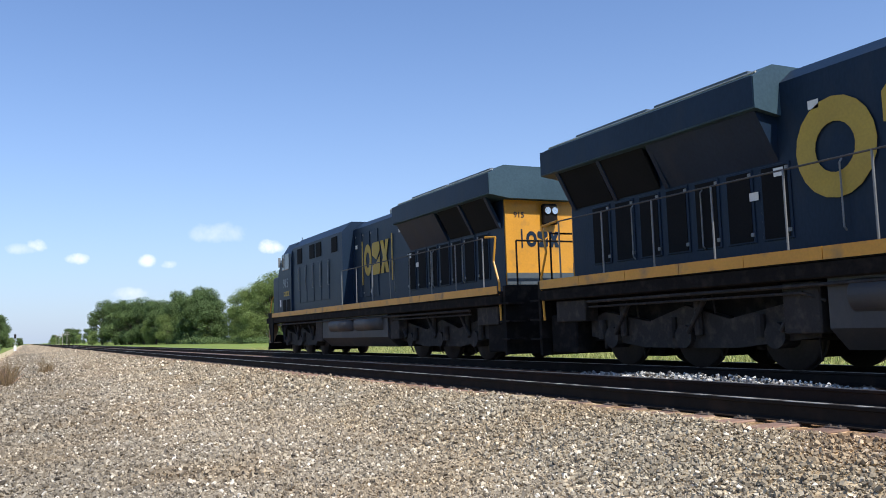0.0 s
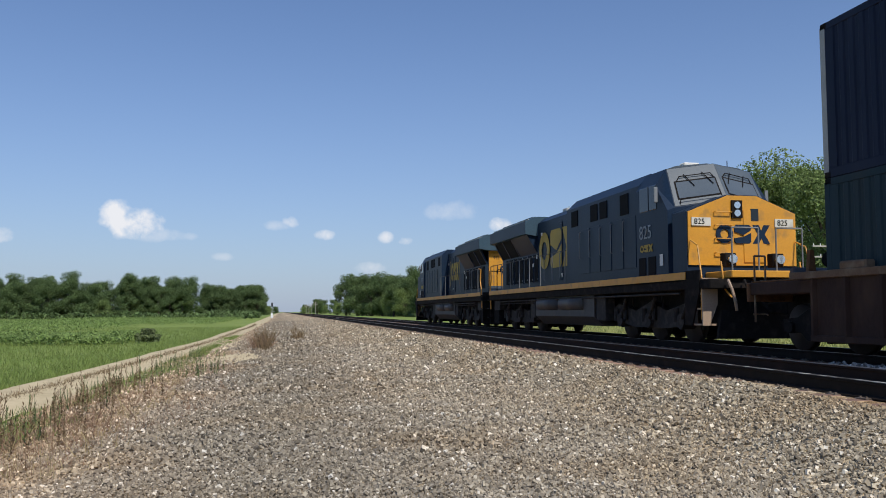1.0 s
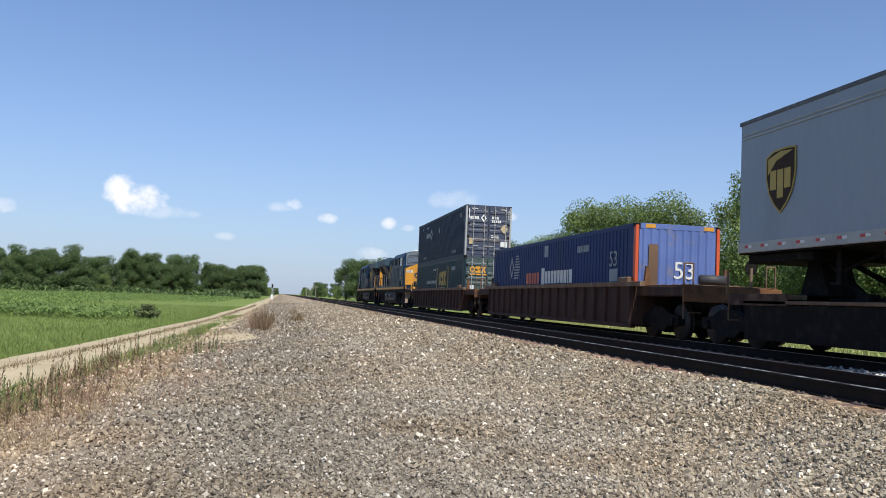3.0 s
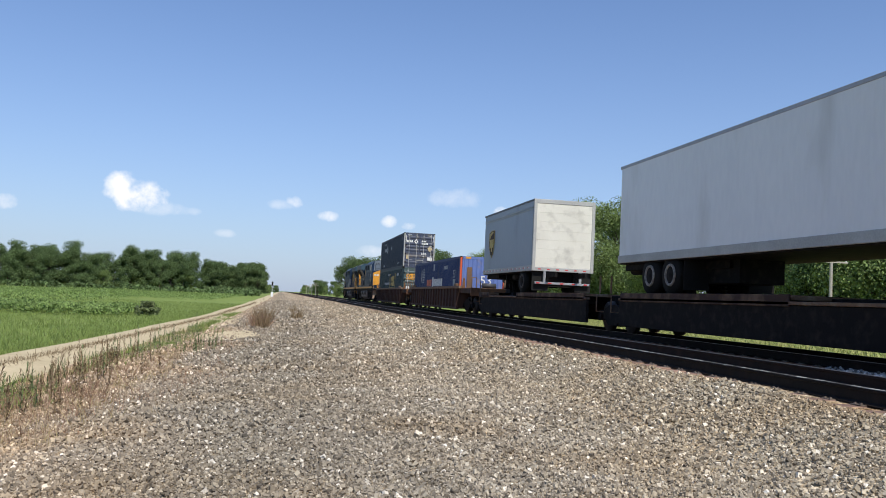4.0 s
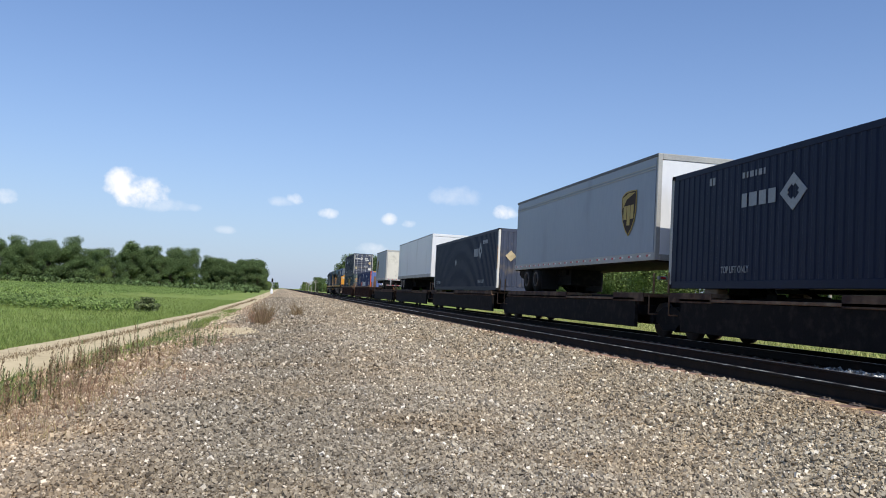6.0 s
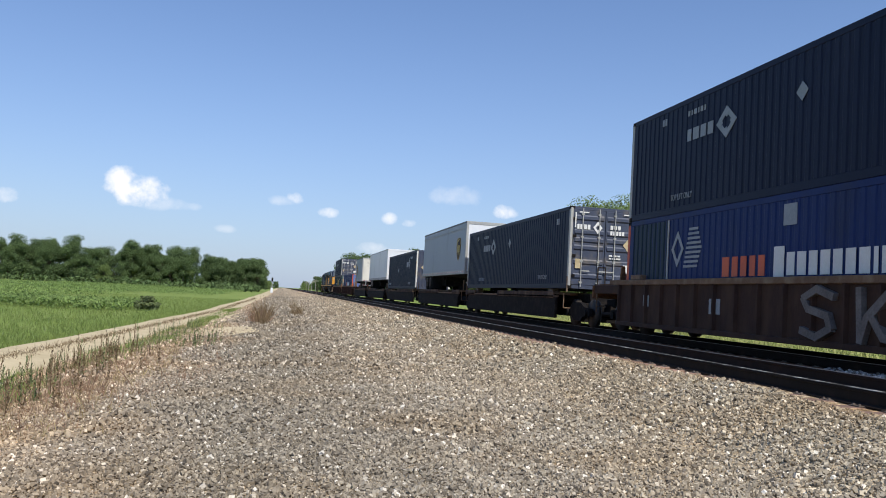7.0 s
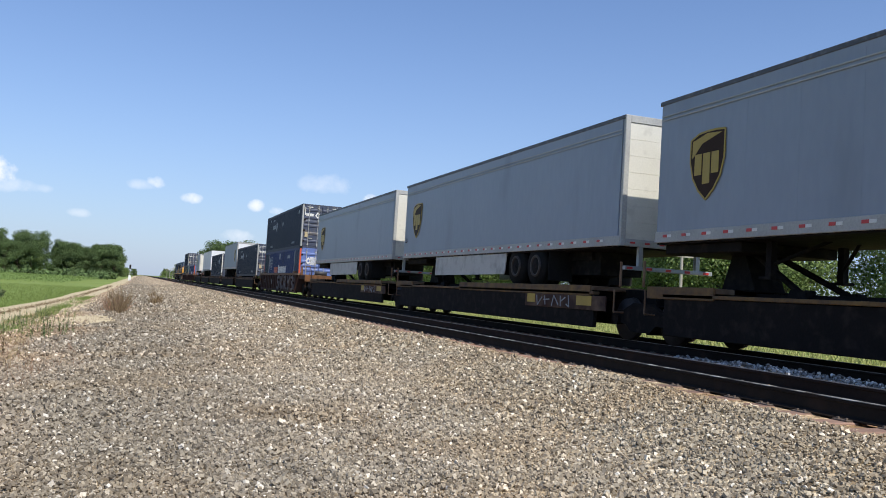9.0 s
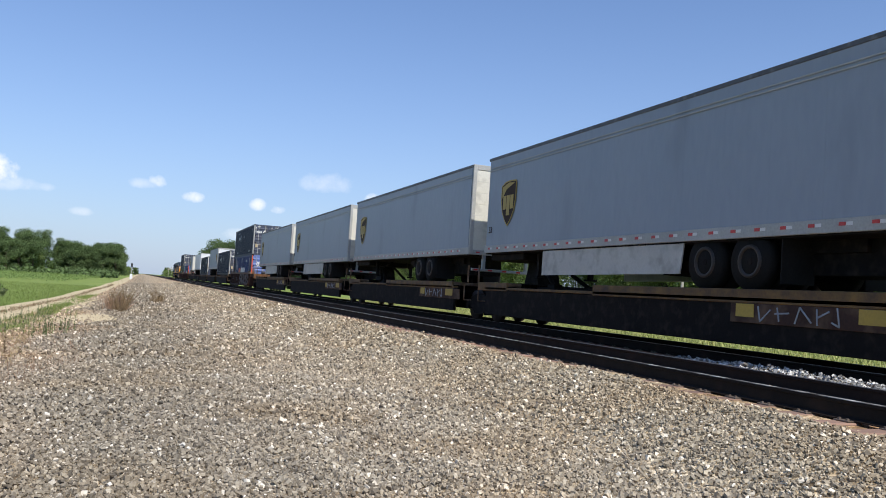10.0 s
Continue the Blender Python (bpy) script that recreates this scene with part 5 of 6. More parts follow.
def decor_navy(co, W, L, H, door_side=True, front_at=None):
    f = side_frame(-W - 0.002, 0, 0)     # reads towards -y
    bm = B()
    a = -4.75
    bars(bm, f, a + 0.1, 1.78, (0.20, 0.30, 0.26, 0.26), 0.30, 0.09)
    ring_outline(bm, f, -2.75, 1.93, 0.46, 0.38, 0.55)
    for dx, dz in ((-0.30, 0.0), (0.30, 0.0), (0.0, 0.24), (0.0, -0.24)):
        poly(bm, f, [(-2.75 + dx - 0.15, 1.93 + dz), (-2.75 + dx, 1.93 + dz - 0.13), (-2.75 + dx + 0.15, 1.93 + dz), (-2.75 + dx, 1.93 + dz + 0.13)], 0.009)
    bars(bm, f, a + 0.1, 2.42, (0.10, 0.06, 0.14, 0.06, 0.12, 0.06), 0.13, 0.07)
    pieces("side_emblem", bm, GREYMARK, co, "pale bar and diamond emblem")
    bm = B()
    poly(bm, f, [(-0.06, 1.98), (0.14, 1.78), (0.34, 1.98), (0.14, 2.18)])
    bars(bm, f, -6.1, 2.42, (0.10, 0.10), 0.18, 0.05)
    bars(bm, f, 6.6, 2.32, (0.12, 0.12), 0.22, 0.05)
    pieces("small_mark", bm, GREYMARK, co, "small pale marks")
    for x in (-5.45, 4.55):
        text_part("lettering", "TOP LIFT ONLY", 0.22, f @ Matrix.Translation((x, 0.35, 0.004)), GREYMARK, co, "pale stencilled lettering", 0.75)


def end_marks(co, W, L, H, emblem=True):
    e = end_frame(0, -L - 0.07, 0)
    bm = B()
    if emblem:
        bars(bm, e, -1.06, 2.10, (0.08, 0.11, 0.10, 0.10), 0.17, 0.03)
        ring_outline(bm, e, -0.30, 2.18, 0.17, 0.22, 0.45)
        bars(bm, e, 0.17, 2.15, (0.1, 0.1, 0.1), 0.14, 0.04)
        bars(bm, e, 0.17, 1.95, (0.08, 0.08, 0.08, 0.08, 0.08), 0.14, 0.03)
    for x in (-1.0, 0.66):
        plate(bm, e, x, x + 0.36, H - 0.22, H - 0.18)
    for s in (-1, 1):
        plate(bm, e, s * (W - 0.17) - 0.02, s * (W - 0.17) + 0.02, H - 0.75, H - 0.22)
    plate(bm, e, 0.7, 1.08, 0.62, 0.92)
    bars(bm, e, 0.15, 1.2, (0.12, 0.14, 0.1), 0.05, 0.03)
    bars(bm, e, 0.15, 1.1, (0.1, 0.12, 0.16), 0.05, 0.03)
    pieces("end_marking", bm, WHITE, co, "white bars and emblem on the doors")
    bm = B()
    poly(bm, e, [(0.66, 1.62), (0.88, 1.36), (1.1, 1.62), (0.88, 1.88)])
    plate(bm, e, -1.08, -0.86, 0.72, 1.05)
    pieces("placard", bm, SOIL, co, "tan diamond placard and label")


def navy_doors(co, W, L, H):
    decor_navy(co, W, L, H)
    end_marks(co, W, L, H)


def navy_blank_end(co, W, L, H):
    f = side_frame(-W - 0.002, 0, 0)
    bm = B()
    bars(bm, f, 3.1, 1.72, (0.17, 0.22, 0.2, 0.2), 0.4, 0.06)
    ring_outline(bm, f, 4.5, 1.98, 0.36, 0.42, 0.42)
    poly(bm, f, [(-1.7, 1.55), (-1.5, 1.35), (-1.3, 1.55), (-1.5, 1.75)])
    bars(bm, f, 5.0, 2.3, (0.15, 0.06, 0.12, 0.06, 0.1, 0.14), 0.18, 0.06)
    pieces("side_emblem", bm, GREYMARK, co, "pale bar and diamond emblem")
    for x in (-7.3, 4.2):
        text_part("lettering", "TOP LIFT ONLY", 0.24, f @ Matrix.Translation((x, 0.35, 0.004)), GREYMARK, co, "pale stencilled lettering", 0.8)
    e = end_frame(0, -L - 0.04, 0)
    bm = B()
    bars(bm, e, -0.35, 1.72, (0.1, 0.13, 0.12, 0.12), 0.16, 0.03)
    ring_outline(bm, e, 0.48, 1.8, 0.16, 0.2, 0.45)
    pieces("end_emblem", bm, WHITE, co, "white bar and diamond emblem")
    bm = B()
    poly(bm, e, [(-0.95, 1.62), (-0.68, 1.36), (-0.41, 1.62), (-0.68, 1.88)])
    pieces("placard", bm, SOIL, co, "tan diamond placard")
    bm = plate(B(), side_frame(-W - 0.006, 0, 0), L - 0.08, L + 0.01, 1.0, 2.1)
    part("height_mark", bm, YELLOW, co, "yellow height marking on the white post")


def green_decor(co, W, L, H):
    f = side_frame(-W - 0.002, 0, 0)
    bm = B()
    block_emblem(bm, f, 0.72, 3.05, 1.38, 2.24)
    for c, d in ((-0.08, 1), (3.55, -1)):
        plate(bm, f, c, c + 0.16, 1.02, 2.46)
        plate(bm, f, *sorted((c + 0.08, c + 0.08 + d * 0.3)), 2.40, 2.50, 0.008)
    pieces("side_emblem", bm, DULLYELLOW, co, "dull yellow bracketed block emblem")
    text_part("lettering", "INTERMODAL", 0.36, f @ Matrix.Translation((0.72, 1.02, 0.004)), DULLYELLOW, co, "dull yellow capital lettering", 0.98)
    bm = B()
    bars(bm, f, -3.75, 1.52, (0.22, 0.4, 0.5, 0.3, 0.45, 0.4, 0.45), 0.2, 0.12)
    bars(bm, f, -1.4, 2.35, (0.12, 0.25, 0.2, 0.3), 0.12)
    bars(bm, f, 4.6, 2.25, (0.3, 0.1, 0.12, 0.12, 0.1, 0.12), 0.2)
    pieces("slogan_bar", bm, GREYMARK, co, "faded line of script along the side")
    e = end_frame(0, -L - 0.07, 0)
    bm = B()
    block_emblem(bm, e, -0.98, -0.06, 2.05, 2.4)
    bars(bm, e, -0.98, 1.92, (0.3, 0.3, 0.25), 0.08)
    bars(bm, e, -0.95, 0.35, (0.12, 0.3, 0.2), 0.14)
    pieces("end_emblem", bm, YELLOW, co, "yellow block emblem on the door")
    bm = B()
    plate(bm, e, -0.98, -0.72, 1.1, 1.36)
    plate(bm, e, 0.25, 0.5, 1.1, 1.3)
    bars(bm, e, 0.2, 0.45, (0.2, 0.2, 0.15), 0.1)
    pieces("end_label", bm, WHITE, co, "small white labels")


def blue_side(co, W, L, H, single):
    f = side_frame(-W - 0.002, 0, 0)
    bm = B()
    ring_outline(bm, f, -4.95, 1.98, 0.34, 0.46, 0.62, 4)
    for k in range(9):
        plate(bm, f, -4.6 + 0.03 * k, -3.7 - 0.05 * abs(k - 4), 1.50 + k * 0.115, 1.56 + k * 0.115)
    pieces("side_emblem", bm, GREYMARK, co, "pale striped ring emblem")
    bm = B()
    bars(bm, f, -2.7, 1.25, (0.30, 0.24, 0.24, 0.22, 0.24), 0.44, 0.12)
    pieces("red_lettering_bar", bm, POSTRED, co, "faded red brand bars")
    bm = B()
    bars(bm, f, -0.65, 1.22, (0.36,), 0.62, 0.1)
    bars(bm, f, -0.2, 1.25, (0.26, 0.28, 0.26, 0.28, 0.26, 0.27, 0.28, 0.11, 0.30), 0.46, 0.09)
    pieces("white_lettering_bar", bm, WHITE, co, "large white brand bars")
    bm = B()
    plate(bm, f, -0.35, 0.1, 2.25, 2.68)
    if single:
        plate(bm, f, 6.2, 6.85, 1.24, 1.62)
    bars(bm, f, 3.3, 2.25, (0.12, 0.12, 0.12, 0.05, 0.12, 0.12, 0.12), 0.22)
    pieces("white_label", bm, GREYMARK, co, "pale grey label squares")
    if single:
        text_part("length_mark", "53", 0.66, f @ Matrix.Translation((6.15, 1.7, 0.004)), GREYMARK, co, "pale length figure")
    else:
        for y0, y1 in ((-7.7, -6.2), (5.5, 7.7)):
            part("repainted_panel", corrugated(-W - 0.001, y0, y1, 0.19, H - 0.15, 0.27, 0.018, -1), PANELTEAL, co, "dark teal repainted side panel")
            part("panel_seam", box(B(), -W - 0.012, -W + 0.01, min(abs(y0), abs(y1)) * (1 if y0 > 0 else -1) - 0.03, min(abs(y0), abs(y1)) * (1 if y0 > 0 else -1) + 0.03, 0.18, H - 0.14), POSTGREY, co)


def blue_single(co, W, L, H):
    blue_side(co, W, L, H, True)
    e = end_frame(0, -L - 0.04, 0)
    text_part("length_mark", "53", 0.7, e @ Matrix.Translation((-0.15, 1.35, 0.004)), WHITE, co, "white length figure")
    part("white_label", plate(B(), e, -0.2, 0.55, 0.5, 1.15), WHITE, co, "white square label")
    part("rust_streak", plate(B(), e, -0.9, -0.62, 0.7, 2.3), DECKRUST, co, "rusty streak")
    part("hazard_stripe", plate(B(), end_frame(0, -L - 0.024, 0), -1.0, -0.7, H - 0.13, H - 0.02), YELLOW, co, "yellow hazard stripe")
    part("hazard_stripe", plate(B(), end_frame(0, -L - 0.024, 0), 0.8, 1.1, H - 0.13, H - 0.02), YELLOW, co, "yellow hazard stripe")


def blue_doors(co, W, L, H):
    blue_side(co, W, L, H, False)
    e = end_frame(0, -L - 0.07, 0)
    bm = B()
    for c in (-0.72, 0.42):
        ring_outline(bm, e, c, 2.05, 0.2, 0.24, 0.45)
        for k in range(8):
            plate(bm, e, c + 0.1, c + 0.62 - 0.04 * abs(k - 3.5), 1.80 + k * 0.065, 1.84 + k * 0.065)
    bars(bm, e, -1.0, 0.18, (0.4,), 0.1)
    bars(bm, e, 0.55, 1.0, (0.1, 0.1, 0.1), 0.13)
    bars(bm, e, 0.55, 0.62, (0.14, 0.14), 0.3)
    pieces("end_emblem", bm, WHITE, co, "white striped diamond emblems")


def trailer(name, label, half, skin, tail, emblem, skirt, tyres_at, roll_door):
    """A highway trailer, origin under its middle at the height of its tyres' feet, doors towards -y."""
    W, Z0, Z1 = 1.295, 0.90, 3.80
    tr = thing(name, label, "semi trailer", "trailers on the train")
    part("body", box(B(), -W + 0.02, W - 0.02, -half + 0.03, half, Z0 + 0.05, Z1 - 0.02, 0.02), skin, tr, "smooth panelled body")
    n = int(2 * half / 1.22)
    for s in (-1, 1):
        for k in range(n):
            y = -half + 0.1 + k * (2 * half - 0.2) / n
            part("side_panel", box(B(), s * (W - 0.012) - 0.012, s * (W - 0.012) + 0.012, y + 0.001, y + (2 * half - 0.2) / n - 0.001, Z0 + 0.22, Z1 - 0.09), skin, tr)
        part("top_rail", box(B(), *sorted((s * (W - 0.03), s * (W + 0.012))), -half, half + 0.02, Z1 - 0.09, Z1, 0.01), DARKRAIL if skin is TRAILERGREY else ALU, tr, "dark weathered top rail")
        part("bottom_rail", box(B(), *sorted((s * (W - 0.03), s * (W + 0.015))), -half, half, Z0, Z0 + 0.22, 0.01), POSTGREY, tr, "aluminium bottom rail")
        f = side_frame(-W - 0.016, 0, 0) if s < 0 else Matrix(((0, 0, 1, W + 0.016), (1, 0, 0, 0), (0, 1, 0, 0), (0, 0, 0, 1)))
        if emblem:
            bm, bw = B(), B()
            k = -half + 0.3
            while k < half - 0.4:
                plate(bm, f, k, k + 0.13, Z0 + 0.10, Z0 + 0.155)
                plate(bw, f, k + 0.14, k + 0.27, Z0 + 0.10, Z0 + 0.155)
                k += 0.62
            pieces("red_reflector_strip", bm, REDMARK, tr, "red reflector squares along the rail")
            pieces("white_reflector_strip", bw, WHITE, tr, "white reflector squares along the rail")
            bm = B()
            for z in (Z1 - 0.34, Z1 - 0.42):
                plate(bm, f, -half + 0.1, half - 0.1, z, z + 0.025)
            pieces("rivet_line", bm, POSTGREY, tr, "pale seam lines below the roof")
        if emblem:
            g = 1 if s > 0 else -1
            c = g * (half - 1.65) if emblem == "front" else -g * (half - 1.75)
            c = c - 0.55 if s < 0 else c - 0.45
            top, low = 2.95, 1.66
            sh = [(0.0, top - 0.12), (0.25, top - 0.02), (0.5, top), (0.75, top + 0.0), (1.0, top - 0.02), (1.0, low + 0.75), (0.9, low + 0.42), (0.72, low + 0.18), (0.5, low), (0.28, low + 0.18), (0.1, low + 0.42), (0.0, low + 0.75)]
            part("shield_emblem", poly(B(), f, [(c + x, z) for x, z in sh[::-1]][::-1], 0.008), BROWNLOGO, tr, "dark brown shield emblem with gold trim")
            bm = B()
            poly(bm, f, [(c + 0.06, top - 0.15), (c + 0.06, top - 0.48), (c + 0.35, top - 0.22), (c + 0.92, top - 0.07), (c + 0.5, top - 0.04)], 0.012)
            for q in range(3):
                poly(bm, f, [(c + 0.14 + q * 0.25, low + (0.48 if q != 1 else 0.3)), (c + 0.35 + q * 0.25, low + (0.48 if q != 1 else 0.3)), (c + 0.35 + q * 0.25, low + 0.88), (c + 0.14 + q * 0.25, low + 0.88)], 0.012)
            for pt in range(len(sh)):
                p, q = Vector(sh[pt]) + Vector((c, 0)), Vector(sh[(pt + 1) % len(sh)]) + Vector((c, 0))
                w = (q - p).orthogonal().normalized() * 0.018
                poly(bm, f, [tuple(p + w), tuple(p - w), tuple(q - w), tuple(q + w)], 0.011)
            part("gold_emblem_trim", bm, GOLD, tr, "gold trim and bars of the emblem")
    if skirt:
        text_part("length_mark", "53", 0.26, side_frame(-W - 0.016, half - 0.25, 1.5), BROWNLOGO, tr, "small dark length figure")
    part("roof", box(B(), -W + 0.01, W - 0.01, -half, half, Z1 - 0.015, Z1 + 0.006), ALU, tr)
    # tail
    frame_bm = B()
    for x0, x1, z0, z1 in ((-W, -W + 0.13, Z0, Z1), (W - 0.13, W, Z0, Z1), (-W + 0.13, W - 0.13, Z1 - 0.17, Z1), (-W + 0.13, W - 0.13, Z0, Z0 + 0.16)):
        box(frame_bm, x0, x1, -half - 0.03, -half + 0.06, z0, z1, 0.012)
    pieces("tail_frame", frame_bm, POSTGREY if skin is TRAILERGREY else TRAILERWHITE, tr, "pale rear frame")
    if roll_door:
        for k in range(7):
            h = (Z1 - Z0 - 0.33) / 7
            part("door_slat", box(B(), -W + 0.13, W - 0.13, -half - 0.012, -half + 0.03, Z0 + 0.16 + k * h + 0.0012, Z0 + 0.16 + (k + 1) * h - 0.0012, 0.002), tail, tr, "cream roll-up door slat")
        bm = B()
        for k in range(6):
            plate(bm, end_frame(0, -half - 0.032, 0), -1.05 + k * 0.38, -0.93 + k * 0.38, Z0 + 0.06, Z0 + 0.10)
        pieces("tail_reflector", bm, REDMARK, tr, "red tail reflectors")
    else:
        part("end_panel", box(B(), -W + 0.13, W - 0.13, -half - 0.012, -half + 0.03, Z0 + 0.16, Z1 - 0.17), tail, tr, "white end panel")
        part("vent", box(B(), 0.3, 0.75, -half - 0.03, -half - 0.01, Z1 - 0.42, Z1 - 0.28), POSTGREY, tr)
    for s in (-1, 1):
        part("bumper_post", box(B(), s * 0.75 - 0.05, s * 0.75 + 0.05, -half - 0.02, -half + 0.08, 0.42, Z0), ALU, tr)
    part("bumper", box(B(), -1.15, 1.15, -half - 0.03, -half + 0.08, 0.38, 0.47, 0.01), ALU, tr, "dull rear bumper bar")
    bm = B()
    for k in range(5):
        plate(bm, end_frame(0, -half - 0.034, 0), -1.1 + k * 0.5, -0.96 + k * 0.5, 0.40, 0.45)
    pieces("bumper_reflector", bm, REDMARK, tr)
    part("floor", box(B(), -W + 0.04, W - 0.04, -half + 0.1, half - 0.02, Z0 - 0.03, Z0 + 0.04), BLACKIRON, tr, "dark cross-membered floor")
    # running gear
    part("coupling_plate", box(B(), -1.1, 1.1, half - 2.4, half - 0.1, Z0 - 0.22, Z0 - 0.03, 0.02), BLACKIRON, tr, "black coupling plate under the nose")
    # Oversized box, added so the space under the trailer stays black.
    part("underside_fill", box(B(), -0.58, 0.58, max(-half + 0.4, tyres_at - 2.9), min(half - 0.4, tyres_at + 2.9), 0.30, Z0 + 0.03), BLACKIRON, tr)
    for d in ((-0.62, 0.62) if half > 5 else (0.0,)):
        part("axle", rod(B(), (-1.15, tyres_at + d, 0.5), (1.15, tyres_at + d, 0.5), 0.07, 10), BLACKIRON, tr)
        for s in (-1, 1):
            for x in (0.78, 1.12):
                tyre = part("tyre", rod(B(), (s * (x - 0.14), tyres_at + d, 0.5), (s * (x + 0.10), tyres_at + d, 0.5), 0.5, 28), RUBBER, tr, "black tyre", True)
            bm = B()
            ring = [[bm.verts.new((s * x, tyres_at + d + rr * math.cos(a), 0.5 + rr * math.sin(a))) for a in (2 * math.pi * k / 24 for k in range(24))] for x, rr in ((1.20, 0.30), (1.252, 0.285), (1.252, 0.235), (1.14, 0.20))]
            for p, q in zip(ring, ring[1:]):
                for k in range(24):
                    bm.faces.new((p[k], p[(k + 1) % 24], q[(k + 1) % 24], q[k]))
            bmesh.ops.recalc_face_normals(bm, faces=bm.faces[:])
            rim = part("wheel_rim", bm, WHEELSTEEL if skin is TRAILERGREY else PALERIM, tr, "dusty wheel rim", True)
            part("hub", rod(B(), (s * 1.10, tyres_at + d, 0.5), (s * 1.23, tyres_at + d, 0.5), 0.09, 12, 0.06), BLACKIRON, rim)
    for s in (-1, 1):
        part("mud_flap", box(B(), *sorted((s * 0.55, s * 1.24)), tyres_at - 1.42, tyres_at - 1.40, 0.12, Z0 - 0.03), RUBBER, tr, "black rubber mud flap")
        part("slider_rail", box(B(), s * 0.62 - 0.05, s * 0.62 + 0.05, tyres_at - 2.6, tyres_at + 2.6, 0.66, Z0 - 0.03), BLACKIRON, tr)
        part("air_tank", rod(B(), (s * 0.8, tyres_at + 1.7, 0.72), (s * 0.8, tyres_at + 2.6, 0.72), 0.15, 12), BLACKIRON, tr, "", True)
        part("leg_brace", rod(B(), (s * 0.8, half - 2.83, 0.45), (s * 0.3, half - 3.7, Z0), 0.035), BLACKIRON, tr)
        part("landing_foot", box(B(), s * 0.8 - 0.13, s * 0.8 + 0.13, half - 2.98, half - 2.68, 0.20, 0.25), BLACKIRON, tr)
        part("landing_leg", box(B(), s * 0.8 - 0.06, s * 0.8 + 0.06, half - 2.9, half - 2.76, 0.25, Z0 + 0.02), BLACKIRON, tr)
        if skirt:
            part("side_skirt", prism(B(), [(tyres_at + 1.25, Z0), (tyres_at + 1.35, 0.28), (half - 3.9, 0.24), (half - 3.9, Z0)], "x", s * 1.24 - 0.015, s * 1.24 + 0.015), SKIRT, tr, "pale side skirt panel")
    return tr


# ---------------------------------------------------------------- the train: every vehicle with its place along the train
CARRIED = []


def aboard(ob, c, z=0.0, turned=False):
    CARRIED.append((ob, c, z, turned))
    ob.matrix_basis = pose(XT, c, z, 0, 0, 180 if turned else 0)
    return ob


track("railway_track", XN, RUSTHEAD, "empty near track with dark rusty rails and timber ties")
track("railway_track", XT, RAILHEAD, "far track with polished rails under the train")

aboard(locomotive("locomotive", "navy blue and yellow diesel locomotive leading the freight train", False), 27.2)
aboard(locomotive("locomotive", "navy blue diesel locomotive with yellow nose, running backwards", True), 4.4, turned=True)
aboard(well_car("well_car", "rust brown well car carrying two stacked containers", 11.25, -8.3, 8.55), -18.0)
aboard(container("shipping_container", "dark green ribbed steel container under a navy one", GREENBOX, GREENSUNLIT, GREENBOX, green_decor), -17.85, 0.31)
aboard(container("shipping_container", "navy blue ribbed container stacked on a green one", NAVYBOX, NAVYSUNLIT, POSTGREY, navy_doors), -17.85, 3.21)
aboard(well_car("well_car", "rust brown well car carrying a single blue container", 11.5, -8.3, 8.3), -40.75)
aboard(container("shipping_container", "blue ribbed container with orange red rear posts, alone", BLUEBOX, BLUESUNLIT, BLUEBOX, blue_single, False, POSTRED), -40.75, 0.31)
aboard(spine_unit("spine_car", "black and rust spine car under a short trailer", 8.55, WELLBROWN, first=True), -62.05)
aboard(trailer("semi_trailer", "short silver grey trailer with a cream roll door", 4.15, TRAILERGREY, ROLLDOOR, "front", False, -2.6, True), -58.5, 1.16)
aboard(spine_unit("spine_car", "black and rust spine car under a white trailer", 8.8, WELLBROWN, wheels=1), -79.4)
aboard(trailer("semi_trailer", "plain white long trailer with smooth sides", 8.0, TRAILERWHITE, TRAILERWHITE, "", False, 5.3, False), -79.5, 1.16)
aboard(spine_unit("spine_car", "black and rust spine car under a navy container", 9.1, WELLBROWN, pedestals=1.20), -97.3)
aboard(container("shipping_container", "navy ribbed container with a white rear post on a spine car", NAVYBOX, NAVYSUNLIT, POSTGREY, navy_blank_end, False, POSTWHITE), -97.2, 1.20)
aboard(spine_unit("spine_car", "black and rust spine car under a silver trailer", 8.1, WELLBROWN, wheels=1), -114.5)
aboard(trailer("semi_trailer", "silver grey trailer with a brown shield emblem near its tail", 6.9, TRAILERGREY, TRAILERWHITE, "rear", False, 4.6, False), -115.2, 1.16)
aboard(spine_unit("spine_car", "black and rust spine car under a navy container", 8.5, WELLBROWN, last=True, pedestals=1.285), -131.1)
aboard(container("shipping_container", "navy ribbed container, doors painted paler for sun, on a spine car", NAVYBOX, NAVYSUNLIT, POSTGREY, navy_doors), -131.1, 1.285)
aboard(well_car("well_car", "rust brown well car with sprayed marks under a mixed stack", 11.0, -8.3, 8.3, True), -152.4)
aboard(container("shipping_container", "blue ribbed container, doors painted paler for sun, red posts", BLUEBOX, BLUESUNLIT, POSTRED, blue_doors), -152.4, 0.31)
aboard(container("shipping_container", "navy ribbed container, doors painted paler for sun, on a blue one", NAVYBOX, NAVYSUNLIT, POSTGREY, navy_doors), -152.4, 3.21)
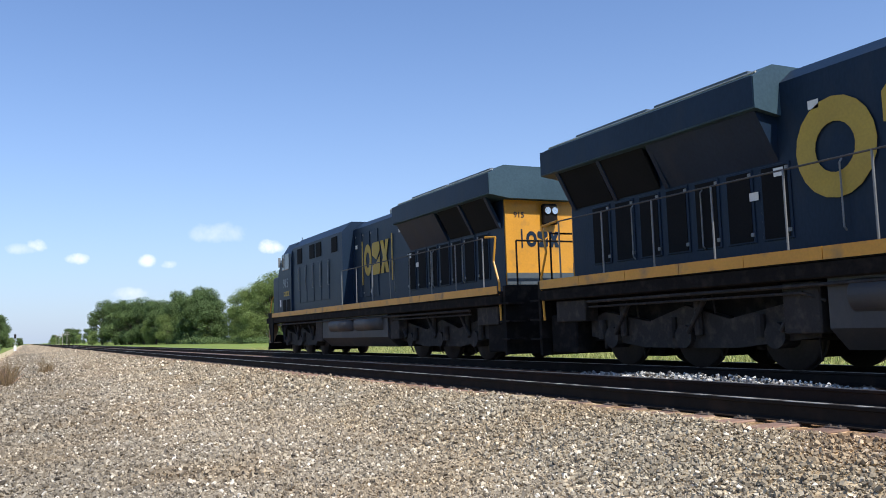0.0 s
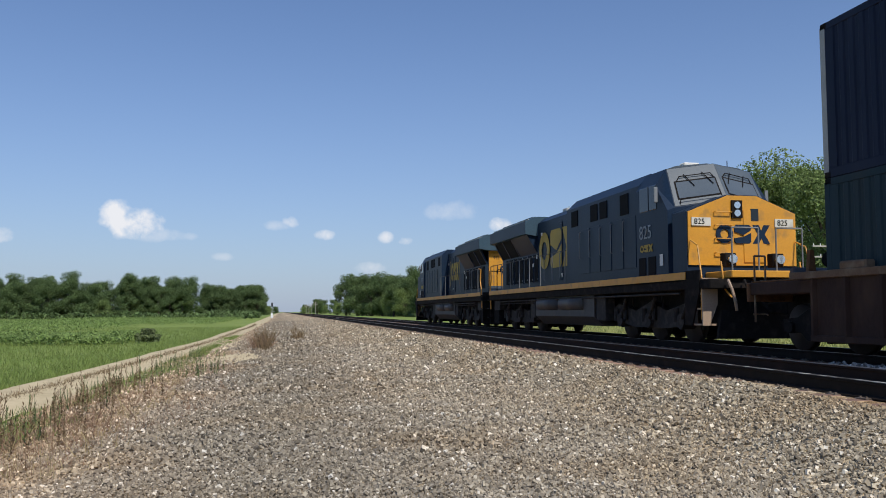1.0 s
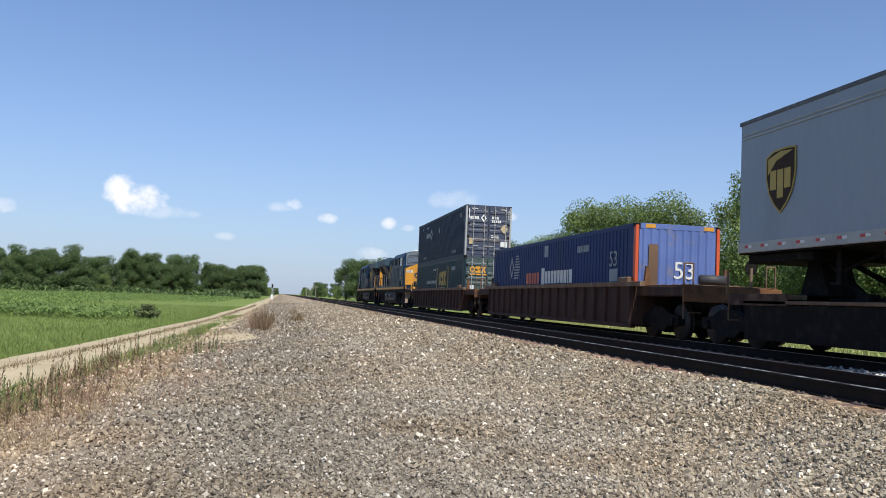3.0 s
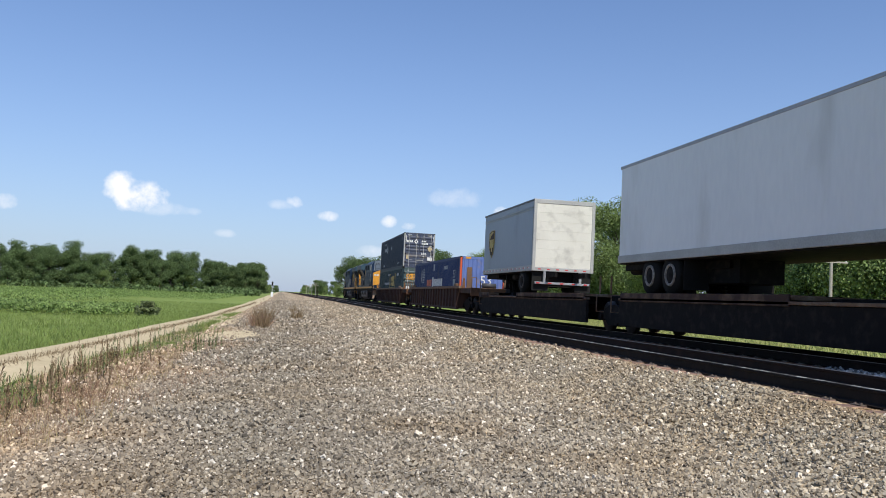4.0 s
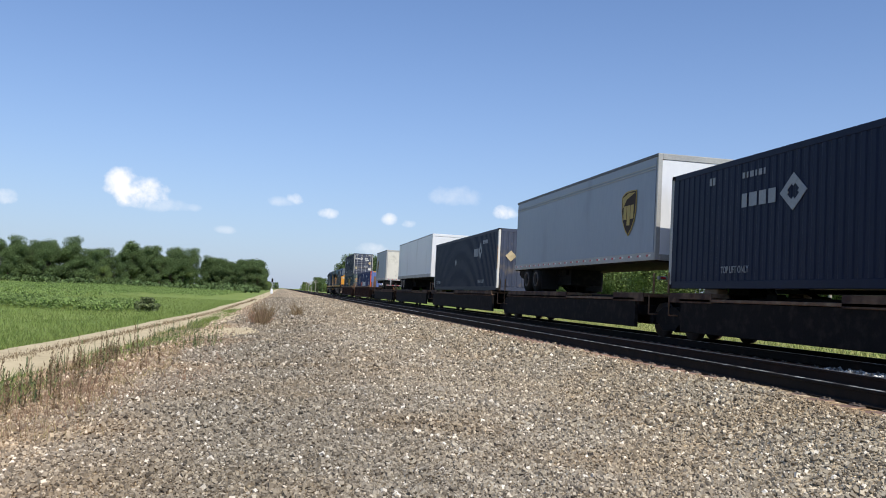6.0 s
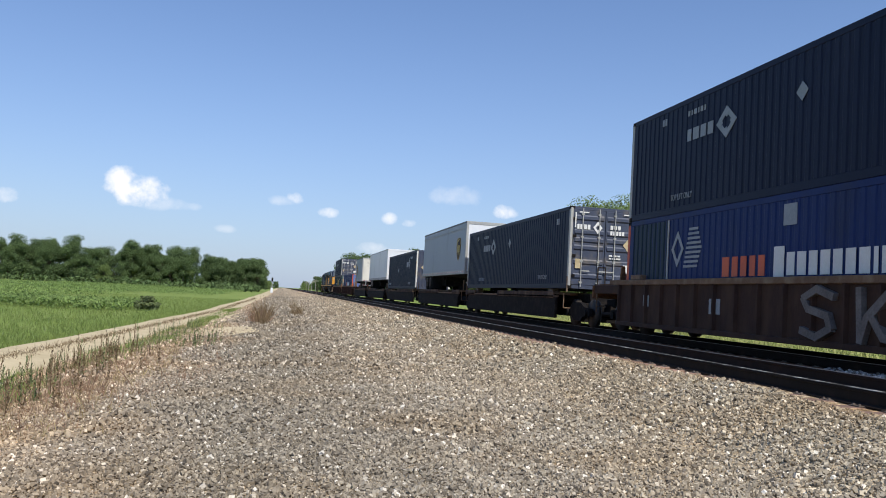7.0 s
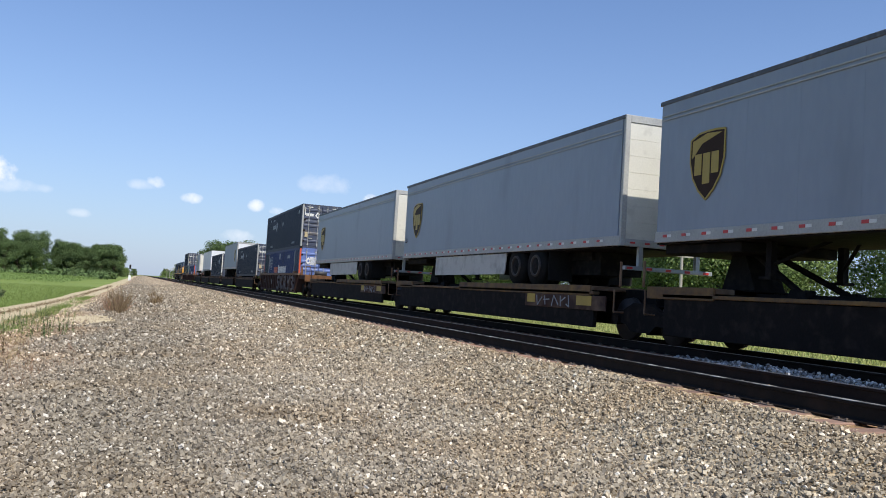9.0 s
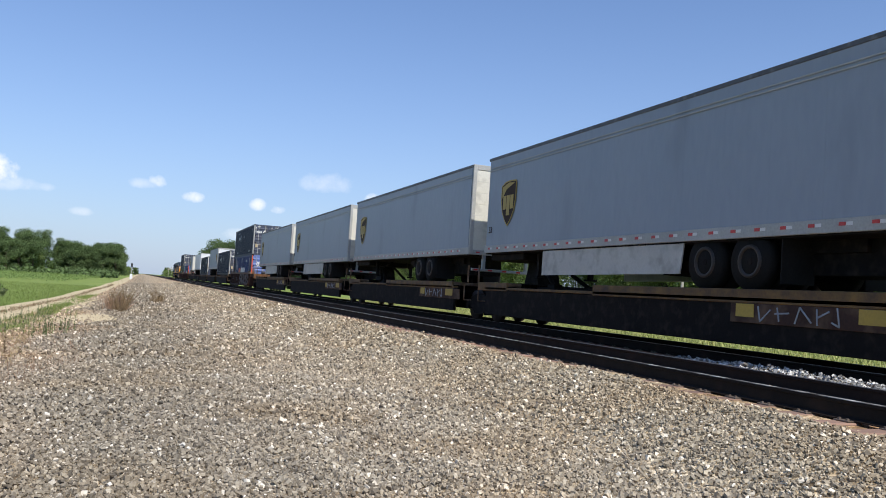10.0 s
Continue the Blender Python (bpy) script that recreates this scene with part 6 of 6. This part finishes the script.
for c, half, tc, th, f, sk in ((-173.65, 9.05, -174.1, 8.0, True, True), (-191.55, 8.85, -191.75, 8.07, False, True), (-208.85, 8.45, -208.95, 7.78, False, False), (-226.0, 8.7, -226.15, 8.07, False, True)):
    aboard(spine_unit("spine_car", "faded yellow and black spine car under a silver trailer", half, SPINEYELLOW, first=f), c)
    aboard(trailer("semi_trailer", "silver grey long trailer with brown shield emblem" + (" and pale skirt" if sk else " and open underside"), th, TRAILERGREY, ROLLDOOR, "front", sk, -3.2, True), tc, 1.16)


# ---------------------------------------------------------------- plants
def leaf_cloud(rng, centres, radii, count, size):
    """Leaf clumps as small bent cards near the surface of several lobes."""
    k = rng.choice(len(centres), count, p=np.array(radii) ** 2 / np.sum(np.array(radii) ** 2))
    d = rng.normal(size=(count, 3))
    d /= np.linalg.norm(d, axis=1)[:, None]
    r = np.array(radii)[k] * rng.uniform(0.35, 1.22, count) ** 0.7
    c = np.array(centres)[k] + d * r[:, None] * np.array([1, 1, 0.85])
    n = d + rng.normal(size=(count, 3)) * 0.7
    n /= np.linalg.norm(n, axis=1)[:, None]
    u = np.cross(n, rng.normal(size=(count, 3)))
    u /= np.linalg.norm(u, axis=1)[:, None]
    v = np.cross(n, u)
    s = size * rng.uniform(0.6, 1.4, count)[:, None]
    P = np.stack([c - u * s, c + v * s * 0.6, c + u * s, c - v * s * 0.7], 1)
    return P.reshape(-1, 3), (np.arange(count)[:, None] * 4 + np.arange(4)[None])


def tree(seed, height, spread, leaves, size, material, label):
    rng = np.random.default_rng(seed)
    tr = thing("tree", label, "tree", "trees along the line")
    bm = B()
    top = height * 0.62
    rod(bm, (0, 0, -0.3), (0.1, 0.05, height * 0.3), height * 0.022, 8, height * 0.016)
    rod(bm, (0.1, 0.05, height * 0.3), (0.15, -0.1, top), height * 0.016, 8, height * 0.006)
    centres, radii = [(0.1, 0, height * 0.80)], [spread * 0.42]
    for k in range(24):
        a, h = rng.uniform(0, 6.283), rng.uniform(0.14, 0.86)
        w = spread * (0.62 if h < 0.62 else 0.42) * rng.uniform(0.7, 1.05)
        c = (math.cos(a) * w, math.sin(a) * w, height * h)
        centres.append(c)
        radii.append(spread * rng.uniform(0.20, 0.38))
        rod(bm, (0.1, 0, height * h * 0.6), c, height * 0.007, 5, height * 0.003)
    part("trunk", bm, BARK, tr, "tapered brown trunk with limbs")
    centres, radii = np.array(centres), np.array(radii)
    radii = np.minimum(radii, height - centres[:, 2] + 0.4)
    P, F = leaf_cloud(rng, centres, radii, leaves, size)
    crown = scatter_mesh("crown", P, F, material, "uneven leafy crown", "", kind="")
    crown.parent = tr
    return tr


def shrub_cloud(name, boxes, count, size, material, label, category, seed):
    """A low thicket: leaf cards filling uneven mounds."""
    rng = np.random.default_rng(seed)
    c = np.empty((count, 3))
    k = rng.integers(0, len(boxes), count)
    bx = np.array(boxes)[k]
    c[:, 0] = rng.uniform(0, 1, count) * (bx[:, 1] - bx[:, 0]) + bx[:, 0]
    c[:, 1] = rng.uniform(0, 1, count) * (bx[:, 3] - bx[:, 2]) + bx[:, 2]
    top = bx[:, 4] * np.array([0.65 + 0.6 * noise.noise(Vector((a * 0.35, b * 0.16, seed))) for a, b in c[:, :2]])
    c[:, 2] = heights(c[:, 0], c[:, 1]) + np.abs(top) * rng.uniform(0, 1, count) ** 0.5
    n = rng.normal(size=(count, 3)) + np.array([0, -0.4, 0.7])
    n /= np.linalg.norm(n, axis=1)[:, None]
    u = np.cross(n, rng.normal(size=(count, 3)))
    u /= np.linalg.norm(u, axis=1)[:, None]
    v = np.cross(n, u)
    s = size * rng.uniform(0.6, 1.5, count)[:, None]
    P = np.stack([c - u * s, c + v * s * 0.6, c + u * s, c - v * s * 0.7], 1).reshape(-1, 3)
    return scatter_mesh(name, P, np.arange(count)[:, None] * 4 + np.arange(4)[None], material, label, category)


def blades(name, pts, h, width, material, label, category, seed, lean=0.35):
    """Upright blades and stems: thin triangles."""
    rng = np.random.default_rng(seed)
    n = len(pts)
    pts = np.array(pts)
    z = heights(pts[:, 0], pts[:, 1]) - 0.02
    hh = h * rng.lognormal(0, 0.35, n)
    a = rng.uniform(0, 6.283, n)
    wv = np.stack([np.cos(a), np.sin(a)], 1) * width * rng.uniform(0.6, 1.4, n)[:, None]
    b = rng.normal(size=(n, 2)) * lean * hh[:, None]
    base = np.stack([pts[:, 0], pts[:, 1], z], 1)
    P = np.empty((n, 4, 3))
    P[:, 0], P[:, 1] = base, base
    P[:, 0, :2] -= wv
    P[:, 1, :2] += wv
    mid = base.copy()
    mid[:, :2] += b * 0.55 + wv * 0.6
    mid[:, 2] += hh * 0.6
    tip = base.copy()
    tip[:, :2] += b
    tip[:, 2] += hh
    P[:, 2], P[:, 3] = mid, tip
    return scatter_mesh(name, P.reshape(-1, 3), np.arange(n)[:, None] * 4 + np.arange(4)[None], material, label, category)


def clumps(rng, count, x0, x1, y0, y1, per, spread):
    out = []
    for _ in range(count):
        cx, cy = rng.uniform(x0, x1), y0 + (y1 - y0) * rng.uniform(0, 1) ** 1.3
        k = int(per * rng.uniform(0.4, 1.6))
        out += [(cx + rng.normal() * spread, cy + rng.normal() * spread) for _ in range(k)]
    return out


def leafy_weeds(name, rng, spots, height, material, label, seed):
    """Single upright stems with many short leaves and a narrow seed head."""
    verts, faces = [], []
    for x, y in spots:
        h = height * float(rng.lognormal(0, 0.28))
        foot = Vector((x, y, level(x, y) - 0.02))
        lean = Vector((rng.normal() * 0.09, rng.normal() * 0.09, 1.0)) * h
        for k in range(26):
            t = k / 25
            p = foot + lean * t
            a = rng.uniform(0, 6.283)
            reach = h * (0.03 + 0.15 * (1 - t) ** 0.7) * rng.uniform(0.6, 1.3)
            tip = p + Vector((math.cos(a) * reach, math.sin(a) * reach, h * rng.uniform(0.03, 0.13)))
            side = Vector((-math.sin(a), math.cos(a), 0)) * (0.010 + 0.006 * (1 - t))
            n = len(verts)
            verts += [p - side * 0.4, p.lerp(tip, 0.5) + side, tip, p.lerp(tip, 0.5) - side]
            faces.append((n, n + 1, n + 2, n + 3))
        n = len(verts)
        w = Vector((0.006, 0.0, 0))
        verts += [foot - w, foot + w, foot + lean + w * 0.3, foot + lean - w * 0.3]
        faces.append((n, n + 1, n + 2, n + 3))
    return scatter_mesh(name, np.array([tuple(v) for v in verts]), np.array(faces), material, label, "weeds")


def plants():
    protos = [tree(21, 15, 6.2, 12000, 0.18, LEAF, "broad dark green leafy tree"), tree(22, 13, 5.6, 11000, 0.175, LEAF, "round dark green leafy tree"), tree(23, 17, 6.0, 12500, 0.185, LEAF, "tall dark green leafy tree"),
              tree(24, 14, 5.6, 25000, 0.105, LEAFLIGHT, "light green leafy tree"), tree(25, 16, 6.0, 28000, 0.108, LEAFLIGHT, "bright green leafy tree"), tree(26, 9, 4.6, 8000, 0.125, LEAFLIGHT, "low bushy light green tree"), tree(27, 17, 6.4, 28000, 0.108, LEAF, "tall deep green leafy tree")]
    rng = np.random.default_rng(3)
    used = set()

    def plant(i, x, y, s):
        m = pose(x, y, level(x, y) - 0.1, 0, 0, rng.uniform(0, 360))
        if i not in used:
            used.add(i)
            protos[i].matrix_basis = m
            protos[i].scale = (s, s, s)
            return
        ob = copy_thing(protos[i], m)
        ob.scale = (s, s, s)
    # wood behind the fields, three blocks with notches between them
    for x0, x1, y, h, n in ((-150, -55, 300, 0.95, 27), (-57, -33.5, 330, 0.93, 13), (-31, -8.5, 360, 0.9, 14)):
        for row in range(2):
            for k in range(n):
                x = x0 + (x1 - x0) * (k + rng.uniform(0.1, 0.9)) / n
                plant(int(rng.integers(0, 3)) if rng.uniform() < 0.85 else 5, x, y + row * 9 + rng.uniform(-4, 4), h * rng.uniform(0.78, 1.12))
    # wood on the far side of the tracks
    for k in range(28):
        y = 30 + k * 6.4 + rng.uniform(-2, 2)
        x = 46 + rng.uniform(-3, 7)
        tall = np.interp(y, (30, 58, 66, 78, 92, 99, 101, 109, 111, 122, 128, 140, 205), (0.95, 1.05, 1.10, 1.38, 1.12, 1.0, 0.45, 0.45, 1.25, 1.28, 0.85, 0.95, 1.0))
        plant(int(rng.choice([3, 3, 4, 4, 6])), x, y, tall * rng.uniform(0.93, 1.05))
        if k % 2:
            plant(5, x - rng.uniform(2, 5), y + rng.uniform(-3, 3), rng.uniform(0.45, 0.8))
    for k in range(34):
        y = 206 + k * 4.2 + rng.uniform(-2, 2)
        plant(int(rng.choice([0, 1, 2, 5])), 44 - (y - 200) * 0.1 + rng.uniform(-3, 6), y, rng.uniform(0.8, 1.1))
    for k in range(24):
        y = 365 + k * 28
        plant(int(rng.choice([1, 5, 5])), 26 + rng.uniform(-5, 9), y, rng.uniform(0.5, 0.85))
    plant(2, 26, 342, 1.05)
    plant(0, 30, 336, 1.0)
    for k in range(14):
        plant(int(rng.choice([1, 5])), -4 - rng.uniform(0, 30), 620 + k * 40, rng.uniform(0.6, 0.9))
    # The thicket takes the dark tree leaf to stand in for shade.
    shrub_cloud("thicket", [(40, 46, 20, 200, 1.5), (36, 42, 190, 340, 2.0)], 46000, 0.12, LEAF, "ragged thicket coloured dark for shade at the foot of the wood", "bushes", 31)
    shrub_cloud("field_crop", [(-75, -22, 90, 190, 1.1), (-34, -11, 62, 82, 0.8), (-60, -11.5, 150, 300, 0.9)], 90000, 0.10, CROP, "tall green weeds and crop rows in the field", "crop", 32)
    shrub_cloud("field_bush", [(-10.1, -9.2, 65.9, 67.0, 1.9), (-10.5, -8.8, 65.5, 67.4, 1.1)], 1400, 0.09, WEEDGREEN, "dense dark green bush in the field", "bush", 33)
    shrub_cloud("wood_edge", [(-150, -8, 292, 300, 2.6), (-30, -8, 340, 356, 3.0)], 9000, 0.45, LEAF, "shrubby dark edge of the wood", "bushes", 34)
    # grasses
    r = np.random.default_rng(41)
    n = 90000
    d = 20 + 110 * r.uniform(0, 1, n) ** 1.6
    g = np.stack([road_middle(d) - 1.45 - r.uniform(0, 1, n) ** 1.3 * (9 + d * 0.42), d], 1)
    blades("meadow_grass", g, 0.15, 0.014, BLADE, "lush green meadow grass", "grass", 42)
    n = 60000
    g = np.stack([14.8 + 24 * r.uniform(0, 1, n) ** 1.4, 8 + 90 * r.uniform(0, 1, n) ** 1.3], 1)
    blades("trackside_grass", g, 0.14, 0.024, PALEGRASS, "sunlit yellow green grass beyond the tracks", "grass", 43)
    blades("verge_grass", clumps(r, 110, -4.2, -2.7, 24, 70, 70, 0.22), 0.14, 0.008, BLADE, "green grass tufts on the verge", "grass", 44)
    blades("verge_grass", clumps(r, 60, -5.2, -3.4, 10, 26, 50, 0.2), 0.14, 0.006, BLADE, "green grass tufts beside the farm track", "grass", 51)
    blades("dry_weeds", clumps(r, 95, -4.3, -2.2, 9.5, 20, 38, 0.2), 0.13, 0.0045, REDWEED, "low reddish brown weeds at the edge of the ballast", "weeds", 45)
    blades("dry_weeds", clumps(r, 70, -2.9, -1.0, 12, 32, 36, 0.18), 0.12, 0.004, REDWEED, "thin reddish weeds creeping into the ballast", "weeds", 52)
    blades("straw_tufts", clumps(r, 150, -4.4, -1.9, 9, 40, 30, 0.22), 0.14, 0.0045, STRAW, "pale straw tufts in the ballast", "weeds", 46)
    blades("dry_bush", clumps(r, 7, -1.0, -0.4, 34, 39, 70, 0.12), 0.58, 0.007, DRYWEED, "upright dry brown weed clump in the ballast", "weeds", 47, 0.22)
    blades("dry_bush", clumps(r, 6, -1.05, -0.35, 34, 39, 60, 0.15), 0.44, 0.007, REDWEED, "paler dry weed clump in the ballast", "weeds", 57, 0.3)
    blades("dry_bush", clumps(r, 6, 0.5, 1.6, 44, 62, 70, 0.12), 0.38, 0.007, DRYWEED, "small dry brown weed clumps in the ballast", "weeds", 48, 0.22)
    n = 42000
    yy = 14 + 130 * r.uniform(0, 1, n) ** 1.5
    g = np.stack([road_middle(yy) + r.normal(size=n) * 0.17, yy], 1)
    blades("road_median_grass", g, 0.11, 0.013, DRYWEED, "low dry grass between the wheel ruts", "grass", 50)
    leafy_weeds("tall_weeds", r, [(-3.95 + 0.45 * r.normal(), 12.0 + 13 * r.uniform() ** 1.2) for _ in range(52)], 0.38, WEEDGREEN, "leggy green weeds along the dirt road", 53)
    leafy_weeds("tall_weeds", r, [(-3.6 + 0.45 * r.normal(), 11.5 + 11 * r.uniform()) for _ in range(130)], 0.38, DRYWEED, "tall seeding brown weeds along the dirt road", 54)
    leafy_weeds("tall_weeds", r, [(-3.35 + 0.35 * r.normal(), 24 + 10 * r.uniform()) for _ in range(55)], 0.38, WEEDGREEN, "leafy green weeds on the verge", 55)
    leafy_weeds("tall_weeds", r, [(-2.0 + 0.35 * r.normal(), 20.5 + 3.0 * r.uniform()) for _ in range(26)], 0.36, WEEDGREEN, "small stand of green weeds in the ballast", 56)


plants()


def utility_pole(x, y, label):
    po = thing("utility_pole", label, "utility pole", "poles along the line", m=pose(x, y, level(x)))
    part("pole", rod(B(), (0, 0, -0.5), (0, 0, 6.5), 0.13, 10, 0.09), POLEWOOD, po, "grey timber pole")
    for z in (4.95, 5.65):
        arm = part("crossarm", box(B(), -1.2, 1.2, -0.07, 0.05, z, z + 0.11, 0.01), POLEWOOD, po, "pale crossarm")
        for q in (-1.1, -0.6, 0.6, 1.1):
            part("insulator", rod(B(), (q, 0, z + 0.11), (q, 0, z + 0.25), 0.04, 8, 0.03), WHITE, arm)
    return po


for x, y in ((35.5, 50.0), (17.0, 420.0), (17.0, 470.0), (17.0, 520.0), (17.0, 570.0)):
    utility_pole(x, y, "pale timber utility pole with two crossarms")


def signal_mast():
    si = thing("signal_mast", "slim white trackside signal mast by the road", "signal", m=pose(-2.4, 260, level(-2.4, 260)))
    part("mast", rod(B(), (0, 0, 0), (0, 0, 4.6), 0.09, 10), POSTGREY, si)
    part("signal_head", box(B(), -0.25, 0.25, -0.3, -0.1, 3.4, 4.6, 0.04), BLACKIRON, si)
    part("cabinet", box(B(), -0.35, 0.35, -0.3, 0.3, 0, 1.5, 0.04), TRAILERWHITE, si, "white equipment cabinet")


signal_mast()

# ---------------------------------------------------------------- motion of the train
RUN = [(0.0, 0.0), (0.5, 11.85), (1.0, 23.65), (1.5, 35.50), (2.0, 47.40), (2.5, 59.45), (3.0, 71.40), (3.5, 83.35), (4.0, 95.30), (4.5, 107.43), (5.0, 119.43),
       (5.5, 131.44), (6.0, 143.42), (6.5, 155.40), (7.0, 167.42), (7.5, 179.61), (8.0, 191.50), (8.5, 203.70), (9.0, 215.95), (9.5, 227.65), (9.6, 230.3), (10.0, 242.0)]


def motions():
    for ob, c, z, turned in CARRIED:
        walk(ob, [(t, pose(XT, c + s, z, 0, 0, 180 if turned else 0)) for t, s in RUN])


motions()
